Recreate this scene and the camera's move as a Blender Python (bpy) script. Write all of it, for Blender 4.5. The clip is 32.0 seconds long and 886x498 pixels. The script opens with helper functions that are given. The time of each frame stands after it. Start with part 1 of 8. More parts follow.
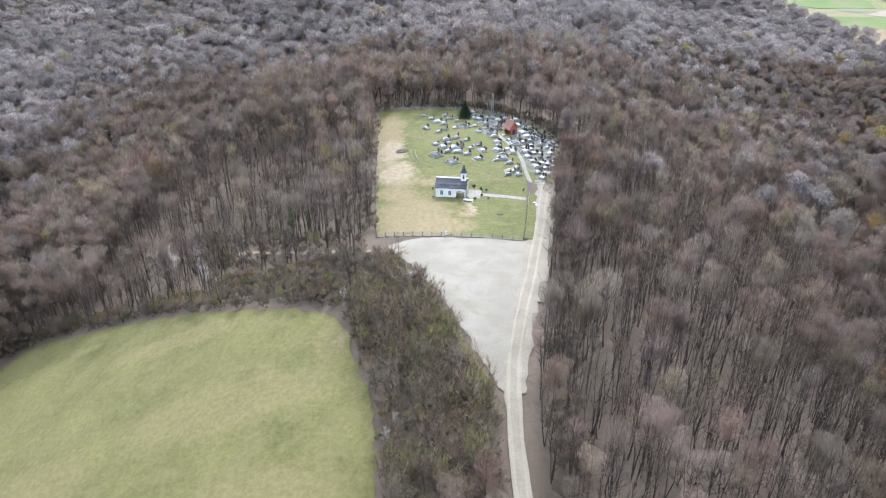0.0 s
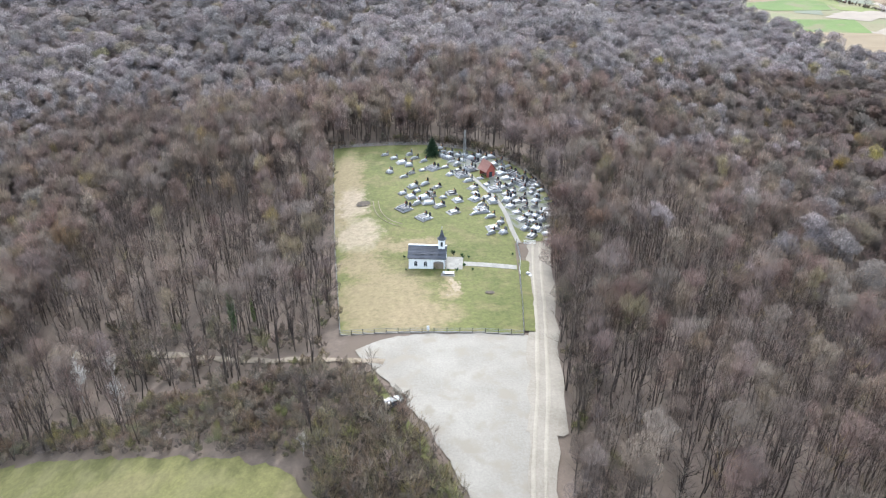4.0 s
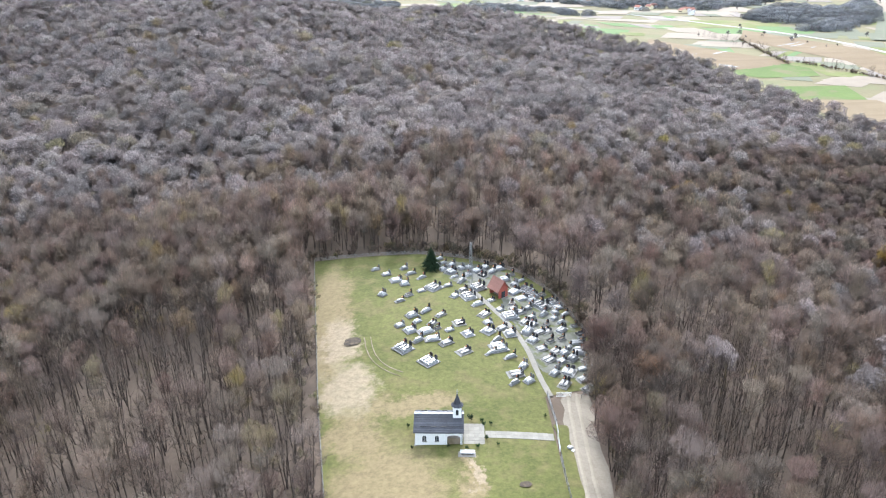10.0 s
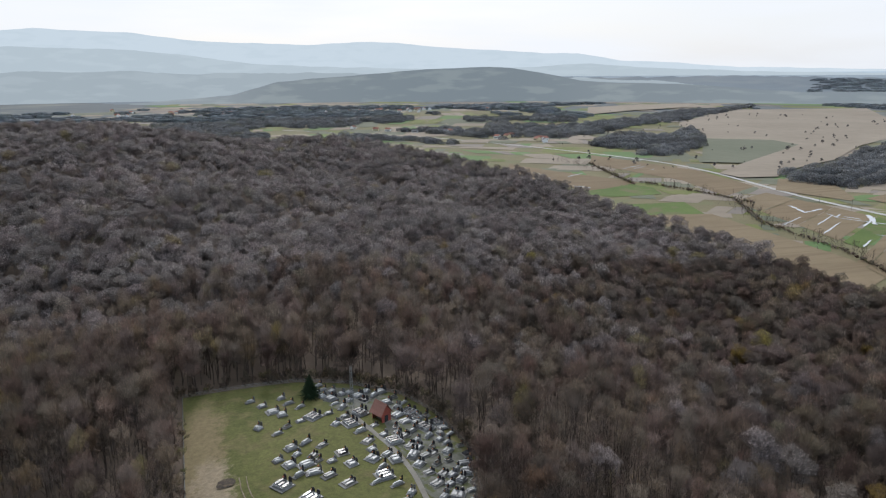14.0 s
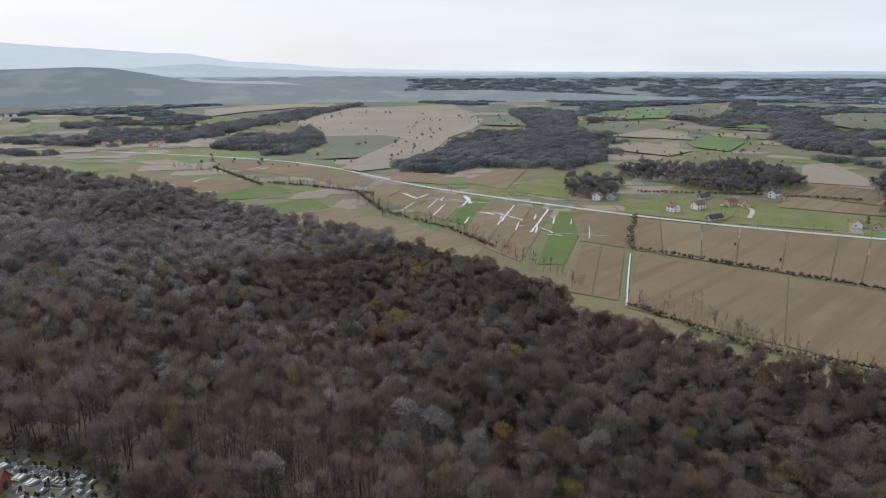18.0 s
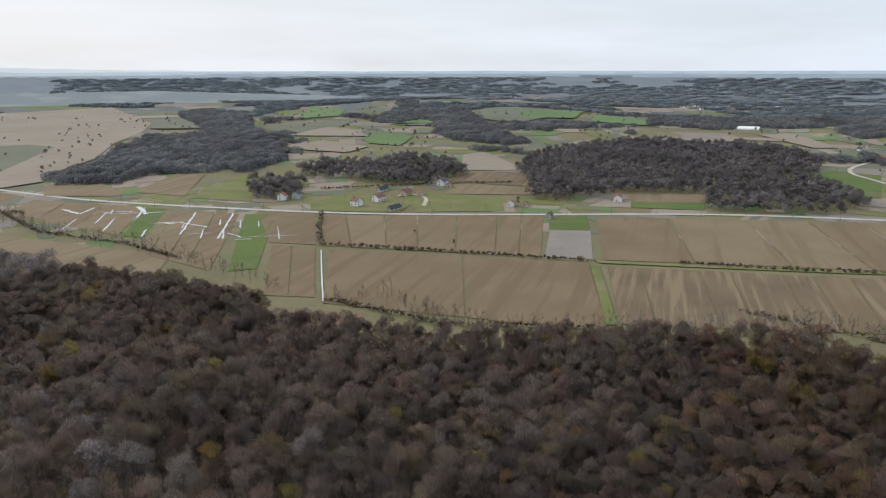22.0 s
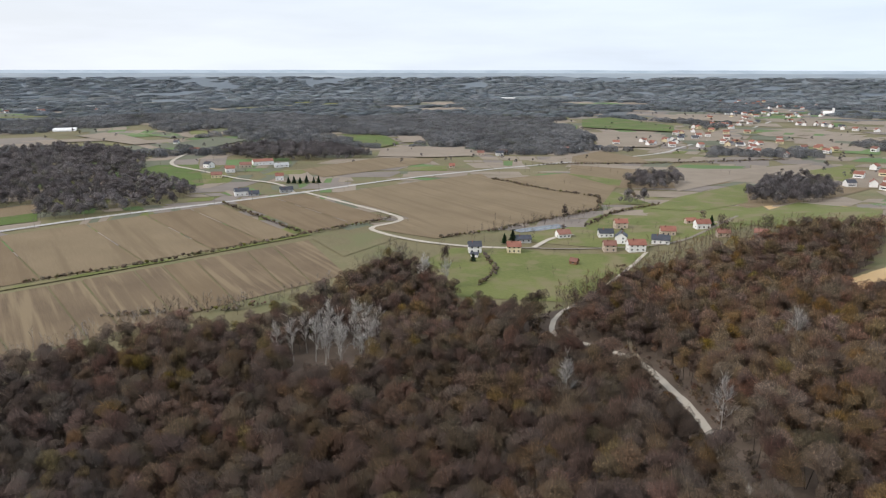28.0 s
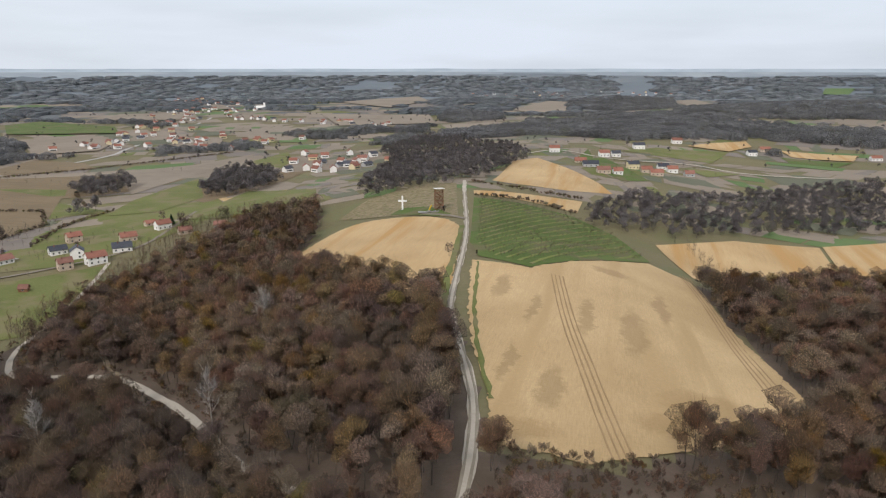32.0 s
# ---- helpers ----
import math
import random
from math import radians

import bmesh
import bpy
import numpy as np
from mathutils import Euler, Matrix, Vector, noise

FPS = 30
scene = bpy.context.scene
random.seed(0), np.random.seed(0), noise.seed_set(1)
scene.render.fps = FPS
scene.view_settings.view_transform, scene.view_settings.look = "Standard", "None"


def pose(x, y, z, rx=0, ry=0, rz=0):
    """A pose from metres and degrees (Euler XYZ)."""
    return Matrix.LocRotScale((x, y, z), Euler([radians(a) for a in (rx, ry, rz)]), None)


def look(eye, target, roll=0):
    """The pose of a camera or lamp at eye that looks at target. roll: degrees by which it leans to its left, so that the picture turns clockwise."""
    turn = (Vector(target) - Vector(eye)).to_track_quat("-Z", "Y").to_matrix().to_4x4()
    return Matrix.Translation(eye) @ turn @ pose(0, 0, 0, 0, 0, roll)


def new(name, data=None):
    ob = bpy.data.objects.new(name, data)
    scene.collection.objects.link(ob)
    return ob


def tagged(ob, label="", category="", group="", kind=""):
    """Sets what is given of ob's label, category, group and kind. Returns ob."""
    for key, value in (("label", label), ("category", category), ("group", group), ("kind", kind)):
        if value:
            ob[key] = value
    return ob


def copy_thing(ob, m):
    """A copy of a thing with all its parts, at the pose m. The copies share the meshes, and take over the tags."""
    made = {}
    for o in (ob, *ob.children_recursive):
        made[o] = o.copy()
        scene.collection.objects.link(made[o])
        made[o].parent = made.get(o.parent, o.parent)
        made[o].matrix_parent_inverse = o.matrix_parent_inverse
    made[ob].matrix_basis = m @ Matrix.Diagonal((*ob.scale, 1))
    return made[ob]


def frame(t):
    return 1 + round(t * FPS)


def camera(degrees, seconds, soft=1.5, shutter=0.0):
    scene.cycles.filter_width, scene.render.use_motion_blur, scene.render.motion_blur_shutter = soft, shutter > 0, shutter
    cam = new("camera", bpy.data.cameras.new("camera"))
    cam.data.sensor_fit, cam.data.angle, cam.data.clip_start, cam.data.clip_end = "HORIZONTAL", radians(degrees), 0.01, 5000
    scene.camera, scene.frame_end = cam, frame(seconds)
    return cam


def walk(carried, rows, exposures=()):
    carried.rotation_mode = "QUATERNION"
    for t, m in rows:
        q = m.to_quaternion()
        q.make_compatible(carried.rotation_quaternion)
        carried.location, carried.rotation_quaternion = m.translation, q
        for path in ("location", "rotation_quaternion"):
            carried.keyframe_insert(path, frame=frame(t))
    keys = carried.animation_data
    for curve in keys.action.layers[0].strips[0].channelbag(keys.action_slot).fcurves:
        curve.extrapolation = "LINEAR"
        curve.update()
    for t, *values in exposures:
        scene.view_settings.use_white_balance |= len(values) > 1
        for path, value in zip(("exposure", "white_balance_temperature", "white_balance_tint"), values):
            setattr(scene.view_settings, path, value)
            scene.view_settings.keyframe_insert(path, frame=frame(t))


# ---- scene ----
cam = camera(64.6, 32.0, soft=1.2)
METRES, EYE, TILT, LEAN, TURN = 92.0, 82.0, -29.0, 0.0, 0.0
ROWS = [
    (0.0, 0.0, 0.0, 0.0, 0.0, 0.0, -0.0),
    (0.5, -0.0076, 0.048, 0.0271, -0.82, -0.01, 0.45),
    (1.0, -0.0153, 0.0947, 0.0553, -1.55, -0.04, 0.84),
    (1.5, -0.0225, 0.143, 0.0825, -2.02, -0.05, 1.09),
    (2.0, -0.0299, 0.1907, 0.1103, -2.52, -0.08, 1.35),
    (2.5, -0.0365, 0.238, 0.1382, -2.89, -0.11, 1.56),
    (3.0, -0.0432, 0.2863, 0.1658, -2.95, -0.12, 1.6),
    (3.5, -0.0489, 0.3341, 0.1935, -3.01, -0.14, 1.64),
    (5.5, -0.0711, 0.5327, 0.2977, -7.84, -0.3, 4.29),
    (6.0, -0.0737, 0.5806, 0.3263, -7.86, -0.34, 4.33),
    (6.5, -0.0756, 0.6282, 0.3551, -7.87, -0.36, 4.35),
    (7.0, -0.0769, 0.6743, 0.384, -7.86, -0.37, 4.41),
    (7.5, -0.0787, 0.7127, 0.4083, -7.74, -0.38, 4.45),
    (8.0, -0.0803, 0.7403, 0.4248, -7.36, -0.35, 4.42),
    (8.5, -0.082, 0.7584, 0.436, -6.95, -0.25, 4.32),
    (9.0, -0.0836, 0.7711, 0.4426, -6.41, 0.88, 4.17),
    (9.5, -0.084, 0.7773, 0.4433, -5.82, 2.49, 3.97),
    (10.0, -0.0834, 0.7798, 0.4428, -5.33, 4.66, 3.72),
    (10.5, -0.0825, 0.7809, 0.4421, -4.94, 6.93, 3.44),
    (11.0, -0.083, 0.7834, 0.4424, -4.63, 9.87, 3.21),
    (11.5, -0.0832, 0.7855, 0.4419, -4.37, 13.11, 2.98),
    (12.0, -0.0831, 0.7862, 0.4402, -4.25, 14.61, 2.84),
    (12.5, -0.0827, 0.7869, 0.4388, -4.96, 14.6, 3.2),
    (13.0, -0.0832, 0.7879, 0.4388, -8.94, 14.33, 5.26),
    (13.5, -0.0828, 0.7866, 0.4387, -12.17, 14.0, 6.94),
    (15.5, -0.083, 0.793, 0.4425, -22.7, 12.23, 12.17),
    (16.0, -0.0816, 0.7931, 0.4426, -26.13, 11.46, 13.8),
    (16.5, -0.0811, 0.7935, 0.4423, -30.39, 10.41, 15.68),
    (17.0, -0.0794, 0.7938, 0.4432, -35.51, 8.93, 17.87),
    (17.5, -0.0782, 0.7939, 0.4432, -40.02, 7.5, 19.63),
    (18.0, -0.0787, 0.7936, 0.4436, -42.93, 6.5, 20.75),
    (18.5, -0.077, 0.7939, 0.4436, -46.18, 5.33, 21.82),
    (19.0, -0.0761, 0.7942, 0.4437, -51.01, 3.48, 23.35),
    (19.5, -0.076, 0.7949, 0.4438, -54.21, 2.2, 24.24),
    (20.0, -0.0747, 0.7957, 0.4436, -56.78, 1.13, 24.95),
    (20.5, -0.0743, 0.7959, 0.4442, -59.67, -0.12, 25.64),
    (21.0, -0.0729, 0.7967, 0.4443, -62.67, -1.44, 26.3),
    (21.5, -0.0726, 0.7973, 0.4443, -66.07, -2.97, 26.93),
    (22.0, -0.0714, 0.7978, 0.4448, -70.08, -4.83, 27.57),
    (22.5, -0.0706, 0.7985, 0.4447, -74.36, -6.83, 28.13),
    (23.0, -0.0706, 0.7986, 0.4449, -78.6, -8.85, 28.53),
    (23.5, -0.0694, 0.7998, 0.4453, -83.01, -10.98, 28.81),
    (24.0, -0.0683, 0.8005, 0.4457, -87.51, -13.17, 28.99),
    (24.5, -0.0669, 0.801, 0.4462, -92.23, -15.47, 28.99),
    (25.0, -0.0665, 0.8014, 0.4465, -97.15, -17.84, 28.8),
    (25.5, -0.0645, 0.8019, 0.4468, -102.16, -20.25, 28.44),
    (27.5, -0.0635, 0.8016, 0.4495, -122.55, -29.51, 24.96),
    (28.0, -0.067, 0.8001, 0.449, -127.44, -31.53, 23.67),
    (28.5, -0.0696, 0.7995, 0.449, -132.57, -33.53, 22.12),
    (29.0, -0.0727, 0.798, 0.4482, -137.78, -35.42, 20.36),
    (29.5, -0.0735, 0.7944, 0.4461, -142.61, -37.04, 18.54),
    (30.0, -0.0789, 0.7914, 0.4436, -147.46, -38.51, 16.57),
    (30.5, -0.0836, 0.7868, 0.4445, -152.48, -39.88, 14.34),
    (31.0, -0.0883, 0.7827, 0.4432, -157.74, -41.1, 11.83),
    (31.5, -0.0953, 0.7796, 0.4409, -162.91, -42.07, 9.21),
    (32.0, -0.0982, 0.7796, 0.4435, -168.14, -42.82, 6.5),
]
walk(cam, [(t, pose(0, 0, EYE, TILT, LEAN, TURN) @ pose(METRES * x, METRES * y, METRES * z, 90 + pitch, roll, yaw)) for t, x, y, z, yaw, pitch, roll in ROWS],
     exposures=[(0.0, 1.92, 5620, 10), (8.5, 1.92, 5620, 10), (10.0, 1.95, 5750, 10), (11.0, 1.65, 6000, 10), (12.0, 0.86, 6000, 10), (12.8, 0.42, 6000, 10), (16.0, 0.3, 5980, 9), (20.0, 0.28, 6050, 10), (25.0, 0.40, 6280, 11), (28.0, 0.49, 6320, 12), (32.0, 0.26, 6500, 13)])

# ---- world and sun: a bright overcast sky with the sun low behind thin cloud ahead of the first view ----
SUN_AZ, SUN_EL = radians(8.0), radians(38.0)  # clockwise from +y
world = bpy.data.worlds.new("world")
scene.world = world
world.use_nodes = True
nt = world.node_tree
bg = nt.nodes["Background"]
sky = nt.nodes.new("ShaderNodeTexSky")
sky.sky_type, sky.sun_disc = "NISHITA", False
sky.sun_elevation, sky.sun_rotation = SUN_EL, SUN_AZ
sky.air_density, sky.dust_density, sky.ozone_density = 1.0, 2.5, 1.2
coord = nt.nodes.new("ShaderNodeTexCoord")
stretch = nt.nodes.new("ShaderNodeMapping")
stretch.inputs["Scale"].default_value = (1.6, 1.6, 11.0)
clouds = nt.nodes.new("ShaderNodeTexNoise")
clouds.inputs["Scale"].default_value, clouds.inputs["Detail"].default_value = 1.7, 6.0
cover = nt.nodes.new("ShaderNodeValToRGB")
cover.color_ramp.elements[0].position, cover.color_ramp.elements[0].color = 0.36, (0.80, 0.80, 0.80, 1)
cover.color_ramp.elements[1].position, cover.color_ramp.elements[1].color = 0.62, (0.97, 0.97, 0.97, 1)
dim = nt.nodes.new("ShaderNodeVectorMath")
dim.operation = "SCALE"
dim.inputs["Scale"].default_value = 0.10
veil = nt.nodes.new("ShaderNodeMix")
veil.data_type = "RGBA"
# whiter towards the veiled sun, bluer away from it
towards, across, tint = nt.nodes.new("ShaderNodeSeparateXYZ"), nt.nodes.new("ShaderNodeMapRange"), nt.nodes.new("ShaderNodeMix")
tint.data_type = "RGBA"
tint.inputs[6].default_value, tint.inputs[7].default_value = (0.73, 0.815, 0.90, 1), (0.875, 0.868, 0.862, 1)
across.inputs["From Min"].default_value, across.inputs["From Max"].default_value = -0.9, 0.7
nt.links.new(coord.outputs["Generated"], towards.inputs[0])
nt.links.new(towards.outputs["Y"], across.inputs["Value"])
nt.links.new(across.outputs["Result"], tint.inputs[0])
nt.links.new(tint.outputs[2], veil.inputs[7])
nt.links.new(coord.outputs["Generated"], stretch.inputs["Vector"])
nt.links.new(stretch.outputs["Vector"], clouds.inputs["Vector"])
nt.links.new(clouds.outputs["Fac"], cover.inputs["Fac"])
nt.links.new(cover.outputs["Color"], veil.inputs[0])
nt.links.new(sky.outputs["Color"], dim.inputs[0])
nt.links.new(dim.outputs["Vector"], veil.inputs[6])
nt.links.new(veil.outputs[2], bg.inputs["Color"])
bg.inputs["Strength"].default_value = 0.86

sun_data = bpy.data.lights.new("sun", "SUN")
sun_data.energy, sun_data.angle, sun_data.color = 1.5, radians(12), (1.0, 0.94, 0.85)
sun = new("sun", sun_data)
sun.matrix_world = look((0, 0, 0), (-math.sin(SUN_AZ) * math.cos(SUN_EL), -math.cos(SUN_AZ) * math.cos(SUN_EL), -math.sin(SUN_EL)))

# ---- materials ----


def material(name, low, high, grain=1.0, broad=0.08, rough=0.9, bump=0.3, third=None, metal=0.0, random_tint=0.0, stretch=None, turn=0.0, spec=0.3):
    """A surface whose colour wanders between low and high at two scales (grain and broad are cells per metre); third shows in patches."""
    m = bpy.data.materials.new(name)
    m.use_nodes = True
    n, l = m.node_tree.nodes, m.node_tree.links
    b = n["Principled BSDF"]
    b.inputs["Roughness"].default_value, b.inputs["Metallic"].default_value = rough, metal
    b.inputs["Specular IOR Level"].default_value = spec
    geo = n.new("ShaderNodeNewGeometry")
    place = n.new("ShaderNodeMapping")
    place.inputs["Rotation"].default_value = (0, 0, radians(turn))
    if stretch:
        place.inputs["Scale"].default_value = stretch
    l.new(geo.outputs["Position"], place.inputs["Vector"])
    fine, wide = n.new("ShaderNodeTexNoise"), n.new("ShaderNodeTexNoise")
    fine.inputs["Scale"].default_value, fine.inputs["Detail"].default_value, fine.inputs["Roughness"].default_value = grain, 6.0, 0.7
    wide.inputs["Scale"].default_value, wide.inputs["Detail"].default_value = broad, 3.0
    l.new(place.outputs["Vector"], fine.inputs["Vector"])
    l.new(geo.outputs["Position"], wide.inputs["Vector"])
    add = n.new("ShaderNodeMath")
    add.operation = "ADD"
    l.new(fine.outputs["Fac"], add.inputs[0])
    l.new(wide.outputs["Fac"], add.inputs[1])
    ramp = n.new("ShaderNodeMapRange")
    ramp.inputs["From Min"].default_value, ramp.inputs["From Max"].default_value = 0.68, 1.32
    l.new(add.outputs[0], ramp.inputs["Value"])
    mix = n.new("ShaderNodeMix")
    mix.data_type = "RGBA"
    mix.inputs[6].default_value, mix.inputs[7].default_value = (*low, 1), (*high, 1)
    l.new(ramp.outputs["Result"], mix.inputs[0])
    colour = mix.outputs[2]
    if third:
        patch = n.new("ShaderNodeTexNoise")
        patch.inputs["Scale"].default_value, patch.inputs["Detail"].default_value = broad * 2.3, 5.0
        shift = n.new("ShaderNodeVectorMath")
        shift.inputs[1].default_value = (311, 97, 13)
        l.new(place.outputs["Vector"] if stretch else geo.outputs["Position"], shift.inputs[0])
        l.new(shift.outputs[0], patch.inputs["Vector"])
        cut = n.new("ShaderNodeMapRange")
        cut.inputs["From Min"].default_value, cut.inputs["From Max"].default_value = 0.5, 0.64
        l.new(patch.outputs["Fac"], cut.inputs["Value"])
        more = n.new("ShaderNodeMix")
        more.data_type = "RGBA"
        more.inputs[7].default_value = (*third, 1)
        l.new(cut.outputs["Result"], more.inputs[0])
        l.new(colour, more.inputs[6])
        colour = more.outputs[2]
    if random_tint:
        info, hsv, span = n.new("ShaderNodeObjectInfo"), n.new("ShaderNodeHueSaturation"), n.new("ShaderNodeMapRange")
        span.inputs["To Min"].default_value, span.inputs["To Max"].default_value = 1 - random_tint, 1 + random_tint
        l.new(info.outputs["Random"], span.inputs["Value"])
        l.new(span.outputs["Result"], hsv.inputs["Value"])
        l.new(colour, hsv.inputs["Color"])
        colour = hsv.outputs["Color"]
    l.new(colour, b.inputs["Base Color"])
    if bump:
        bm_node = n.new("ShaderNodeBump")
        bm_node.inputs["Strength"].default_value, bm_node.inputs["Distance"].default_value = bump, 0.3 / max(grain, 0.1) * 0.3
        l.new(fine.outputs["Fac"], bm_node.inputs["Height"])
        l.new(bm_node.outputs["Normal"], b.inputs["Normal"])
    return m


def twig_material(name, low, high, tint, tint_share=0.9, gaps=0.0, mesh_scale=2.0):
    """Bare twigs: every tree has its own tone, some trees take the tint."""
    m = bpy.data.materials.new(name)
    m.use_nodes = True
    n, l = m.node_tree.nodes, m.node_tree.links
    b = n["Principled BSDF"]
    b.inputs["Roughness"].default_value, b.inputs["Specular IOR Level"].default_value = 0.9, 0.2
    geo, info, tone = n.new("ShaderNodeNewGeometry"), n.new("ShaderNodeObjectInfo"), n.new("ShaderNodeAttribute")
    tone.attribute_name = "tone"
    mix, more = n.new("ShaderNodeMix"), n.new("ShaderNodeMix")
    mix.data_type = more.data_type = "RGBA"
    mix.inputs[6].default_value, mix.inputs[7].default_value, more.inputs[7].default_value = (*low, 1), (*high, 1), (*tint, 1)

    def maths(op, a, c, d=None):
        node = n.new("ShaderNodeMath")
        node.operation = op
        for i, v in enumerate((a, c, d)):
            if isinstance(v, (int, float)):
                node.inputs[i].default_value = v
            elif v is not None:
                l.new(v, node.inputs[i])
        return node.outputs[0]

    own = maths("FRACT", maths("ADD", tone.outputs["Fac"], info.outputs["Random"]), 0)
    second = maths("FRACT", maths("MULTIPLY", own, 7.31), 0)
    l.new(maths("MULTIPLY_ADD", geo.outputs["Random Per Island"], 0.12, maths("MULTIPLY_ADD", own, 0.76, 0.06)), mix.inputs[0])
    cut = n.new("ShaderNodeMapRange")
    cut.inputs["From Min"].default_value, cut.inputs["From Max"].default_value = tint_share, 1.0
    l.new(second, cut.inputs["Value"])
    l.new(cut.outputs["Result"], more.inputs[0])
    l.new(mix.outputs[2], more.inputs[6])
    fine, place = n.new("ShaderNodeTexNoise"), n.new("ShaderNodeMapping")
    place.inputs["Scale"].default_value = (1, 1, 0.45)
    fine.inputs["Scale"].default_value, fine.inputs["Detail"].default_value, fine.inputs["Roughness"].default_value = 1.1, 7.0, 0.75
    l.new(geo.outputs["Position"], place.inputs["Vector"])
    l.new(place.outputs["Vector"], fine.inputs["Vector"])
    span, shade = n.new("ShaderNodeMapRange"), n.new("ShaderNodeHueSaturation")
    span.inputs["From Min"].default_value, span.inputs["From Max"].default_value = 0.36, 0.64
    span.inputs["To Min"].default_value, span.inputs["To Max"].default_value = 0.86, 1.14
    l.new(fine.outputs["Fac"], span.inputs["Value"])
    stand, drift = n.new("ShaderNodeTexNoise"), n.new("ShaderNodeMapRange")
    stand.inputs["Scale"].default_value, stand.inputs["Detail"].default_value = 0.016, 4.0
    drift.inputs["From Min"].default_value, drift.inputs["From Max"].default_value = 0.34, 0.66
    drift.inputs["To Min"].default_value, drift.inputs["To Max"].default_value = 0.74, 1.26
    l.new(geo.outputs["Position"], stand.inputs["Vector"])
    l.new(stand.outputs["Fac"], drift.inputs["Value"])
    grain = maths("MULTIPLY", drift.outputs["Result"], span.outputs["Result"])
    l.new(grain, shade.inputs["Value"])
    l.new(more.outputs[2], shade.inputs["Color"])
    l.new(maths("MULTIPLY_ADD", maths("FRACT", maths("MULTIPLY", own, 23.7), 0), 0.05, 0.475), shade.inputs["Hue"])
    l.new(maths("MULTIPLY_ADD", maths("FRACT", maths("MULTIPLY", own, 41.3), 0), 0.5, 0.78), shade.inputs["Saturation"])
    l.new(shade.outputs["Color"], b.inputs["Base Color"])
    if gaps:
        # sky and ground show between branches that fan out from the trunk
        fan, web, hole, light = n.new("ShaderNodeAttribute"), n.new("ShaderNodeTexNoise"), n.new("ShaderNodeMapRange"), n.new("ShaderNodeMapRange")
        fan.attribute_name = "fan"
        web.inputs["Scale"].default_value, web.inputs["Detail"].default_value, web.inputs["Roughness"].default_value = mesh_scale, 3.0, 0.65
        hole.inputs["From Min"].default_value, hole.inputs["From Max"].default_value = gaps - 0.15, gaps + 0.2
        light.inputs["From Min"].default_value, light.inputs["From Max"].default_value = gaps, gaps + 0.2
        light.inputs["To Min"].default_value, light.inputs["To Max"].default_value = 0.92, 1.08
        l.new(fan.outputs["Vector"], web.inputs["Vector"])
        l.new(web.outputs["Fac"], hole.inputs["Value"])
        l.new(web.outputs["Fac"], light.inputs["Value"])
        l.new(maths("MULTIPLY", light.outputs["Result"], grain), shade.inputs["Value"])
    # light filters through the thin twigs from behind as well
    thin, both, out = n.new("ShaderNodeBsdfTranslucent"), n.new("ShaderNodeMixShader"), n["Material Output"]
    both.inputs[0].default_value = 0.34
    l.new(shade.outputs["Color"], thin.inputs["Color"])
    l.new(b.outputs[0], both.inputs[1])
    l.new(thin.outputs[0], both.inputs[2])
    result = both.outputs[0]
    if gaps:
        clear, cut_out = n.new("ShaderNodeBsdfTransparent"), n.new("ShaderNodeMixShader")
        l.new(hole.outputs["Result"], cut_out.inputs[0])
        l.new(clear.outputs[0], cut_out.inputs[1])
        l.new(result, cut_out.inputs[2])
        result = cut_out.outputs[0]
    l.new(result, out.inputs["Surface"])
    return m


LITTER = material("leaf_litter", (0.076, 0.057, 0.043), (0.152, 0.114, 0.086), 1.2, 0.05, bump=0.8, third=(0.098, 0.073, 0.053))
ROUGH_GRASS = material("rough_grass", (0.118, 0.102, 0.052), (0.198, 0.172, 0.092), 0.5, 0.012, third=(0.142, 0.140, 0.066))


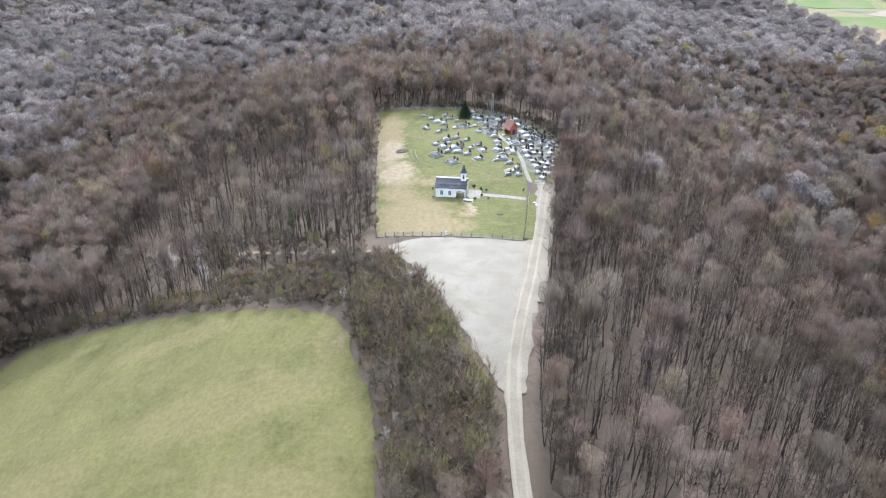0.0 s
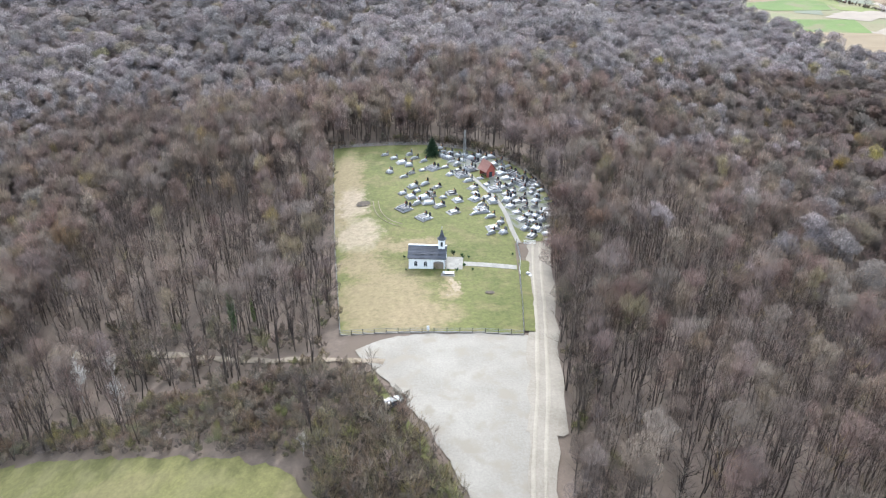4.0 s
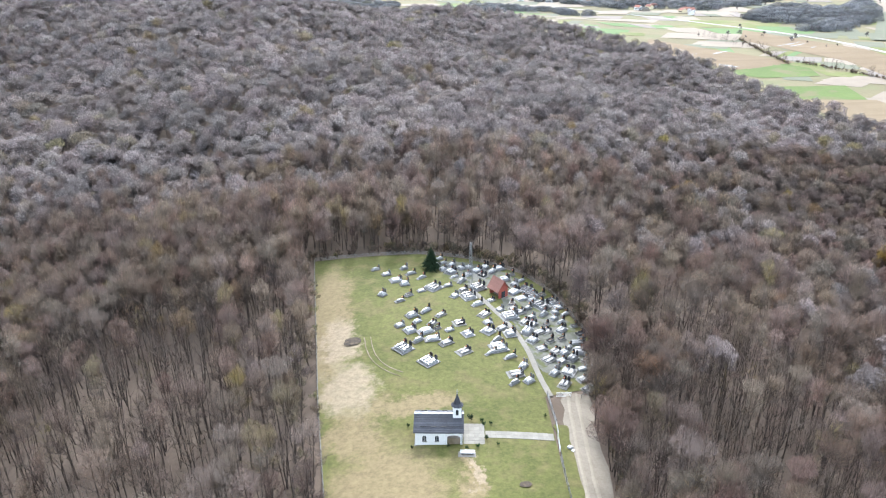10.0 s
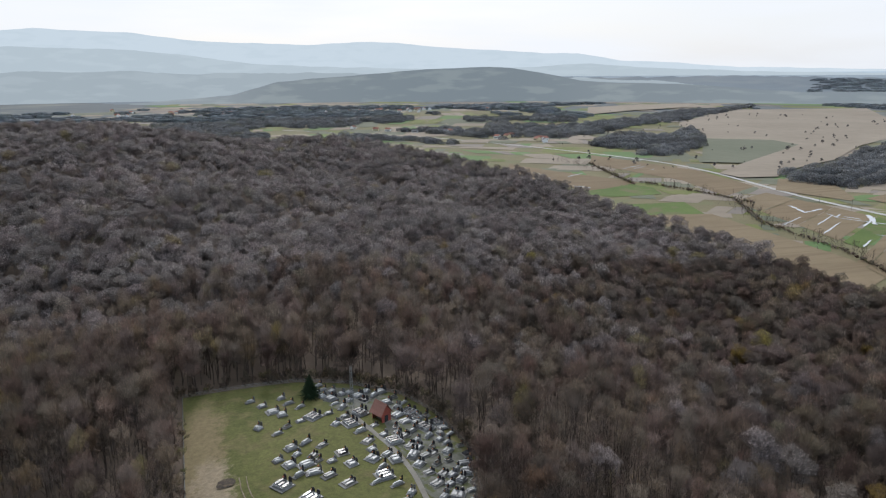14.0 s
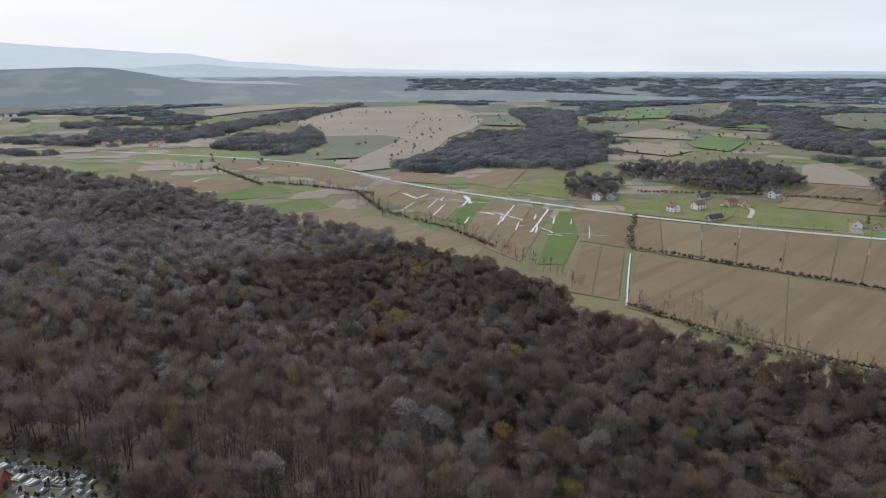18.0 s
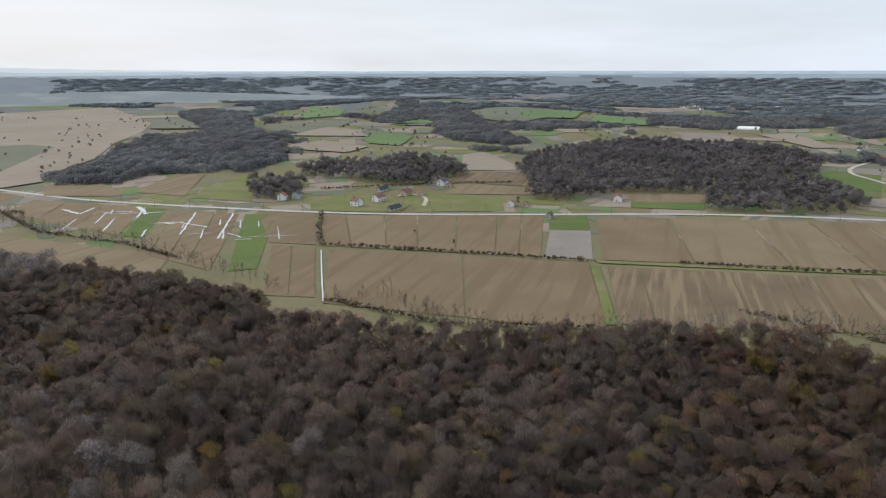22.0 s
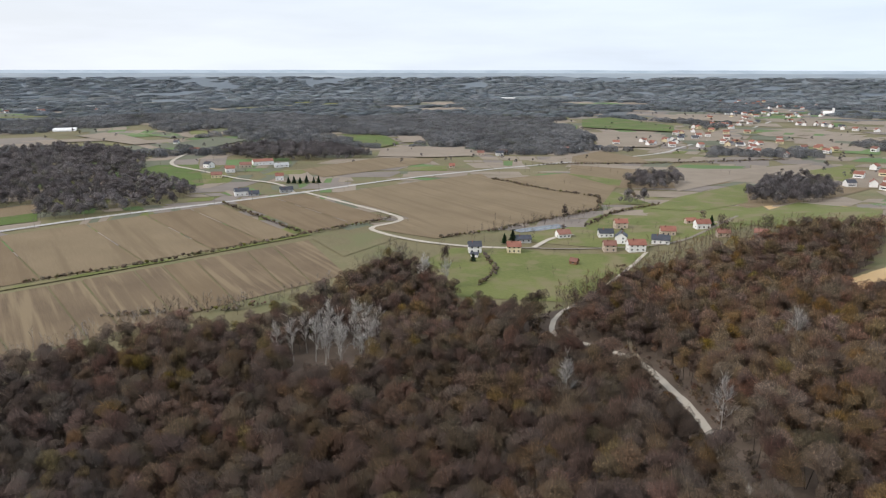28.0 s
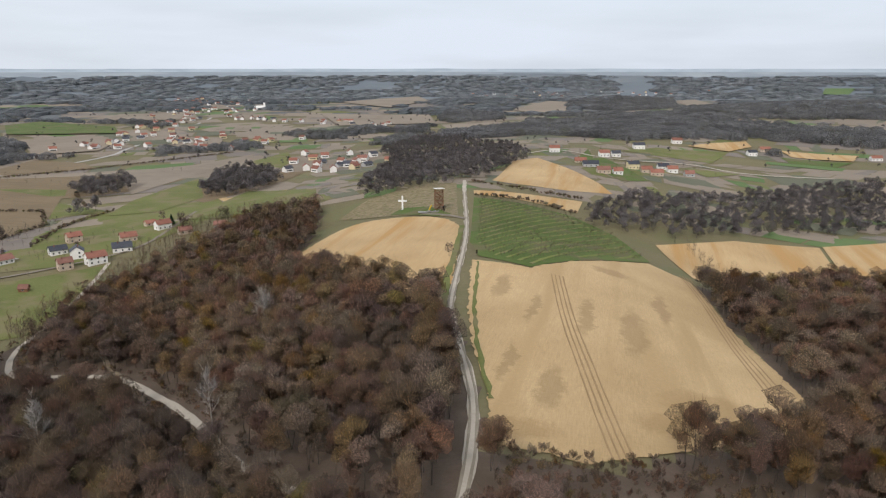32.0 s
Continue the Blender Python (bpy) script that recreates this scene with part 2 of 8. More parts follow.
def worn_lawn(name, low, high, dry, bare, dry_spots, bare_spots, patch=None, ragged=0.22, tuft=0.28, show=0.85, stretch=None, turn=0.0):
    """Mown grass with straw-coloured and bare places of their own shape: spots are x, y and two radii."""
    m = material(name, low, high, 1.6, 0.09 if stretch is None else 0.02, bump=0.5, third=patch or dry, stretch=stretch, turn=turn)
    n, l = m.node_tree.nodes, m.node_tree.links
    b = n["Principled BSDF"]
    geo = next(q for q in n if q.type == "NEW_GEOMETRY")
    colour = b.inputs["Base Color"].links[0].from_socket
    warp, move, grow = n.new("ShaderNodeTexNoise"), n.new("ShaderNodeVectorMath"), n.new("ShaderNodeVectorMath")
    warp.inputs["Scale"].default_value, warp.inputs["Detail"].default_value, warp.inputs["Roughness"].default_value = ragged, 6.0, 0.75
    l.new(geo.outputs["Position"], warp.inputs["Vector"])
    grow.operation = "MULTIPLY_ADD"
    grow.inputs[1].default_value, grow.inputs[2].default_value = (16, 16, 0), (-8, -8, 0)
    l.new(warp.outputs["Color"], grow.inputs[0])
    l.new(geo.outputs["Position"], move.inputs[0])
    l.new(grow.outputs[0], move.inputs[1])
    for tone, spots in ((dry, dry_spots), (bare, bare_spots)):
        for sx, sy, rx, ry in spots:
            at, far, fade, mix = n.new("ShaderNodeVectorMath"), n.new("ShaderNodeVectorMath"), n.new("ShaderNodeMapRange"), n.new("ShaderNodeMix")
            at.operation = "MULTIPLY_ADD"
            at.inputs[1].default_value, at.inputs[2].default_value = (1 / rx, 1 / ry, 0), (-sx / rx, -sy / ry, 0)
            far.operation = "LENGTH"
            fade.inputs["From Min"].default_value, fade.inputs["From Max"].default_value = 1.1, 0.65
            fade.inputs["To Max"].default_value = show
            mix.data_type = "RGBA"
            mix.inputs[7].default_value = (*tone, 1)
            l.new(move.outputs[0], at.inputs[0])
            l.new(at.outputs[0], far.inputs[0])
            l.new(far.outputs["Value"], fade.inputs["Value"])
            l.new(fade.outputs["Result"], mix.inputs[0])
            l.new(colour, mix.inputs[6])
            colour = mix.outputs[2]
    shade, span = n.new("ShaderNodeHueSaturation"), n.new("ShaderNodeMapRange")
    tufts = n.new("ShaderNodeTexNoise")
    tufts.inputs["Scale"].default_value, tufts.inputs["Detail"].default_value, tufts.inputs["Roughness"].default_value = 0.9, 8.0, 0.8
    l.new(geo.outputs["Position"], tufts.inputs["Vector"])
    span.inputs["From Min"].default_value, span.inputs["From Max"].default_value = 0.35, 0.65
    span.inputs["To Min"].default_value, span.inputs["To Max"].default_value = 1 - tuft, 1 + tuft
    l.new(tufts.outputs["Fac"], span.inputs["Value"])
    l.new(span.outputs["Result"], shade.inputs["Value"])
    l.new(colour, shade.inputs["Color"])
    l.new(shade.outputs["Color"], b.inputs["Base Color"])
    return m


DRY = material("dry_grass", (0.17, 0.135, 0.075), (0.27, 0.22, 0.135), 1.8, 0.16, bump=0.5, third=(0.13, 0.125, 0.05))
BARE = material("bare_earth", (0.165, 0.130, 0.093), (0.255, 0.208, 0.152), 1.5, 0.2, third=(0.150, 0.120, 0.075))
LAWN = worn_lawn("churchyard_grass", (0.064, 0.072, 0.016), (0.118, 0.116, 0.036), (0.185, 0.142, 0.078), (0.255, 0.203, 0.140),
                 [(-8, 172, 12, 18), (0, 163, 9, 7), (-20, 240, 6, 36), (-14, 192, 6, 8), (7, 176, 2.5, 7), (-2, 200, 12, 4)], [(-15, 208, 6.5, 10), (-17, 228, 5, 11), (8, 177, 1.4, 5)], patch=(0.118, 0.104, 0.040))
MEADOW = worn_lawn("meadow_grass", (0.074, 0.072, 0.021), (0.140, 0.126, 0.045), (0.155, 0.128, 0.058), (0.19, 0.15, 0.09), [(-40, 100, 24, 8), (-80, 90, 20, 10), (-22, 112, 4, 8), (-60, 126, 18, 4), (-30, 78, 18, 6)], [(-19, 113, 1.6, 3)], patch=(0.120, 0.108, 0.042), show=0.5, tuft=0.2)
GRAVEL = material("gravel", (0.176, 0.156, 0.127), (0.262, 0.238, 0.199), 2.5, 0.12, bump=0.4, third=(0.200, 0.173, 0.135))
ROAD = material("gravel_road", (0.164, 0.139, 0.107), (0.265, 0.232, 0.186), 2.0, 0.2, bump=0.4)
RUT = material("pale_worn_gravel", (0.206, 0.178, 0.136), (0.300, 0.264, 0.209), 2.0, 0.2, bump=0.3)
ASPHALT = material("worn_asphalt", (0.357, 0.344, 0.323), (0.476, 0.459, 0.433), 1.0, 0.05, bump=0.2)
LANE = material("pale_lane", (0.368, 0.330, 0.273), (0.506, 0.458, 0.384), 1.0, 0.08, bump=0.3)
SOIL = material("brown_soil", (0.143, 0.101, 0.056), (0.203, 0.149, 0.087), 0.5, 0.02, bump=0.4, third=(0.149, 0.106, 0.060), stretch=(0.16, 3.4, 1), turn=62)
SOIL_PALE = material("pale_soil", (0.163, 0.120, 0.069), (0.221, 0.168, 0.101), 0.5, 0.02, bump=0.4, third=(0.163, 0.120, 0.069), stretch=(0.16, 3.4, 1), turn=62)
SOIL_DARK = material("dark_soil", (0.112, 0.079, 0.048), (0.175, 0.127, 0.076), 0.5, 0.03, bump=0.4, third=(0.21, 0.158, 0.094), stretch=(0.16, 3.4, 1), turn=12)
SOIL_GREY = material("grey_soil", (0.19, 0.168, 0.148), (0.255, 0.23, 0.205), 0.6, 0.03, bump=0.3)
GOLD = material("golden_soil", (0.385, 0.262, 0.128), (0.555, 0.400, 0.215), 0.8, 0.02, bump=0.5, third=(0.433, 0.261, 0.101), stretch=(2.0, 0.10, 1), turn=10)
GOLD_DAMP = worn_lawn("damp_golden_soil", (0.390, 0.268, 0.132), (0.570, 0.415, 0.228), (0.255, 0.168, 0.080), (0.30, 0.190, 0.080),
                      [(33, -203, 4, 18), (-21, -172, 5, 32), (17, -176, 2.5, 20), (-12, -262, 10, 8), (4, -104, 4, 16), (-3, -178, 3, 26), (19, -119, 2, 18), (-34, -220, 3, 26)], [(-40, -112, 14, 12), (-30, -92, 12, 8), (10, -74, 12, 6)],
                      patch=(0.430, 0.300, 0.150), ragged=0.1, tuft=0.07, show=0.5, stretch=(2.0, 0.10, 1), turn=10)
CROP = material("green_crop", (0.060, 0.098, 0.018), (0.110, 0.152, 0.035), 0.5, 0.02, third=(0.13, 0.12, 0.055))
PASTURE = material("pasture", (0.098, 0.118, 0.030), (0.170, 0.180, 0.058), 0.6, 0.02, third=(0.18, 0.158, 0.078))
# the sky's reflection is put into the water's pale base colour
WATER = material("sky_bright_puddle_water", (0.42, 0.43, 0.44), (0.55, 0.56, 0.57), 0.2, 0.02, rough=0.06, bump=0.0, spec=0.8)
POND_WATER = material("still_pond_water", (0.07, 0.078, 0.082), (0.10, 0.108, 0.112), 0.2, 0.02, rough=0.08, bump=0.0, spec=0.6)
# haze is put into the far colours: greyer fields, then bluer plain
FAR_TAN = material("far_tan_field", (0.205, 0.168, 0.128), (0.285, 0.238, 0.185), 0.05, 0.006, bump=0)
FAR_BROWN = material("far_brown_field", (0.162, 0.140, 0.121), (0.230, 0.197, 0.170), 0.05, 0.006, bump=0)
FAR_GREEN = material("far_green_field", (0.080, 0.140, 0.045), (0.130, 0.190, 0.070), 0.05, 0.006, bump=0)
FAR_OLIVE = material("far_olive_field", (0.105, 0.115, 0.075), (0.15, 0.152, 0.105), 0.05, 0.006, bump=0)
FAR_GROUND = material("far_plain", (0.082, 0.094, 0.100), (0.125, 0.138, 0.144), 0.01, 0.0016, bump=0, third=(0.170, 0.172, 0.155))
FAR_HAZE = material("far_haze_plain", (0.120, 0.145, 0.170), (0.165, 0.193, 0.217), 0.006, 0.0014, bump=0, third=(0.178, 0.200, 0.214))
HORIZON = material("hazy_horizon_plain", (0.220, 0.262, 0.300), (0.280, 0.325, 0.360), 0.004, 0.0012, bump=0, third=(0.310, 0.350, 0.380))
BARK = material("bark", (0.060, 0.048, 0.040), (0.125, 0.105, 0.090), 3.0, 0.3, bump=0.6)
BARK_DARK = material("dark_wet_bark", (0.027, 0.020, 0.016), (0.062, 0.048, 0.039), 3.0, 0.3, bump=0.6)
BARK_PALE = material("pale_bark", (0.30, 0.285, 0.265), (0.46, 0.44, 0.41), 3.0, 0.3)
TWIGS = twig_material("bare_twigs", (0.072, 0.051, 0.041), (0.216, 0.166, 0.137), (0.194, 0.142, 0.051))
CROWN = twig_material("massed_twigs", (0.074, 0.052, 0.041), (0.216, 0.167, 0.137), (0.180, 0.140, 0.068), gaps=0.585, mesh_scale=4.0)
CROWN_DENSE = twig_material("close_massed_twigs", (0.062, 0.046, 0.038), (0.160, 0.122, 0.101), (0.171, 0.125, 0.047), gaps=0.548, mesh_scale=3.2)
TWIGS_WARM = twig_material("russet_twigs", (0.100, 0.067, 0.047), (0.260, 0.181, 0.125), (0.188, 0.132, 0.046), tint_share=0.82)
# darker russet twigs: the east slope's shade is put into the colour
TWIGS_SHADED = twig_material("umber_twigs", (0.070, 0.048, 0.036), (0.180, 0.127, 0.092), (0.150, 0.108, 0.042), tint_share=0.86)
CROWN_SHADED = twig_material("massed_shaded_russet_twigs", (0.068, 0.046, 0.035), (0.172, 0.121, 0.088), (0.145, 0.104, 0.040), tint_share=0.86, gaps=0.548, mesh_scale=3.4)
CROWN_WARM = twig_material("massed_russet_twigs", (0.098, 0.063, 0.045), (0.250, 0.173, 0.119), (0.178, 0.123, 0.042), tint_share=0.82, gaps=0.548, mesh_scale=3.4)
TWIGS_GREY = twig_material("grey_twigs", (0.064, 0.048, 0.039), (0.155, 0.122, 0.102), (0.155, 0.122, 0.065))
# ridge and valley twigs, paled and cooled to carry the haze
TWIGS_FAR = twig_material("bare_twigs_haze_paled", (0.122, 0.104, 0.100), (0.255, 0.223, 0.215), (0.173, 0.142, 0.085))
CROWN_FAR = twig_material("massed_twigs_haze_paled", (0.122, 0.104, 0.100), (0.250, 0.218, 0.210), (0.171, 0.142, 0.083), gaps=0.535, mesh_scale=3.0)
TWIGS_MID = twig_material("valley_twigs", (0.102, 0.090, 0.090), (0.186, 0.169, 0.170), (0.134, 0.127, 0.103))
CROWN_MID = twig_material("massed_hazy_valley_twigs", (0.102, 0.090, 0.090), (0.186, 0.169, 0.170), (0.134, 0.127, 0.103), gaps=0.53, mesh_scale=3.0)
# three steps of distance haze put into the twig colour
TWIGS_HAZE_GREY = twig_material("haze_grey_twigs", (0.130, 0.134, 0.142), (0.188, 0.189, 0.193), (0.12, 0.122, 0.10), gaps=0.46, mesh_scale=1.8)
TWIGS_HAZE_BLUE = twig_material("haze_blue_twigs", (0.152, 0.171, 0.190), (0.200, 0.220, 0.235), (0.15, 0.16, 0.145), gaps=0.40, mesh_scale=1.8)
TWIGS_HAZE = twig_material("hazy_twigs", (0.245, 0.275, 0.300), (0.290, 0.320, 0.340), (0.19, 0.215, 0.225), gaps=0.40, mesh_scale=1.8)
TWIGS_SILVER = twig_material("silver_grey_twigs", (0.15, 0.135, 0.122), (0.27, 0.25, 0.232), (0.22, 0.19, 0.15))
TWIGS_PALE = twig_material("pale_twigs", (0.310, 0.295, 0.275), (0.460, 0.440, 0.415), (0.306, 0.289, 0.255))
SHRUB = twig_material("scrub_twigs", (0.095, 0.073, 0.052), (0.200, 0.158, 0.116), (0.138, 0.132, 0.052), tint_share=0.7)
CROWN_SCRUB = twig_material("massed_scrub", (0.090, 0.069, 0.050), (0.190, 0.150, 0.110), (0.138, 0.132, 0.052), tint_share=0.7, gaps=0.55, mesh_scale=3.4)
LEAF = twig_material("green_leaves", (0.045, 0.085, 0.02), (0.10, 0.16, 0.04), (0.08, 0.13, 0.02))
NEEDLE = twig_material("dark_needles", (0.018, 0.04, 0.02), (0.045, 0.085, 0.04), (0.03, 0.06, 0.025))

# ---- the lie of the land ----
# crest lines of the hills: start x, y, z, end x, y, z, half width
RIDGES = [
    (-170, 840, 15, -10, 420, -13, 190), (-10, 420, -13, 8, 235, -7, 140), (8, 235, -7, 4, 130, -2, 105),
    (4, 130, -2, 12, -30, -5, 105), (12, -30, -4, 56, -249, -9, 125), (56, -249, -9, 111, -497, -13, 120),
    (111, -497, -13, 30, -950, -22, 190), (-170, 840, 15, -520, 1000, 14, 260), (12, -30, -4, -120, -160, -22, 110),
    (-110, 740, 4, 90, 980, -15, 170), (90, 980, -15, 200, 1150, -34, 150),
    (600, 2000, -30, 1200, 2300, -34, 300),
    (900, 500, -36, 1500, 900, -25, 260), (1100, -150, -36, 1700, -300, -28, 300), (-300, -1500, -20, -1300, -2400, 10, 500),
    (60, -950, -22, -300, -1500, -20, 260), (1500, 200, -30, 2400, 900, -22, 420), (-600, 300, -20, -900, -300, -15, 250),
]
VALLEY = -45.0


def swell(x, y):
    """Knolls and hollows under the northern woods, fading out towards the yard, the meadow and the fields."""
    clear = np.clip((np.hypot((x - 6) / 0.7, y - 205) - 100) / 70, 0, 1) * np.clip((np.hypot(x + 60, y - 100) - 85) / 60, 0, 1)
    clear = clear * np.clip((285 - x) / 60, 0, 1) * np.clip((y - 30) / 60, 0, 1) * np.clip((1000 - y) / 100, 0, 1) * np.clip((x + 640) / 60, 0, 1)
    return clear * (4.2 * np.sin(x / 36 + 0.9 * np.sin(y / 58)) * np.sin(y / 49 + 0.6) - 2.5 * np.exp(-((x - 92 + 0.25 * (y - 150)) / 16) ** 2))


def height(x, y):
    """The ground's height, for numbers or arrays."""
    x, y = np.asarray(x, float), np.asarray(y, float)
    total = 0.0
    for x0, y0, z0, x1, y1, z1, w in RIDGES:
        dx, dy = x1 - x0, y1 - y0
        s = np.clip(((x - x0) * dx + (y - y0) * dy) / (dx * dx + dy * dy), 0, 1)
        d = np.hypot(x - x0 - s * dx, y - y0 - s * dy)
        total = total + ((z0 + s * (z1 - z0) - VALLEY) * np.exp(-(d / w) ** 2.3)) ** 12
    h = VALLEY + total ** (1 / 12)
    h = h + 1.2 * np.sin(x / 61 + 1.3 * np.sin(y / 83)) * np.sin(y / 71 + 0.7) * np.clip((h + 44) / 12, 0, 1) + swell(x, y)
    r = np.hypot(x + 7, y - 84)
    k = np.clip((r - 3300) / 1550, 0, 1)
    return h + (3 * k ** 2 - 2 * k ** 3) * 112


def z_at(x, y):
    """The same height for one place, in plain numbers."""
    total = 0.0
    for x0, y0, z0, x1, y1, z1, w in RIDGES:
        dx, dy = x1 - x0, y1 - y0
        s = min(1.0, max(0.0, ((x - x0) * dx + (y - y0) * dy) / (dx * dx + dy * dy)))
        d = math.hypot(x - x0 - s * dx, y - y0 - s * dy)
        if d < 3 * w:
            total += ((z0 + s * (z1 - z0) - VALLEY) * math.exp(-(d / w) ** 2.3)) ** 12
    h = VALLEY + total ** (1 / 12)
    h += 1.2 * math.sin(x / 61 + 1.3 * math.sin(y / 83)) * math.sin(y / 71 + 0.7) * min(1.0, max(0.0, (h + 44) / 12))
    if -640 < x < 285 and 30 < y < 1000:
        h += float(swell(x, y))
    k = min(1.0, max(0.0, (math.hypot(x + 7, y - 84) - 3300) / 1550))
    return h + (3 * k ** 2 - 2 * k ** 3) * 112


def inside(x, y, poly):
    """Which of the points lie in the polygon (arrays)."""
    x, y = np.asarray(x, float), np.asarray(y, float)
    hit = np.zeros(x.shape, bool)
    for (ax, ay), (bx, by) in zip(poly, poly[1:] + poly[:1]):
        if ay != by:
            hit ^= ((ay > y) != (by > y)) & (x < (bx - ax) * (y - ay) / (by - ay) + ax)
    return hit


def off_line(x, y, line):
    """Distance of the points from a polyline (arrays)."""
    x, y = np.asarray(x, float), np.asarray(y, float)
    best = np.full(x.shape, 1e9)
    for (ax, ay), (bx, by) in zip(line, line[1:]):
        dx, dy = bx - ax, by - ay
        s = np.clip(((x - ax) * dx + (y - ay) * dy) / max(dx * dx + dy * dy, 1e-6), 0, 1)
        best = np.minimum(best, np.hypot(x - ax - s * dx, y - ay - s * dy))
    return best


def soften(line, rounds=2, closed=False):
    """Corner cutting, so that a drawn line bends smoothly."""
    for _ in range(rounds):
        out = []
        pairs = list(zip(line, line[1:] + line[:1] if closed else line[1:]))
        if not closed:
            out.append(line[0])
        for (ax, ay), (bx, by) in pairs:
            out += [(ax * 0.75 + bx * 0.25, ay * 0.75 + by * 0.25), (ax * 0.25 + bx * 0.75, ay * 0.25 + by * 0.75)]
        if not closed:
            out.append(line[-1])
        line = out
    return line


def mesh_from(name, verts, faces, mats, index=None, smooth=False):
    """A mesh from arrays: verts (n, 3), faces (m, k)."""
    me = bpy.data.meshes.new(name)
    verts, faces = np.asarray(verts, np.float32), np.asarray(faces, np.int32)
    k = faces.shape[1]
    me.vertices.add(len(verts))
    me.vertices.foreach_set("co", verts.ravel())
    me.loops.add(faces.size)
    me.loops.foreach_set("vertex_index", faces.ravel())
    me.polygons.add(len(faces))
    me.polygons.foreach_set("loop_start", np.arange(0, faces.size, k, dtype=np.int32))
    if index is not None:
        me.polygons.foreach_set("material_index", np.asarray(index, np.int32))
    me.polygons.foreach_set("use_smooth", np.full(len(faces), smooth))
    for m in mats:
        me.materials.append(m)
    me.update(calc_edges=True)
    return me


def drape(name, poly, mat, lift=0.2, step=10.0, label="", category="", kind="structure", group="", parent=None, ragged=0.0):
    """A sheet of ground cover laid over the land, cut to the polygon."""
    if ragged:
        fine = []
        rounded = soften(poly, 2, True) if len(poly) < 12 else poly
        for (ax, ay), (bx, by) in zip(rounded, rounded[1:] + rounded[:1]):
            k = max(1, int(math.hypot(bx - ax, by - ay) / max(ragged * 2, 1.2)))
            for i in range(k):
                x, y = ax + (bx - ax) * i / k, ay + (by - ay) * i / k
                fine.append((x + ragged * 1.7 * noise.noise((x * 0.4, y * 0.4, 1.5)) + ragged * noise.noise((x * 1.7, y * 1.7, 5)), y + ragged * 1.7 * noise.noise((x * 0.4, y * 0.4, 9.5)) + ragged * noise.noise((x * 1.7, y * 1.7, 3))))
        poly = fine
    bm = bmesh.new()
    f = bm.faces.new([bm.verts.new((x, y, 0)) for x, y in poly])
    bmesh.ops.triangulate(bm, faces=[f])
    xs, ys = [p[0] for p in poly], [p[1] for p in poly]
    for axis, lo, hi in (((1, 0, 0), min(xs), max(xs)), ((0, 1, 0), min(ys), max(ys))):
        k = math.floor(lo / step) + 1
        while k * step < hi:
            bmesh.ops.bisect_plane(bm, geom=bm.verts[:] + bm.edges[:] + bm.faces[:], plane_co=Vector(axis) * k * step, plane_no=axis)
            k += 1
    bmesh.ops.recalc_face_normals(bm, faces=bm.faces[:])
    co = np.array([v.co[:2] for v in bm.verts])
    for v, z in zip(bm.verts, height(co[:, 0], co[:, 1])):
        v.co.z = z + lift
    if bm.faces and sum(f.normal.z for f in bm.faces) < 0:
        bmesh.ops.reverse_faces(bm, faces=bm.faces[:])
    me = bpy.data.meshes.new(name)
    bm.to_mesh(me)
    bm.free()
    me.materials.append(mat)
    ob = new(name, me)
    if parent:
        ob.parent = parent
        return ob
    return tagged(ob, label, category, group, kind)


def ribbon(name, line, width, mat, lift=0.3, label="", category="road", kind="structure", step=5.0, wobble=0.0, parent=None, bend=2):
    """A road or track along a line, draped over the land."""
    line = soften(line, bend)
    pts = []
    for (ax, ay), (bx, by) in zip(line, line[1:]):
        k = max(1, int(math.hypot(bx - ax, by - ay) / step))
        pts += [(ax + (bx - ax) * i / k, ay + (by - ay) * i / k) for i in range(k)]
    pts.append(line[-1])
    rr = random.Random(int(abs(line[0][0]) * 7 + width * 10))
    verts, faces = [], []
    for i, (x, y) in enumerate(pts):
        (ax, ay), (bx, by) = pts[max(i - 1, 0)], pts[min(i + 1, len(pts) - 1)]
        d = max(math.hypot(bx - ax, by - ay), 1e-6)
        nx, ny = (by - ay) / d, -(bx - ax) / d
        for side in (-1, -0.4, 0.4, 1):
            w = width / 2 * side + (rr.uniform(-wobble, wobble) if abs(side) == 1 else 0)
            px, py = x + nx * w, y + ny * w
            verts.append((px, py, z_at(px, py) + lift + (0.03 if abs(side) < 1 else -0.05)))
        if i:
            a = 4 * i - 4
            faces += [(a + j, a + j + 4, a + j + 5, a + j + 1) for j in range(3)]
    me = mesh_from(name, verts, faces, [mat], smooth=True)
    ob = new(name, me)
    if parent:
        ob.parent = parent
        return ob
    return tagged(ob, label, category, "", kind)


# ---- plan: outlines on the ground ----
CLEARING = [(-17, 158), (20, 154), (22, 166), (24, 182), (26, 200), (36, 203), (43, 225), (40, 250), (34, 263), (20, 274), (6, 279), (-26, 280), (-21, 203)]
PARKING = [(-14, 151), (-8, 154.5), (2, 154.6), (21.5, 153.4), (20, 132), (15, 111), (12.5, 95), (10, 97), (5, 111), (0, 124), (-5, 136), (-9, 142)]
MEADOW_LINE = [(-116, 146), (-103, 151), (-75, 144), (-49, 132), (-22, 122), (-18, 109), (-13, 96), (-11, 86), (-10, 60), (-120, 60)]
ROAD_NEAR = [(31, 201), (28, 185), (25, 166), (20, 140), (16, 118), (13, 103), (12, 90), (12, 60), (13, 10), (16, -39), (19, -65), (25, -96), (38, -134), (46, -157), (53, -194), (62, -260), (73, -322), (101, -447), (113, -506)]
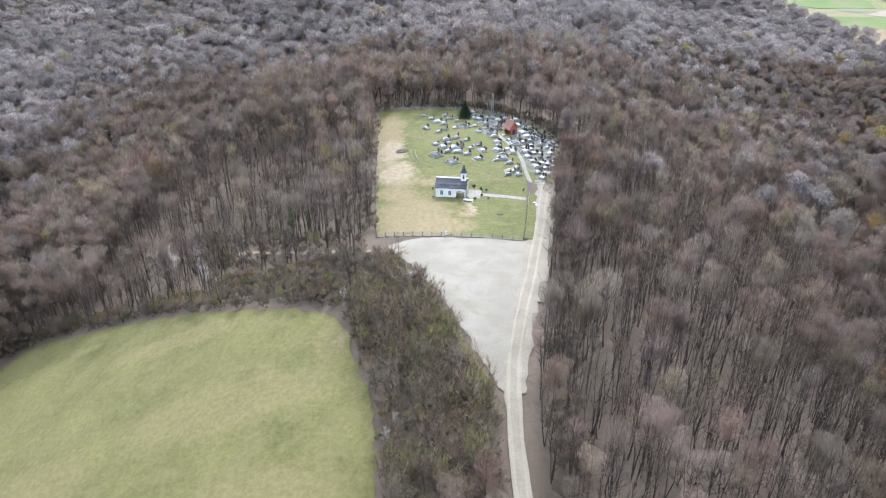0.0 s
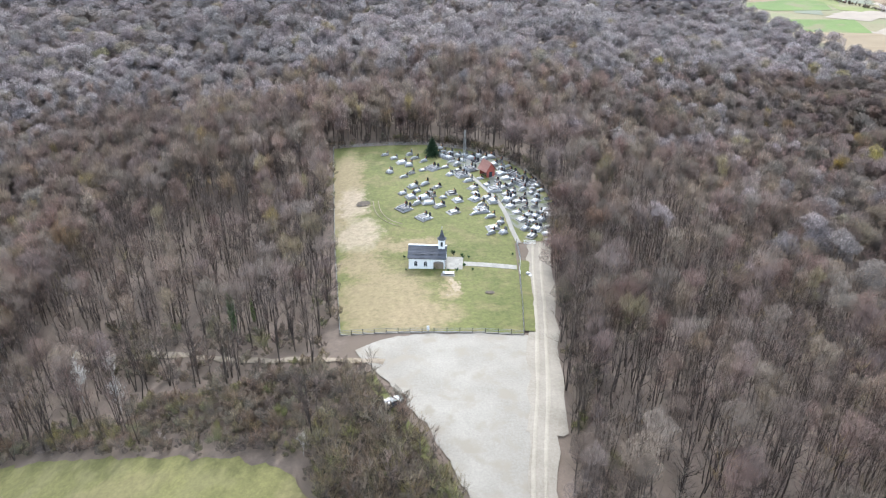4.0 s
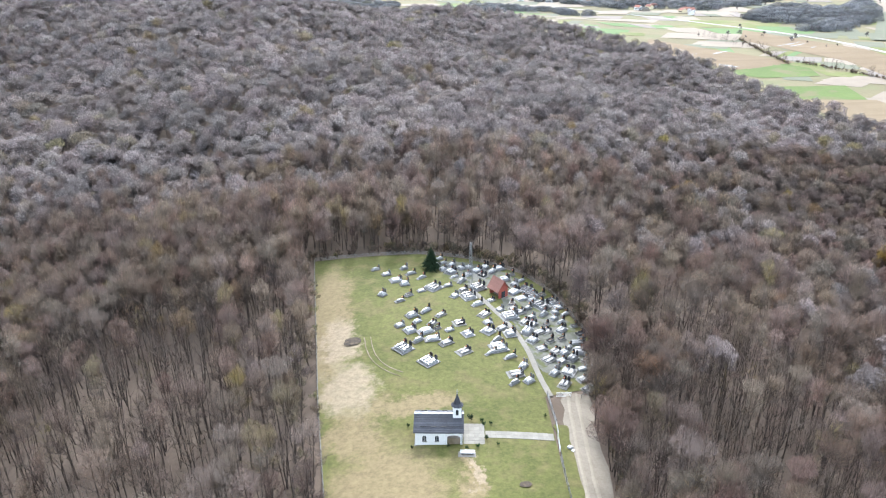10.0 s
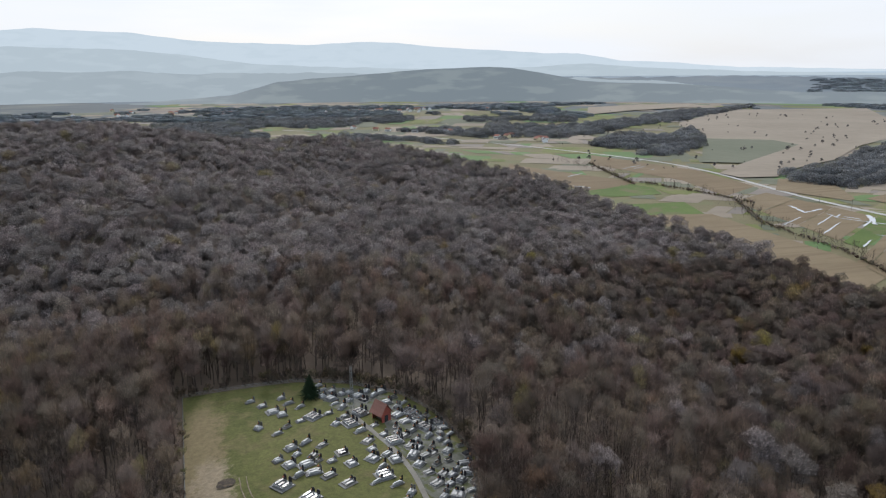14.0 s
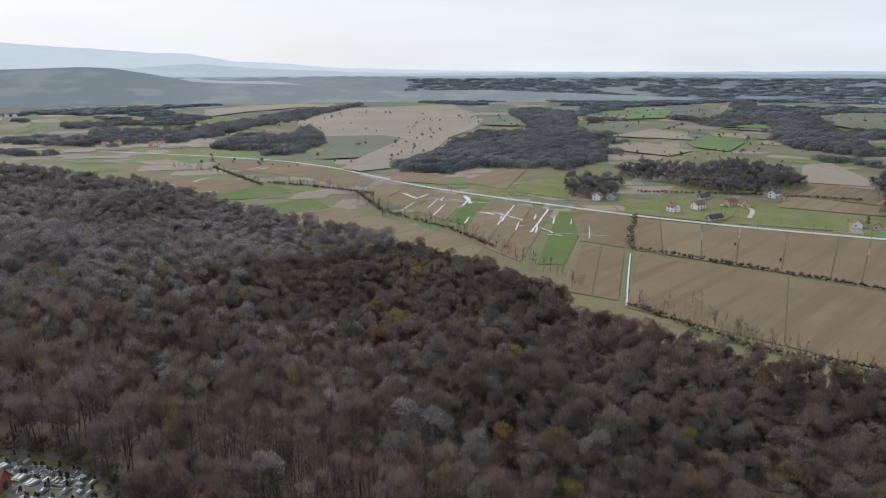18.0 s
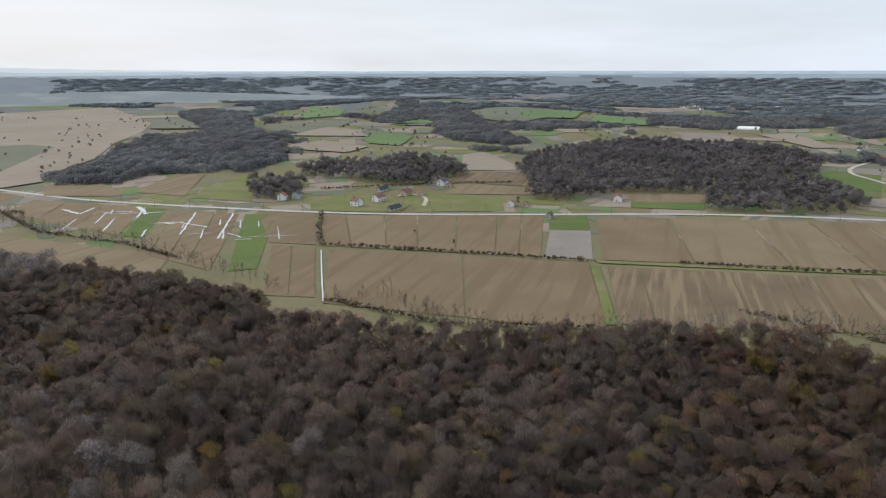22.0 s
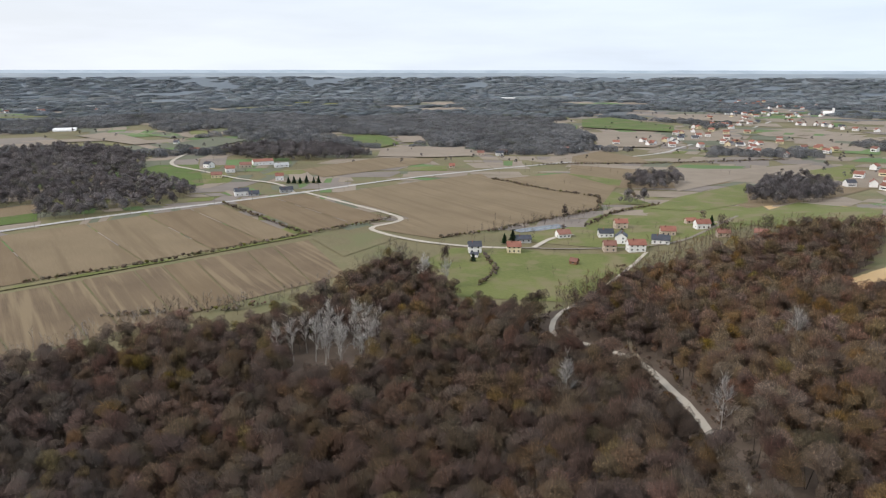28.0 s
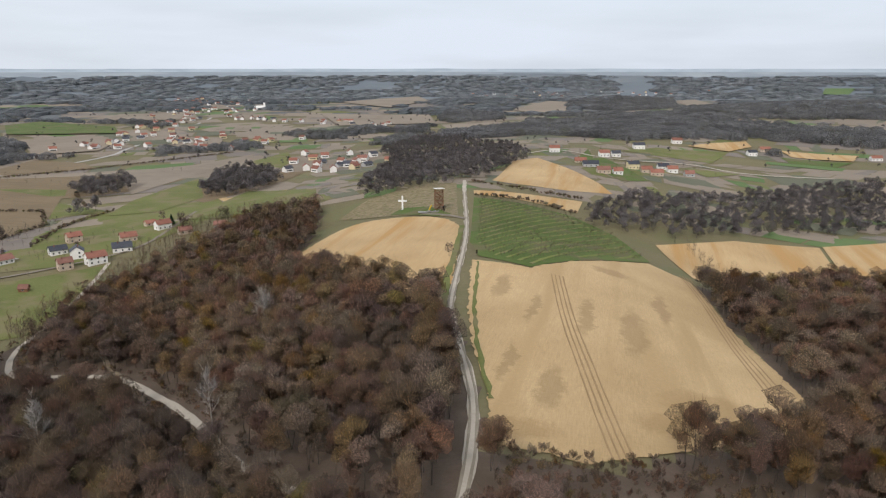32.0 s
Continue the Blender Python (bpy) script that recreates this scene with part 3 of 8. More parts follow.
WOOD_ROAD = [(14, -12), (40, -30), (68, -47), (82, -59), (92, -70), (120, -95), (137, -108), (168, -132), (192, -139), (211, -139), (226, -136), (240, -146), (253, -164), (262, -194), (290, -260), (310, -300)]
TRACK_WEST = [(-8, 146), (-18, 149), (-32, 153), (-42, 159), (-54, 168), (-90, 185)]
FOREST_EDGE = [(316, 842), (320, 694), (326, 469), (318, 355), (304, 285), (286, 223), (290, 163), (306, 122), (326, 72), (330, 13), (314, -26), (345, -78), (383, -137), (330, -135), (280, -125), (258, -150),
               (258, -254), (262, -310), (250, -395), (209, -416), (180, -330), (172, -262), (118, -225), (71, -190), (52, -178), (24, -92), (14, -60), (-9, -58), (-34, -80), (-62, -104), (-72, -127), (-68, -196), (-56, -300),
               (-80, -310), (-149, -362), (-260, -300), (-300, -100), (-160, 60), (-300, 330), (-620, 900), (-170, 1000), (120, 1010), (236, 960)]
GOLDEN = [(173, -261), (174, -328), (164, -363), (139, -363), (82, -343), (67, -273), (60, -228), (52, -180), (71, -186), (116, -223)]
BIG_FIELD = [(54, -239), (25, -235), (-33, -326), (-55, -307), (-67, -196), (-72, -127), (-61, -106), (-34, -82), (-9, -61), (14, -64), (22, -100), (32, -129), (42, -172)]
ORCHARD = [(89, -425), (15, -412), (-15, -383), (-35, -332), (25, -236), (52, -246), (62, -275)]
MAIN_ROAD = [(92, 1691), (329, 1483), (476, 1213), (571, 980), (582, 857), (561, 731), (545, 648), (544, 533), (555, 389), (574, 298), (612, 183), (645, 90), (666, -8), (672, -115), (683, -202), (709, -328), (720, -489), (715, -650),
             (713, -820), (756, -902), (850, -1178), (1029, -1626), (1297, -2158)]
SIDE_ROAD = [(683, -202), (539, -223), (513, -222), (503, -208), (499, -178), (471, -179), (435, -189), (400, -211), (380, -233), (370, -248), (357, -259), (335, -291), (310, -334), (323, -391), (340, -450)]

# ---- the ground sheet ----
N, REACH = 320, 4880.0
u = np.linspace(-1, 1, N)
gx, gy = np.meshgrid(20 + 250 * np.sinh(3.69 * u) * 0.97, 60 + 250 * np.sinh(3.69 * u) * 0.97)
r = np.hypot(gx + 7, gy - 84)
keep = np.minimum(1, REACH / np.maximum(r, 1))
gx, gy = -7 + (gx + 7) * keep, 84 + (gy - 84) * keep
gz = height(gx, gy)
cells = np.arange(N * N).reshape(N, N)
quads = np.stack([cells[:-1, :-1], cells[:-1, 1:], cells[1:, 1:], cells[1:, :-1]], -1).reshape(-1, 4)
cx, cy = gx.ravel()[quads].mean(1), gy.ravel()[quads].mean(1)
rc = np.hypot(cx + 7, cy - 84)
# outer rings take paler, bluer colours that stand in for haze
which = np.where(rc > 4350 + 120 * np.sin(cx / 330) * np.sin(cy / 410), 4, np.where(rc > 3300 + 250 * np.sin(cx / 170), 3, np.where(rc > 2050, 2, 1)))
which[inside(cx, cy, FOREST_EDGE)] = 0
tagged(new("ground", mesh_from("ground", np.stack([gx, gy, gz], -1).reshape(-1, 3), quads, [LITTER, ROUGH_GRASS, FAR_GROUND, FAR_HAZE, HORIZON], which, True)),
       "rolling ground of leaf litter, rough grass and haze-tinted distant plain", "ground", "", "structure")

# ---- surfaces of the churchyard and the roads ----
drape("churchyard_lawn", CLEARING, LAWN, 0.12, 6, "mown churchyard grass, green with straw-coloured patches", "lawn")
drape("parking_area", PARKING, GRAVEL, 0.16, 6, "pale gravel parking area before the churchyard fence", "gravel yard", ragged=0.5)
drape("meadow", MEADOW_LINE, MEADOW, 0.16, 8, "yellow-green mown meadow at the edge of the wood", "meadow", ragged=0.6)
ribbon("gravel_road", [(32.6, 201), (29.6, 185), (26.4, 166), (21.4, 140), (18.2, 124)], 6.2, ROAD, 0.26, "wide pale gravel road beside the churchyard fence", wobble=0.7)
ribbon("gravel_road", [(20.2, 136), (16.8, 118), (13.9, 104), (12.5, 96)], 4.2, ROAD, 0.28, "pale gravel road leaving the parking area", wobble=0.5)
ribbon("gravel_road", ROAD_NEAR[5:8], 2.8, ROAD, 0.3, "pale gravel road with wheel ruts along the ridge", wobble=0.4)
ribbon("grass_verge", [(-10.6, 142), (-5.6, 130), (2.6, 112), (8.2, 97)], 1.8, LAWN, 0.3, "grassy edge between the thicket and the gravel", "verge", step=3, wobble=0.5)
ribbon("gravel_road", ROAD_NEAR[7:], 2.9, LANE, 0.3, "pale gravel road with wheel ruts along the ridge", wobble=0.5)
for side in (-0.95, 0.95):
    ribbon("wheel_rut", [(x + side + (1.0 if y > 120 else 0), y) for x, y in ROAD_NEAR[:-1]], 0.75, RUT, 0.37, "pale wheel rut worn into the gravel road", "track", step=4, wobble=0.16)
ribbon("grass_verge", [(21.6, 155), (23.2, 166), (25.0, 178), (26.6, 190)], 2.6, LAWN, 0.36, "strip of grass between the fence and the road", "verge", step=3, wobble=0.3)
ribbon("wood_road", WOOD_ROAD, 2.7, LANE, 0.4, "narrow pale road winding down through the wood", wobble=0.3)
ribbon("forest_track", TRACK_WEST, 1.7, BARE, 0.25, "muddy track from the parking area into the wood", wobble=0.5)
ribbon("main_road", MAIN_ROAD, 6.2, ASPHALT, 0.6, "grey country road along the valley", step=20)
ribbon("village_road", SIDE_ROAD[:9], 4.6, LANE, 0.6, "narrow pale road with a sharp bend into the hamlet", step=10)
ribbon("village_road", SIDE_ROAD[8:], 3.2, ROAD, 0.6, "narrow village road through the hamlet", step=10)


# ---- fields of the ridge and the valley ----
def strips(a, b, c, d, n, mats, label, lift=0.35, seed=1, step=30.0):
    """A field in n strips between the edges a-b and d-c, a furrow's width apart."""
    rr = random.Random(seed)
    cuts = [0.0]
    for _ in range(n):
        cuts.append(cuts[-1] + rr.uniform(0.6, 1.4))
    cuts = [v / cuts[-1] for v in cuts]
    gap = 0.6 / max(math.dist(a, b), 1)
    for s0, s1 in zip(cuts, cuts[1:]):
        s0, s1 = s0 + gap, s1 - gap
        quad = [(p[0] + (q[0] - p[0]) * s, p[1] + (q[1] - p[1]) * s) for p, q, s in ((a, b, s0), (a, b, s1), (d, c, s1), (d, c, s0))]
        drape("field", quad, rr.choice(mats), lift, step, label, "field", group="valley fields")


BROWNS = [SOIL, SOIL, SOIL_PALE, SOIL]
drape("field", GOLDEN, GOLD, 0.3, 10, "golden harrowed field on the ridge below the cross", "field", group="ridge fields", ragged=0.7)
drape("field", BIG_FIELD, GOLD_DAMP, 0.3, 10, "large golden ploughed field with tractor tracks", "field", group="ridge fields", ragged=0.7)
drape("orchard_grass", ORCHARD, CROP, 0.3, 10, "bright green orchard grass with darker rows", "field", group="ridge fields")
drape("field", [(95, -454), (11, -472), (13, -429), (91, -437)], GOLD, 0.4, 15, "narrow tan strip field above the orchard", "field", group="ridge fields")
drape("field", [(91, -517), (96, -693), (74, -727), (1, -570), (-12, -528), (27, -511), (75, -509)], GOLD, 0.4, 15, "tan field on the crest of the ridge", "field", group="ridge fields")
drape("field", [(-41, -390), (-98, -438), (-157, -451), (-149, -358), (-82, -306), (-58, -323)], GOLD, 0.4, 15, "pale ploughed field beyond the wood edge", "field", group="ridge fields")
drape("field", [(-160, -455), (-330, -560), (-300, -395), (-152, -362)], GOLD, 0.4, 15, "pale stubble field on the slope", "field", group="ridge fields")
drape("field", [(181, -386), (177, -435), (140, -487), (116, -487), (84, -346), (141, -370)], DRY, 0.35, 12, "straw-coloured grass round the white cross", "field", group="ridge fields")
drape("grass_patch", [(138, -372), (135, -392), (113, -388), (91, -358), (100, -351)], CROP, 0.5, 12, "fresh green grass before the white cross", "lawn")
drape("field", [(380, -152), (404, -199), (380, -233), (342, -258), (306, -298), (283, -241), (262, -184), (311, -135)], PASTURE, 0.3, 15, "green hay meadow below the hamlet", "field", group="village greens")
drape("field", [(424, -364), (441, -450), (360, -518), (300, -444), (320, -300), (399, -250)], PASTURE, 0.3, 15, "green pasture behind the hamlet houses", "field", group="village greens")
drape("field", [(360, -518), (314, -559), (234, -473), (225, -436), (285, -436)], GOLD, 0.3, 15, "orange-brown ploughed field above the hamlet", "field", group="village greens")
drape("pond", [(427, -271), (421, -319), (406, -317), (414, -273)], POND_WATER, 0.4, 15, "still grey pond among bushes behind the hamlet", "water")
strips((546, 378), (607, 183), (467, 162), (449, 320), 7, BROWNS, "brown strip field beside the valley road", seed=3)
strips((611, 180), (622, 147), (560, 137), (553, 171), 1, [CROP], "green winter crop by the valley road", seed=4)
strips((551, 170), (560, 137), (471, 126), (467, 160), 1, [SOIL_GREY], "grey freshly harrowed plot", seed=5)
strips((618, 139), (664, -108), (507, -120), (471, 120), 5, BROWNS, "broad brown field by the valley road", seed=6)
strips((672, -122), (676, -198), (528, -214), (509, -132), 2, [SOIL], "brown field before the crossroads", seed=7)
strips((455, 116), (485, -121), (385, -104), (345, 100), 9, [SOIL_DARK, SOIL, SOIL_PALE, SOIL_DARK], "dark furrowed strip field", seed=8)
strips((489, -125), (505, -183), (455, -187), (426, -121), 1, [ROUGH_GRASS], "wet grey-green meadow at the road bend", seed=9)
strips((440, 312), (462, 128), (332, 104), (329, 262), 2, [SOIL, SOIL_PALE], "wide brown ploughed field", seed=10)
strips((441, 361), (441, 324), (337, 270), (331, 300), 2, [SOIL_PALE, SOIL], "brown plot beside the straight ditch", seed=11)
strips((310, 286), (321, 231), (288, 222), (280, 262), 1, [SOIL], "reddish-brown plot at the wood edge", seed=12)
strips((548, 440), (553, 382), (450, 328), (446, 366), 1, [SOIL], "brown field above the ditch", seed=12)
strips((530, 442), (544, 417), (380, 335), (368, 350), 1, [CROP], "long green crop strip", seed=13)
strips((531, 529), (531, 447), (366, 362), (392, 440), 4, [SOIL, SOIL_PALE], "wet brown field with standing water", seed=14)
strips((532, 550), (532, 524), (429, 468), (430, 488), 1, [CROP], "small green crop plot by the road", seed=15)
strips((532, 687), (532, 553), (432, 493), (466, 656), 3, [SOIL, SOIL_PALE], "wet brown field with standing water", seed=16)
drape("field", [(395, 447), (379, 405), (350, 391), (320, 469), (345, 622), (406, 610)], SOIL_PALE, 0.35, 20, "tan field along the wood edge", "field", group="valley fields")
drape("field", [(340, 745), (425, 787), (439, 755), (424, 714), (365, 713)], CROP, 0.35, 20, "bright green crop field along the wood edge", "field", group="valley fields")
drape("field", [(350, 674), (418, 668), (400, 612), (350, 620)], CROP, 0.35, 20, "green crop field along the wood edge", "field", group="valley fields")
drape("field", [(358, 977), (446, 790), (366, 755), (310, 874)], SOIL, 0.35, 25, "brown field with a flooded furrow", "field", group="valley fields")
drape("field", [(523, 1050), (570, 858), (550, 724), (479, 683), (500, 787), (470, 956)], SOIL, 0.35, 25, "grey-brown field below the road", "field", group="valley fields")
drape("field", [(614, 421), (650, 394), (640, 316), (580, 312), (562, 392)], PASTURE, 0.5, 20, "green grass round the farm houses", "field", group="village greens")
drape("field", [(680, 348), (676, 238), (618, 222), (586, 298)], PASTURE, 0.5, 20, "green meadow behind the farm drive", "field", group="village greens")
drape("field", [(662, -212), (695, -442), (651, -426), (494, -443), (446, -394), (435, -205), (495, -180), (512, -228), (541, -228)], SOIL_PALE, 0.4, 30, "wide brown field beyond the side road", "field", group="valley fields")
drape("field", [(1044, 1570), (1524, 2013), (2014, 1933), (1416, 1273), (1191, 1110), (995, 1005), (814, 875), (662, 807), (621, 769), (575, 778), (575, 818), (937, 1092), (826, 1188), (970, 1392), (983, 1486)], FAR_TAN, 1.60, 60, "tan stubble field far out on the rolling plain", "field", group="valley fields")
drape("field", [(624, 918), (672, 891), (926, 1063), (946, 1147), (847, 1215)], FAR_OLIVE, 1.64, 60, "dull olive field far out on the rolling plain", "field", group="valley fields")
drape("field", [(935, 1837), (1143, 1971), (1418, 2090), (1569, 2068), (1655, 2389), (1318, 2225), (1080, 2100)], FAR_TAN, 3.08, 60, "tan stubble field far out on the rolling plain", "field", group="valley fields")
drape("field", [(595, 620), (719, 656), (712, 614), (588, 550)], SOIL_PALE, 0.62, 25, "pale brown ploughed field across the valley road", "field", group="valley fields")
drape("field", [(582, 534), (644, 565), (732, 559), (581, 466)], PASTURE, 0.66, 25, "olive-green pasture across the valley road", "field", group="valley fields")
drape("field", [(551, 694), (614, 761), (633, 694), (585, 624), (572, 616)], SOIL_PALE, 0.70, 25, "pale brown ploughed field across the valley road", "field", group="valley fields")
drape("field", [(1102, 584), (1240, 599), (1193, 520), (1041, 488), (1055, 547)], FAR_GREEN, 1.60, 60, "green pasture far out on the rolling plain", "field", group="valley fields")
drape("field", [(1240, 885), (1342, 834), (1458, 745), (1246, 703), (1150, 751)], FAR_OLIVE, 1.64, 60, "dull olive field far out on the rolling plain", "field", group="valley fields")
drape("field", [(1419, 876), (1531, 830), (1969, 1024), (2110, 1217)], FAR_GREEN, 3.08, 60, "green pasture far out on the rolling plain", "field", group="valley fields")
drape("field", [(1605, 511), (1500, 389), (1684, 353), (2056, 505), (1881, 585)], FAR_OLIVE, 3.12, 60, "dull olive field far out on the rolling plain", "field", group="valley fields")
drape("field", [(1641, 419), (1672, 292), (1974, 305), (1957, 463)], FAR_GREEN, 3.16, 60, "green pasture far out on the rolling plain", "field", group="valley fields")
drape("field", [(832, 326), (862, 262), (917, 277), (1041, 350), (983, 367)], FAR_TAN, 0.70, 25, "tan stubble field across the valley road", "field", group="valley fields")
drape("field", [(747, 316), (755, 224), (847, 240), (823, 323)], SOIL_DARK, 0.50, 25, "reddish-brown orchard plot across the valley road", "field", group="valley fields")
drape("field", [(678, 300), (704, 214), (745, 222), (746, 306)], SOIL_PALE, 0.54, 25, "pale brown ploughed field across the valley road", "field", group="valley fields")
drape("field", [(1012, 528), (1054, 630), (970, 658), (939, 609), (924, 525)], FAR_TAN, 1.68, 60, "tan stubble field far out on the rolling plain", "field", group="valley fields")
drape("field", [(1256, 1148), (1234, 996), (1609, 1341), (1518, 1357)], FAR_OLIVE, 3.12, 60, "dull olive field far out on the rolling plain", "field", group="valley fields")
drape("field", [(1110, 734), (1142, 585), (1248, 656), (1280, 733)], FAR_TAN, 1.76, 60, "tan stubble field far out on the rolling plain", "field", group="valley fields")
drape("field", [(1574, 247), (1486, 121), (1722, 129), (1789, 259)], FAR_GREEN, 3.20, 60, "green pasture far out on the rolling plain", "field", group="valley fields")
drape("field", [(903, -65), (949, -112), (929, -159), (779, -124), (765, -88), (863, -91)], CROP, 0.50, 25, "bright green crop field across the valley road", "field", group="valley fields")
drape("field", [(1396, -76), (1183, -130), (1197, -167), (1357, -149), (1428, -126)], FAR_TAN, 1.64, 60, "tan stubble field far out on the rolling plain", "field", group="valley fields")
drape("field", [(1176, -192), (1249, -277), (1176, -306), (1109, -237), (1040, -209)], FAR_OLIVE, 1.68, 60, "dull olive field far out on the rolling plain", "field", group="valley fields")
drape("field", [(829, -259), (890, -402), (848, -473), (810, -441), (774, -313), (761, -259)], SOIL_PALE, 0.62, 25, "pale brown ploughed field across the valley road", "field", group="valley fields")
drape("field", [(901, -408), (994, -466), (996, -548), (910, -588), (845, -542), (858, -479)], FAR_TAN, 1.26, 25, "tan stubble field across the valley road", "field", group="valley fields")
drape("field", [(1244, -517), (1204, -589), (1047, -532), (1001, -469), (1088, -468)], CROP, 1.80, 60, "bright green crop field far out on the rolling plain", "field", group="valley fields")
drape("field", [(1185, -606), (1185, -670), (1047, -584), (1062, -546)], FAR_TAN, 1.60, 60, "tan stubble field far out on the rolling plain", "field", group="valley fields")
drape("field", [(748, 123), (761, 40), (714, 42), (700, 113)], SOIL_PALE, 0.54, 25, "pale brown ploughed field across the valley road", "field", group="valley fields")
drape("field", [(670, 112), (674, 46), (714, 43), (700, 113)], CROP, 0.58, 25, "bright green crop field across the valley road", "field", group="valley fields")
drape("field", [(1131, -1050), (942, -1130), (1052, -1259), (1331, -1353), (1324, -1241)], CROP, 3.12, 60, "bright green crop field far out on the rolling plain", "field", group="valley fields")
drape("field", [(1227, -1433), (996, -1502), (1180, -1761), (1326, -1628)], FAR_TAN, 3.16, 60, "tan stubble field far out on the rolling plain", "field", group="valley fields")
drape("field", [(1038, -983), (941, -1084), (812, -935), (778, -871), (830, -792)], FAR_TAN, 1.80, 60, "tan stubble field far out on the rolling plain", "field", group="valley fields")
drape("field", [(788, -1105), (700, -1108), (629, -976), (679, -930)], FAR_TAN, 1.60, 60, "tan stubble field far out on the rolling plain", "field", group="valley fields")
drape("field", [(636, -536), (560, -550), (533, -516), (583, -499)], PASTURE, 0.54, 25, "olive-green pasture across the valley road", "field", group="valley fields")
drape("field", [(651, -409), (638, -533), (529, -507), (450, -398), (552, -387)], SOIL_PALE, 0.58, 25, "pale brown ploughed field across the valley road", "field", group="valley fields")
drape("field", [(447, -509), (466, -653), (381, -528), (380, -454), (421, -435)], PASTURE, 0.62, 25, "olive-green pasture across the valley road", "field", group="valley fields")
drape("field", [(561, -632), (517, -890), (482, -748), (486, -661), (471, -539)], FAR_TAN, 0.66, 25, "tan stubble field across the valley road", "field", group="valley fields")
drape("field", [(479, -794), (478, -919), (422, -819), (407, -750)], PASTURE, 0.70, 25, "olive-green pasture across the valley road", "field", group="valley fields")
drape("field", [(1008, -2464), (859, -3048), (698, -2635), (704, -2143)], FAR_TAN, 3.00, 60, "tan stubble field far out on the rolling plain", "field", group="valley fields")
drape("field", [(775, -1752), (483, -1808), (389, -1497), (584, -1397)], FAR_TAN, 3.04, 60, "tan stubble field far out on the rolling plain", "field", group="valley fields")
drape("field", [(303, -2130), (245, -2742), (164, -2666), (126, -1957), (214, -1892)], FAR_TAN, 3.08, 60, "tan stubble field far out on the rolling plain", "field", group="valley fields")
drape("field", [(-229, -2852), (-325, -2979), (-388, -1935), (-253, -2112)], FAR_TAN, 3.12, 60, "tan stubble field far out on the rolling plain", "field", group="valley fields")
drape("field", [(-278, -1331), (-469, -1372), (-452, -1312), (-337, -1296)], FAR_TAN, 1.76, 60, "tan stubble field far out on the rolling plain", "field", group="valley fields")
drape("field", [(-969, -3631), (-1096, -3611), (-991, -3357), (-905, -3415)], FAR_GREEN, 3.20, 60, "green pasture far out on the rolling plain", "field", group="valley fields")
drape("field", [(367, -1462), (147, -1526), (123, -1405), (300, -1282)], FAR_TAN, 1.60, 60, "tan stubble field far out on the rolling plain", "field", group="valley fields")
drape("field", [(-57, -852), (-82, -929), (-167, -954), (-132, -852)], PASTURE, 0.54, 25, "olive-green pasture on the ridge by the houses", "field", group="ridge fields")
drape("field", [(-112, -972), (-209, -1084), (-207, -1020), (-167, -954)], GOLD, 1.18, 25, "golden stubble field on the ridge by the houses", "field", group="ridge fields")
drape("field", [(-244, -1014), (-343, -998), (-320, -943), (-247, -955)], GOLD, 1.22, 25, "golden stubble field on the ridge by the houses", "field", group="ridge fields")
drape("field", [(-231, -947), (-317, -933), (-286, -891), (-234, -897)], CROP, 0.66, 25, "bright green crop field on the ridge by the houses", "field", group="ridge fields")
drape("field", [(-92, -773), (-106, -789), (-156, -785), (-112, -727)], PASTURE, 0.70, 25, "olive-green pasture on the ridge by the houses", "field", group="ridge fields")
drape("field", [(32, -717), (21, -843), (12, -761), (-1, -772), (-47, -628), (-20, -598)], CROP, 0.50, 25, "bright green crop field on the ridge by the houses", "field", group="ridge fields")
drape("field", [(-21, -856), (-92, -863), (-120, -865), (-148, -923), (-68, -935)], PASTURE, 0.54, 25, "olive-green pasture on the ridge by the houses", "field", group="ridge fields")

drape("field", [(693, -596), (601, -646), (478, -646), (479, -565), (522, -507), (594, -497)], SOIL_PALE, 0.40, 30, "pale brown ploughed field on the valley floor", "field", group="valley fields")
drape("field", [(590, -683), (506, -814), (415, -883), (299, -902), (324, -743), (436, -690), (513, -621)], FAR_TAN, 0.45, 30, "tan stubble field on the valley floor", "field", group="valley fields")
drape("field", [(432, -547), (445, -653), (449, -712), (360, -721), (342, -595), (361, -495)], SOIL_PALE, 0.50, 30, "pale brown ploughed field on the valley floor", "field", group="valley fields")
drape("field", [(564, -466), (505, -480), (435, -456), (459, -415), (519, -422)], PASTURE, 0.55, 30, "olive-green pasture on the valley floor", "field", group="valley fields")
drape("field", [(1092, -1075), (958, -1239), (820, -1081), (793, -895), (947, -919)], FAR_TAN, 0.60, 30, "tan stubble field on the valley floor", "field", group="valley fields")
drape("field", [(764, -667), (789, -750), (697, -741), (642, -696), (715, -618)], SOIL_PALE, 0.65, 30, "pale brown ploughed field on the valley floor", "field", group="valley fields")
drape("field", [(348, -557), (256, -517), (223, -441), (275, -414), (327, -416)], PASTURE, 0.70, 30, "olive-green pasture on the valley floor", "field", group="valley fields")

# narrow wheel tracks and furrows
TRACK_DARK = material("wheel_track_soil", (0.27, 0.18, 0.09), (0.38, 0.26, 0.14), 1.5, 0.1, bump=0.5)
for name, line in (("tractor_track", [(12, -230), (3, -165), (-6, -119), (-12, -86), (-16, -66)]), ("tractor_track", [(-53, -318), (-59, -252), (-62, -168), (-64, -113)])):
    for shift in (-2.6, -0.9, 0.9, 2.6):
        ribbon(name, [(x + shift, y) for x, y in line], 0.55, TRACK_DARK, 0.42, "dark tractor wheel track in the golden field", "track", step=8, wobble=0.12)
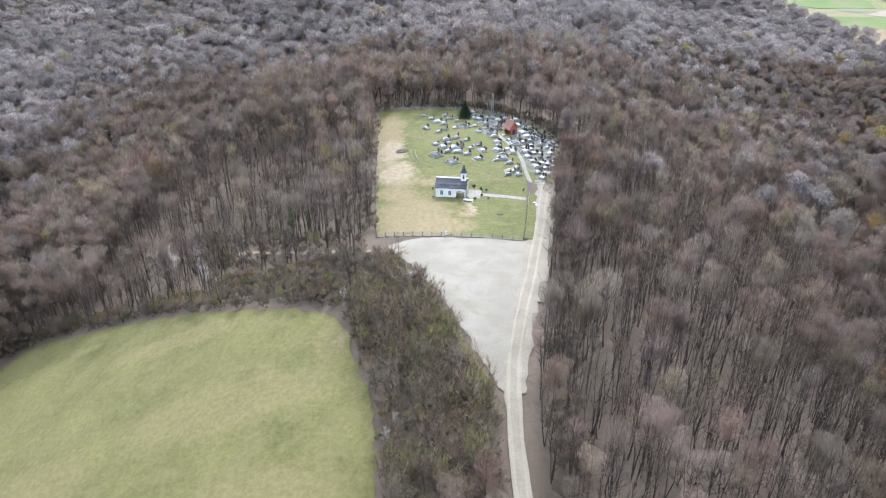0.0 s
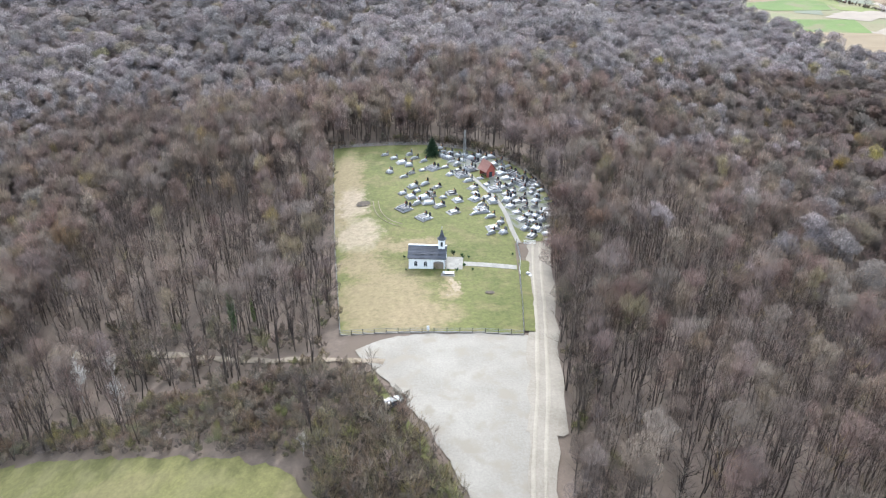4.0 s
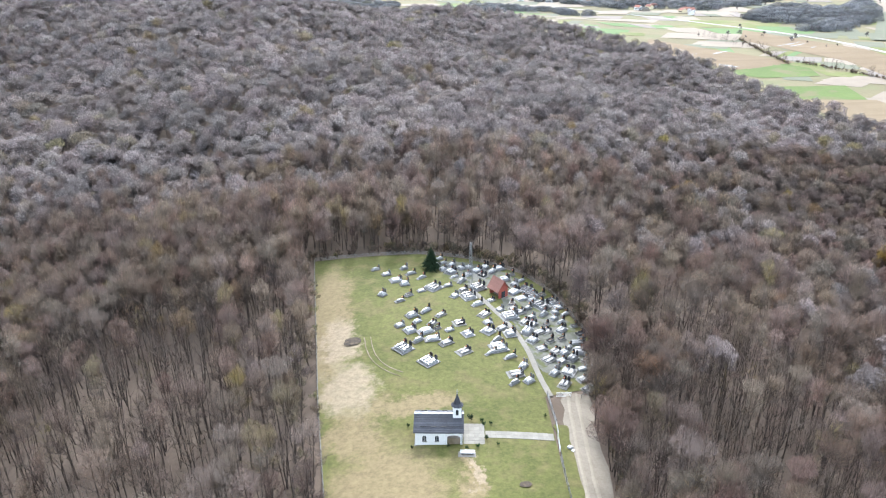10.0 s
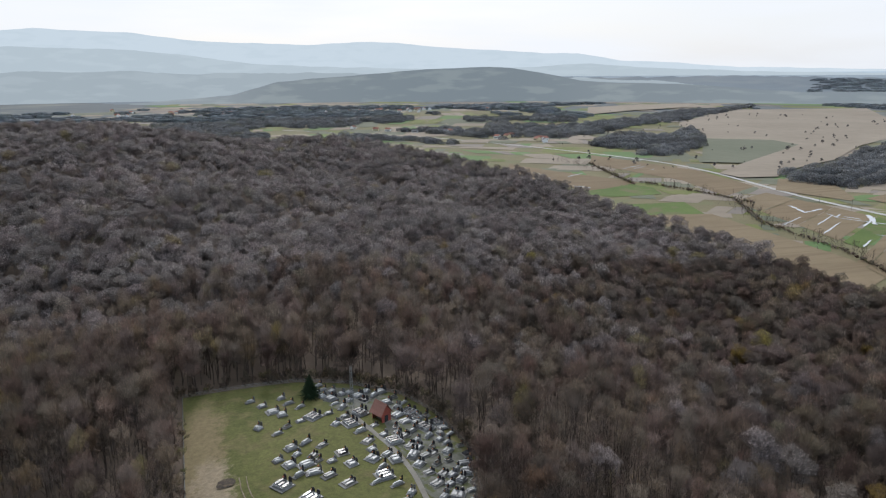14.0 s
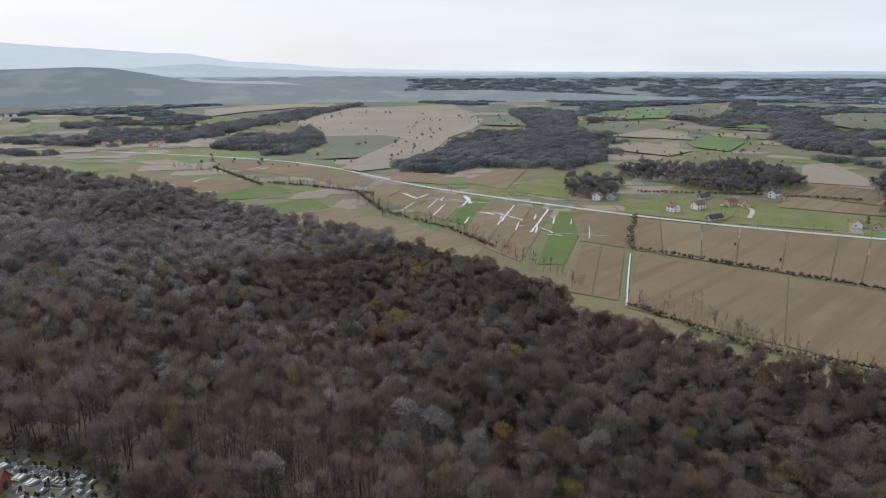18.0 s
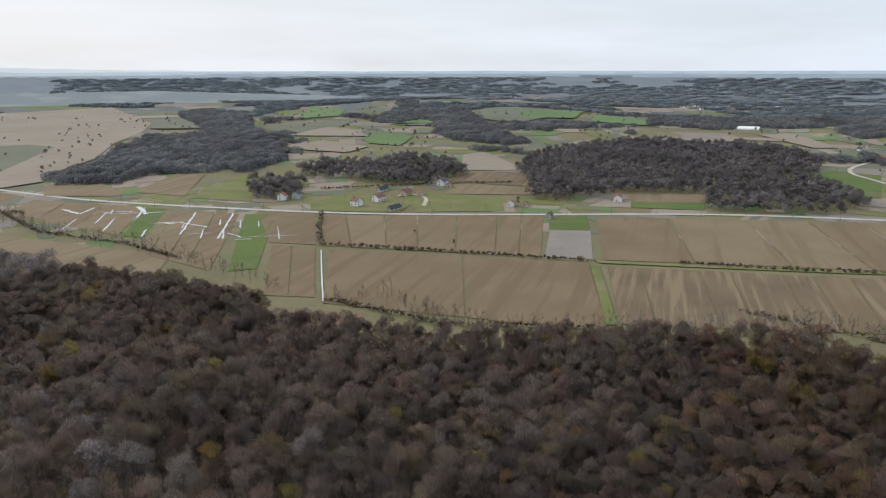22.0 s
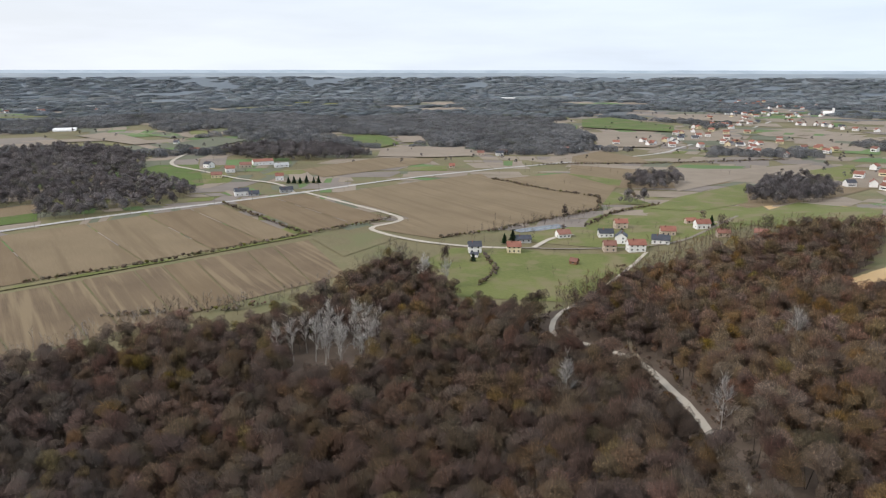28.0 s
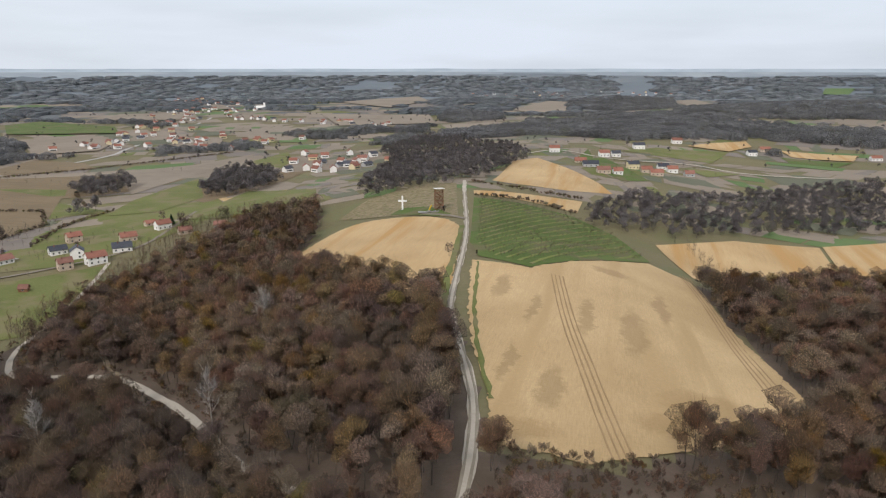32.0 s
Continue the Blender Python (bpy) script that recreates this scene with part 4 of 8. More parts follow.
ribbon("grass_verge", [(19, -90), (31, -132), (40, -172), (50, -236)], 1.5, PASTURE, 0.42, "green verge between the ridge road and the field", "verge", wobble=0.6)
ribbon("grass_verge", [(49, -158), (57, -194), (66, -258), (76, -322)], 3.0, PASTURE, 0.42, "green verge below the ridge road", "verge", wobble=0.6)
ribbon("grass_track", [(464, 122), (480, 0), (503, -130)], 6.0, PASTURE, 0.7, "green field track between the brown fields", "track", step=20)
ribbon("grass_track", [(455, 124), (390, 112), (342, 104)], 6.0, PASTURE, 0.7, "green field track between the brown fields", "track", step=20)
ribbon("ditch", [(436, 317), (380, 288), (331, 262)], 1.0, WATER, 0.7, "straight ditch of bright standing water", "water", step=20)
ribbon("farm_track", [(113, -362), (95, -356), (78, -343)], 3.5, ROAD, 0.55, "pale drive to the timber tower", step=6)
ribbon("farm_track", [(614, 300), (655, 310), (668, 335), (650, 340)], 4.0, LANE, 0.8, "pale farm drive off the valley road", step=10)
ribbon("farm_track", [(683, -190), (745, -200), (800, -165), (870, -150), (950, -120), (1050, -180)], 5.0, LANE, 0.9, "pale lane climbing to the farms", step=15)
ribbon("wood_path", [(217, -170), (200, -158), (190, -148), (173, -134)], 2.2, BARE, 0.5, "bare earth path on the wooded slope", step=6)
ribbon("village_lane", [(370, -248), (386, -280), (383, -300)], 4.0, LANE, 0.75, "pale lane between the hamlet houses", step=8)
ribbon("village_lane", [(89, -770), (60, -826), (-8, -751), (-103, -830), (-156, -785), (-260, -800)], 5.0, LANE, 0.9, "pale lane through the ridge houses", step=15)
rp = random.Random(21)
for cx0, cy0, n in ((478, 400, 8), (490, 560, 5), (470, 455, 5), (375, 860, 4), (495, 880, 4), (545, 1010, 3)):
    for _ in range(n):
        x, y = cx0 + rp.uniform(-30, 30), cy0 + rp.uniform(-38, 38)
        w, l = rp.uniform(0.5, 1.3), rp.uniform(6, 30)
        ux, uy = (0.85, 0.53) if rp.random() < 0.72 else (-0.45, 0.89)
        shape = [(-l, -w * 0.4), (-l * 0.4, -w), (l * 0.3, -w * 0.5), (l, -w * 0.2), (l * 0.5, w * 0.8), (-l * 0.2, w * 0.5), (-l * 0.7, w * 0.9)]
        drape("puddle", [(x + ux * a - uy * b, y + uy * a + ux * b) for a, b in shape], WATER, 0.55, 60, "bright standing water in a furrow", "water", group="puddles")

for a, b, wide in (
    ((500, 618), (488, 588), 3),
    ((486, 586), (515, 595), 2.2),
    ((502, 575), (497, 558), 1.4),
    ((432, 551), (468, 571), 1.2),
    ((506, 561), (510, 547), 1.6),
    ((531, 558), (504, 527), 3.4),
    ((478, 493), (478, 476), 2.2),
    ((447, 447), (524, 489), 1.6),
    ((483, 473), (476, 442), 1.8),
    ((444, 410), (531, 454), 1.6),
    ((462, 413), (453, 395), 1.6),
    ((359, 788), (372, 772), 3.0)):
    tagged(ribbon("puddle", [a, ((a[0] + b[0]) / 2 + 0.8, (a[1] + b[1]) / 2), b], wide, WATER, 0.6, "bright standing water in a wet furrow", "water", step=3, wobble=wide * 0.3), group="puddles")

# patchwork of far fields
rf = random.Random(5)
far_mats = [FAR_TAN, FAR_BROWN, FAR_GREEN, FAR_OLIVE, FAR_OLIVE, FAR_TAN, PASTURE]
fv, ff, fi = [], [], []
for ring in range(60):
    r0 = 560 * (1.032 ** ring)
    for sector in range(60):
        a0 = sector * 6 + rf.uniform(-2, 2)
        wide, deep = rf.uniform(2.2, 6.2), r0 * rf.uniform(0.020, 0.060)
        if rf.random() < (0.05 if a0 > 115 else 0.14) or r0 > 2900:
            continue
        n = rf.choice((1, 1, 2, 3, 4))
        skew = rf.uniform(-0.35, 0.35)
        for i in range(n):
            mi = rf.randrange(len(far_mats)) if a0 < 112 or rf.random() < 0.5 else rf.choice((0, 0, 5, 1))
            k = 4
            for j in range(k):
                ring_v = []
                for s, q in ((i / n, j / k), ((i + 0.94) / n, j / k), ((i + 0.94) / n, (j + 1) / k), (i / n, (j + 1) / k)):
                    a = radians(a0 + wide * (s + skew * q))
                    rr0 = r0 + deep * q * (1 + 0.3 * s)
                    ring_v.append((-7 + math.sin(a) * rr0, 84 + math.cos(a) * rr0))
                mx, my = sum(p[0] for p in ring_v) / 4, sum(p[1] for p in ring_v) / 4
                if -620 < mx < 390 and -420 < my < 1010 or mx < -400 and my > 0:
                    continue
                ff.append([len(fv) + q for q in range(4)])
                fv += [(px, py, z_at(px, py) + (0.22 if r0 < 1250 else 0.72) + 0.005 * (ring % 12)) for px, py in reversed(ring_v)]
                fi.append(mi)
far_fields = new("far_fields", mesh_from("far_fields", fv, ff, far_mats, fi))
tagged(far_fields, "patchwork of distant tan, brown and green fields", "fields", "", "stuff")


# ---- trees ----
def spike(p, q, width, side):
    """One thin blade from p to q."""
    d = q - p
    w = np.cross(d, side)
    w = w / (np.linalg.norm(w) + 1e-9) * width / 2
    return [p - w, p + w, q]


def rod(p, q, r0, r1, sides=4):
    d = (q - p) / (np.linalg.norm(q - p) + 1e-9)
    a = np.cross(d, (0.3, 0.9, 0.2))
    a /= np.linalg.norm(a)
    b = np.cross(d, a)
    verts = []
    for c, rad in ((p, r0), (q, r1)):
        verts += [c + rad * (a * math.cos(t) + b * math.sin(t)) for t in [2 * math.pi * i / sides for i in range(sides)]]
    faces = []
    for i in range(sides):
        j = (i + 1) % sides
        faces += [(i, j, sides + j), (i, sides + j, sides + i)]
    return verts, faces


def branching_tree(seed, tall, spread, limbs=6, branches=18, twigs=70, twig_len=2.2, twig_w=0.06, crown_from=0.45, stems=1, veil=0.0, sides=3, limb_w=0.16, dome=0.5):
    """Arrays of a bare tree whose limbs fan upwards: wood, twigs, a veil of the finest twigs round every limb, and the grain of the veil."""
    rng = np.random.default_rng(seed)
    wv, wf, tv, sv, sf, sn = [], [], [], [], [], []

    def stick(p, q, width):
        wf.append((len(wv), len(wv) + 1, len(wv) + 2))
        wv.extend(spike(p, q, width, rng.normal(0, 1, 3)))

    arms = []
    for k in range(stems):
        a = 2 * math.pi * k / stems + rng.uniform(-0.6, 0.6)
        lean = np.array([math.cos(a), math.sin(a), 0]) * spread * (rng.uniform(0.25, 0.5) if stems > 1 else rng.uniform(0.0, 0.25))
        foot, top = np.array([0, 0, -0.6]), np.array([0, 0, tall * rng.uniform(0.82, 0.95)]) + lean
        knee = np.array([0, 0, tall * crown_from * rng.uniform(0.55, 0.9)]) + lean * 0.3 + rng.normal(0, 0.02, 3) * tall * (1, 1, 0)
        r0 = tall * 0.0105 / math.sqrt(stems)
        for p, q, ra, rb in ((foot, knee, r0, r0 * 0.8), (knee, top, r0 * 0.8, r0 * 0.15)):
            v, f = rod(p, q, ra, rb, sides)
            wf.extend([tuple(i + len(wv) for i in t) for t in f])
            wv.extend(v)
        arms.append((knee + (top - knee) * 0.45, top + np.array([0, 0, tall * 0.05])))
        for i in range(limbs):
            s = (i + rng.random()) / limbs
            p = knee + (top - knee) * s * 0.82
            b = 2.4 * i + rng.uniform(-0.6, 0.6) + k
            reach = spread * rng.uniform(0.55, 1.05) * (1.0 - dome * s) / (1 + 0.25 * (stems - 1))
            q = p + np.array([math.cos(b) * reach, math.sin(b) * reach, 0])
            q[2] = min(p[2] + reach * rng.uniform(0.75, 1.7), tall * (1.02 - 0.16 * (reach / spread) ** 2))
            stick(p, q, limb_w * (1 - 0.5 * s))
            arms.append((p, q))
    arms_p, arms_q = np.array([p for p, _ in arms]), np.array([q for _, q in arms])
    subs = []
    for i in range(branches):
        j = rng.integers(len(arms))
        d = arms_q[j] - arms_p[j]
        size = np.linalg.norm(d)
        p = arms_p[j] + d * rng.uniform(0.15, 0.85)
        e = d / size + rng.normal(0, 0.42, 3) + np.array([0, 0, 0.25])
        q = p + e / np.linalg.norm(e) * size * rng.uniform(0.35, 0.6)
        stick(p, q, limb_w * 0.45)
        subs.append((p, q))
    roots = subs + arms if subs else arms
    for i in range(twigs):
        p0, q0 = roots[rng.integers(len(roots))]
        d = q0 - p0
        p = p0 + d * rng.uniform(0.3, 1.0)
        e = d / (np.linalg.norm(d) + 1e-6) + rng.normal(0, 0.45, 3) + np.array([0, 0, 0.3])
        tv.extend(spike(p, p + e / np.linalg.norm(e) * twig_len * rng.uniform(0.5, 1.3), twig_w * rng.uniform(0.6, 1.3), rng.normal(0, 1, 3)))
    for p, q in (arms if veil else ()):
        # the finest twigs of one limb, seen as a soft plume
        d = q - p
        size = np.linalg.norm(d)
        d = d / size
        x = np.cross(d, (0.2, 0.5, 0.8))
        x /= np.linalg.norm(x)
        y = np.cross(d, x)
        rad, n0, shift = veil * max(0.42 * size, 0.3 * spread), len(sv), rng.uniform(0, 40)
        sv.append(p + d * size * 0.15)
        sn.append((shift, 0, 0))
        for i in range(6):
            b = math.pi * i / 3
            sv.append(p + d * size * rng.uniform(0.6, 0.95) + (x * math.cos(b) + y * math.sin(b)) * rad * rng.uniform(0.7, 1.25))
            sn.append((shift + 2.2 * math.cos(b), 2.2 * math.sin(b), 1.0))
        sv.append(q + d * (0.12 * size + 0.4))
        sn.append((shift, 0, 1.7))
        for i in range(6):
            j = (i + 1) % 6
            sf += [(n0, n0 + 1 + j, n0 + 1 + i), (n0 + 7, n0 + 1 + i, n0 + 1 + j)]
    tv = np.array(tv)
    fan = np.concatenate([np.zeros((len(wv) + len(tv), 3)), np.array(sn).reshape(-1, 3)])
    return np.array(wv).reshape(-1, 3), np.array(wf, np.int32).reshape(-1, 3), tv, np.arange(len(tv), dtype=np.int32).reshape(-1, 3), np.array(sv).reshape(-1, 3), np.array(sf, np.int32).reshape(-1, 3), fan


def fan_of(v, tall):
    """Where each vertex lies round its trunk and up it: the grain of the branches."""
    rho = np.hypot(v[:, 0], v[:, 1])
    k = 4.0 * np.clip(rho / 1.2, 0, 1) / np.maximum(rho, 1e-3)
    return np.stack([v[:, 0] * k, v[:, 1] * k, v[:, 2] / tall * 3.0], -1)


def crown_normals(v, n_wood):
    """Twigs shade as one soft dome round the middle of their crown; the wood keeps its own shading."""
    top = v[:, 2].max()
    d = (v - np.array([0, 0, 0.42 * top])) / np.array([1, 1, 1.25])
    d[:, 2] = np.maximum(d[:, 2], -0.15 * top) + 0.22 * top
    d /= np.linalg.norm(d, axis=1)[:, None] + 1e-9
    d[:n_wood] = 0
    return d


def outward(f, v, normals):
    """The faces, each wound to face the way its crown does."""
    ng = np.cross(v[f[:, 1]] - v[f[:, 0]], v[f[:, 2]] - v[f[:, 0]])
    back = (ng * normals[f].sum(1)).sum(1) < 0
    return np.where(back[:, None], f[:, ::-1], f)


def give_normals(me, normals):
    me.attributes.new("custom_normal", "FLOAT_VECTOR", "POINT").data.foreach_set("vector", np.ascontiguousarray(normals, np.float32).ravel())
    return me


def give_fan(me, fan):
    me.attributes.new("fan", "FLOAT_VECTOR", "POINT").data.foreach_set("vector", np.ascontiguousarray(fan, np.float32).ravel())
    return me


def forest(name, xs, ys, kinds, mats, label, seed, size=(0.8, 1.2), category="trees", sink=0.0):
    """Many trees joined in one mesh; kinds are arrays from branching_tree or make_canopy."""
    rng = np.random.default_rng(seed)
    zs = height(xs, ys)
    pick = rng.integers(0, len(kinds), len(xs))
    turn, scale = rng.uniform(0, 2 * math.pi, len(xs)), rng.uniform(*size, len(xs))
    tones = rng.random(len(xs))
    all_v, all_f, all_i, all_t, all_n, all_d, base = [], [], [], [], [], [], 0
    for k, (wv, wf, tv, tf, sv, sf, *grain) in enumerate(kinds):
        chosen = np.nonzero(pick == k)[0]
        if not len(chosen):
            continue
        v = np.concatenate([wv, tv, sv])
        f = np.concatenate([wf, tf + len(wv), sf + len(wv) + len(tv)])
        facing = crown_normals(v, len(wv))
        f = outward(f, v, facing)
        mi = np.concatenate([np.zeros(len(wf)), np.ones(len(tf)), np.full(len(sf), 2)])
        c, s, sc = np.cos(turn[chosen])[:, None], np.sin(turn[chosen])[:, None], scale[chosen][:, None]
        wide = sc * rng.uniform(0.85, 1.15, len(chosen))[:, None]
        x = (v[:, 0] * c - v[:, 1] * s) * wide + xs[chosen][:, None]
        y = (v[:, 0] * s + v[:, 1] * c) * wide + ys[chosen][:, None]
        z = v[:, 2] * sc + zs[chosen][:, None] - sink
        all_v.append(np.stack([x, y, z], -1).reshape(-1, 3))
        all_f.append((f[None] + (base + np.arange(len(chosen)) * len(v))[:, None, None]).reshape(-1, 3))
        all_i.append(np.tile(mi, len(chosen)))
        all_t.append(np.repeat(tones[chosen], len(f)))
        all_n.append(((grain[0] if grain else fan_of(v, v[:, 2].max()))[None] + tones[chosen][:, None, None] * 90).reshape(-1, 3))
        all_d.append(np.stack([facing[:, 0] * c - facing[:, 1] * s, facing[:, 0] * s + facing[:, 1] * c, np.repeat(facing[None, :, 2], len(chosen), 0)], -1).reshape(-1, 3))
        base += len(chosen) * len(v)
    me = mesh_from(name, np.concatenate(all_v), np.concatenate(all_f), mats, np.concatenate(all_i), True)
    me.attributes.new("tone", "FLOAT", "FACE").data.foreach_set("value", np.concatenate(all_t).astype(np.float32))
    ob = new(name, give_normals(give_fan(me, np.concatenate(all_n)), np.concatenate(all_d)))
    return tagged(ob, label, category, "", "stuff")


def scatter(seed, box, gap):
    """A jittered grid of points over the box."""
    rng = np.random.default_rng(seed)
    x, y = np.meshgrid(np.arange(box[0], box[2], gap), np.arange(box[1], box[3], gap))
    x = x + np.where(np.arange(x.shape[0]) % 2, gap / 2, 0)[:, None]
    x, y = x.ravel() + rng.uniform(-0.55, 0.55, x.size) * gap, y.ravel() + rng.uniform(-0.55, 0.55, x.size) * gap
    return x, y


def wooded(x, y, margin=0.0):
    """Where the wood stands: inside its edge, clear of the yard, the meadow, the roads and the fields."""
    ok = inside(x, y, FOREST_EDGE)
    for open_ground in (CLEARING, PARKING, MEADOW_LINE, GOLDEN, BIG_FIELD):
        ok &= ~inside(x, y, open_ground) & (off_line(x, y, open_ground + open_ground[:1]) > 1.5 + margin)
    ok &= (off_line(x, y, ROAD_NEAR) > 4.5) & (off_line(x, y, WOOD_ROAD) > 4.6) & (off_line(x, y, ROAD_BANK) > 7.0) & ~inside(x, y, PLOT) & (off_line(x, y, TRACK_WEST) > 2.5)
    ok &= ~((np.hypot(x + 8, y - 82) < 152) & (np.hypot(x + 8, y - 82) > 112) & (y < 30) & (x > -60) & (x < 11))
    ok &= ~inside(x, y, SCRUB) & ~inside(x, y, YARD_FRONT) & (np.hypot(x - 262, y + 38) > 22) & (off_line(x, y, OPEN_BANK) > 9.0) & (np.hypot(x - 246, y + 22) > 14)
    return ok


ROAD_BANK = [(x - 4.0, y + 5.0) for x, y in WOOD_ROAD[4:]]
OPEN_BANK = [(x - 12.0, y + 13.0) for x, y in WOOD_ROAD[5:13]]
PLOT = [(314, 290), (326, 231), (286, 218), (276, 264)]
YARD_FRONT = [(-19, 146), (24, 148), (26, 162), (-20, 162)]
SCRUB = [(-60, 152), (-40, 146), (-14, 146), (-10, 138), (-16, 128), (-24, 124), (-50, 134)]
THICKET = [(-16, 128), (-11, 137), (-6, 134), (-1, 122), (4, 110), (9, 96), (9, 70), (-9, 70), (-10, 86), (-12, 96), (-17, 109), (-21, 122)]
fx, fy = scatter(7, (-330, -420, 400, 430), 5.1)
ok = wooded(fx, fy) & ~inside(fx, fy, THICKET)
fx, fy = fx[ok], fy[ok]
from_yard = off_line(fx, fy, CLEARING + CLEARING[:1])
close = (fx > -62) & (fx < 66) & (fy > 84) & (fy < 305) & (from_yard < 30)
order = np.argsort(np.where(close, from_yard, 1e6))[:300]
single = np.zeros(len(fx), bool)
single[order] = True
single &= close
slim = [branching_tree(10 + i, 16.0, 3.3, 6 if i % 2 else 3, 20, 74, 2.4, 0.062, 0.46, stems=1 + (i + 1) % 2, veil=0.9, sides=3) for i in range(6)]
open_slim = [branching_tree(20 + i, 15.5, 3.2, (8, 5, 4)[i % 3], 30, 110, 2.1, 0.055, 0.38, stems=1 + i % 3, sides=4) for i in range(6)]
round_ = [branching_tree(30 + i, 13.8, 4.3, 6 if i % 2 else 4, 12, 56, 2.4, 0.09, 0.36, stems=1 + (i + 1) % 2, veil=1.1) for i in range(7)]
plain = [branching_tree(40 + i, 13.8, 4.4, 5, 4, 26, 2.7, 0.12, 0.34, veil=1.2) for i in range(7)]
rest = ~single
to_path = off_line(fx, fy, [(0, 40), (-7, 84), (10, 230)])
mixing = np.random.default_rng(4).random(len(fx))
stems = rest & (fx > 8) & (fy > 40) & (mixing < np.where((fx < 75) & (fy < 200), 0.97, np.clip(1.1 - (fx - 60) / 90, 0.35, 0.9))) & (to_path < 150)
west = rest & (fx < 8) & (fy > 60) & (mixing < (fx + 200) / 90) & (mixing < (400 - fy) / 110)
west = west | stems
detailed = rest & ~west & (to_path < 105 + 90 * np.random.default_rng(23).random(len(fx)))
far_off = rest & ~west & ~detailed
wx0, wy0 = scatter(13, (-150, 62, 8, 330), 4.6)
ex0, ey0 = scatter(24, (12, 30, 115, 225), 3.7)
wx0, wy0 = np.concatenate([wx0, ex0]), np.concatenate([wy0, ey0])
ok = wooded(wx0, wy0) & ~inside(wx0, wy0, THICKET) & (off_line(wx0, wy0, CLEARING + CLEARING[:1]) > 2)
slx, sly = np.concatenate([fx[west], wx0[ok]]), np.concatenate([fy[west], wy0[ok]])
bare = (np.random.default_rng(9).random(len(slx)) < np.where((slx < 0) & (slx > -95) & (sly < 250), 0.9, np.where((slx > 8) & (sly < 225), 0.9, 0.12)))
forest("slender_woodland", slx[~bare], sly[~bare], slim, [BARK_DARK, TWIGS_GREY, CROWN], "dense bare grey-brown slender broadleaved trees", 1, (0.72, 1.15))
bare &= np.random.default_rng(10).random(len(slx)) < np.where(slx < 8, 0.85, 1.0)
forest("open_slender_woodland", slx[bare], sly[bare], open_slim, [BARK_DARK, TWIGS_GREY, CROWN], "slender dark-stemmed bare trees over brown leaf litter", 18, (0.66, 1.12))
south = fy < 62
# the eastern part takes the darkened copy of the russet
east_shade = south & (fx > 30) & (fy > -0.85 * fx - 20 + 30 * np.random.default_rng(29).random(len(fx)))
russet = south & ~east_shade
forest("russet_woodland", fx[detailed & russet], fy[detailed & russet], round_, [BARK, TWIGS_WARM, CROWN_WARM], "dense bare russet-brown broadleaved trees south of the meadow", 16, (0.55, 1.2))
forest("russet_slope_woodland", fx[far_off & russet], fy[far_off & russet], plain, [BARK, TWIGS_WARM, CROWN_WARM], "dense bare russet-brown woodland on the southern slope", 17, (0.55, 1.2))
forest("umber_woodland", fx[detailed & east_shade], fy[detailed & east_shade], round_, [BARK_DARK, TWIGS_SHADED, CROWN_SHADED], "dense bare brown trees darkened for the shade of the eastern slope", 26, (0.55, 1.2))
forest("umber_slope_woodland", fx[far_off & east_shade], fy[far_off & east_shade], plain, [BARK_DARK, TWIGS_SHADED, CROWN_SHADED], "dense bare brown woodland down the eastern slope, shade in its colour", 27, (0.55, 1.2))
detailed, far_off = detailed & ~south, far_off & ~south
# trees in the haze-paled colour become more common northwards
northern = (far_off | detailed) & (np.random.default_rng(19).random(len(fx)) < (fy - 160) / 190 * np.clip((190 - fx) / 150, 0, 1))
far_off, detailed = far_off & ~northern, detailed & ~northern
forest("rounded_woodland", fx[detailed], fy[detailed], round_, [BARK, TWIGS, CROWN], "dense bare brownish broadleaved trees with rounded crowns", 2, (0.55, 1.2))
forest("northern_woodland", fx[northern], fy[northern], plain, [BARK, TWIGS_FAR, CROWN_FAR], "dense bare woodland on the northern ridge, its colour paled for haze", 19, (0.55, 1.2))
forest("outer_woodland", fx[far_off], fy[far_off], plain, [BARK, TWIGS_GREY, CROWN_DENSE], "dense bare brown woodland down to the valley fields", 6, (0.55, 1.2))
tx, ty = scatter(12, (-25, 66, 12, 142), 2.3)
ok = inside(tx, ty, THICKET) & (off_line(tx, ty, ROAD_NEAR) > 3.5) & (off_line(tx, ty, PARKING + PARKING[:1]) > 2.6) & (np.hypot(tx + 6.6, ty - 132.6) > 4.5)
thicket_spots = list(zip(tx[ok], ty[ok]))
fx2, fy2 = scatter(8, (-620, 430, 330, 1010), 8.6)
ok = wooded(fx2, fy2)
mid_kinds = [branching_tree(50 + i, 14.5, 5.6, 3, 0, 9, 3.0, 0.22, 0.34, veil=1.5) for i in range(7)]
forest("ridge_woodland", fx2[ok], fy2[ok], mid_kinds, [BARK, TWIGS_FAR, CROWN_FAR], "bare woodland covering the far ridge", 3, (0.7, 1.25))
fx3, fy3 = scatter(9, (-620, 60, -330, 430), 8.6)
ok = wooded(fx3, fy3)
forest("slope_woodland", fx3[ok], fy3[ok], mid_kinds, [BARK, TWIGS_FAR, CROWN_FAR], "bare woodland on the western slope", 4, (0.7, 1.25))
sx, sy = scatter(11, (-118, 70, 70, 305), 1.8)
near_edge = (off_line(sx, sy, CLEARING + CLEARING[:1]) < 5) & ~inside(sx, sy, CLEARING) & ~inside(sx, sy, PARKING) & (off_line(sx, sy, ROAD_NEAR) > 5) & (off_line(sx, sy, TRACK_WEST) > 3)
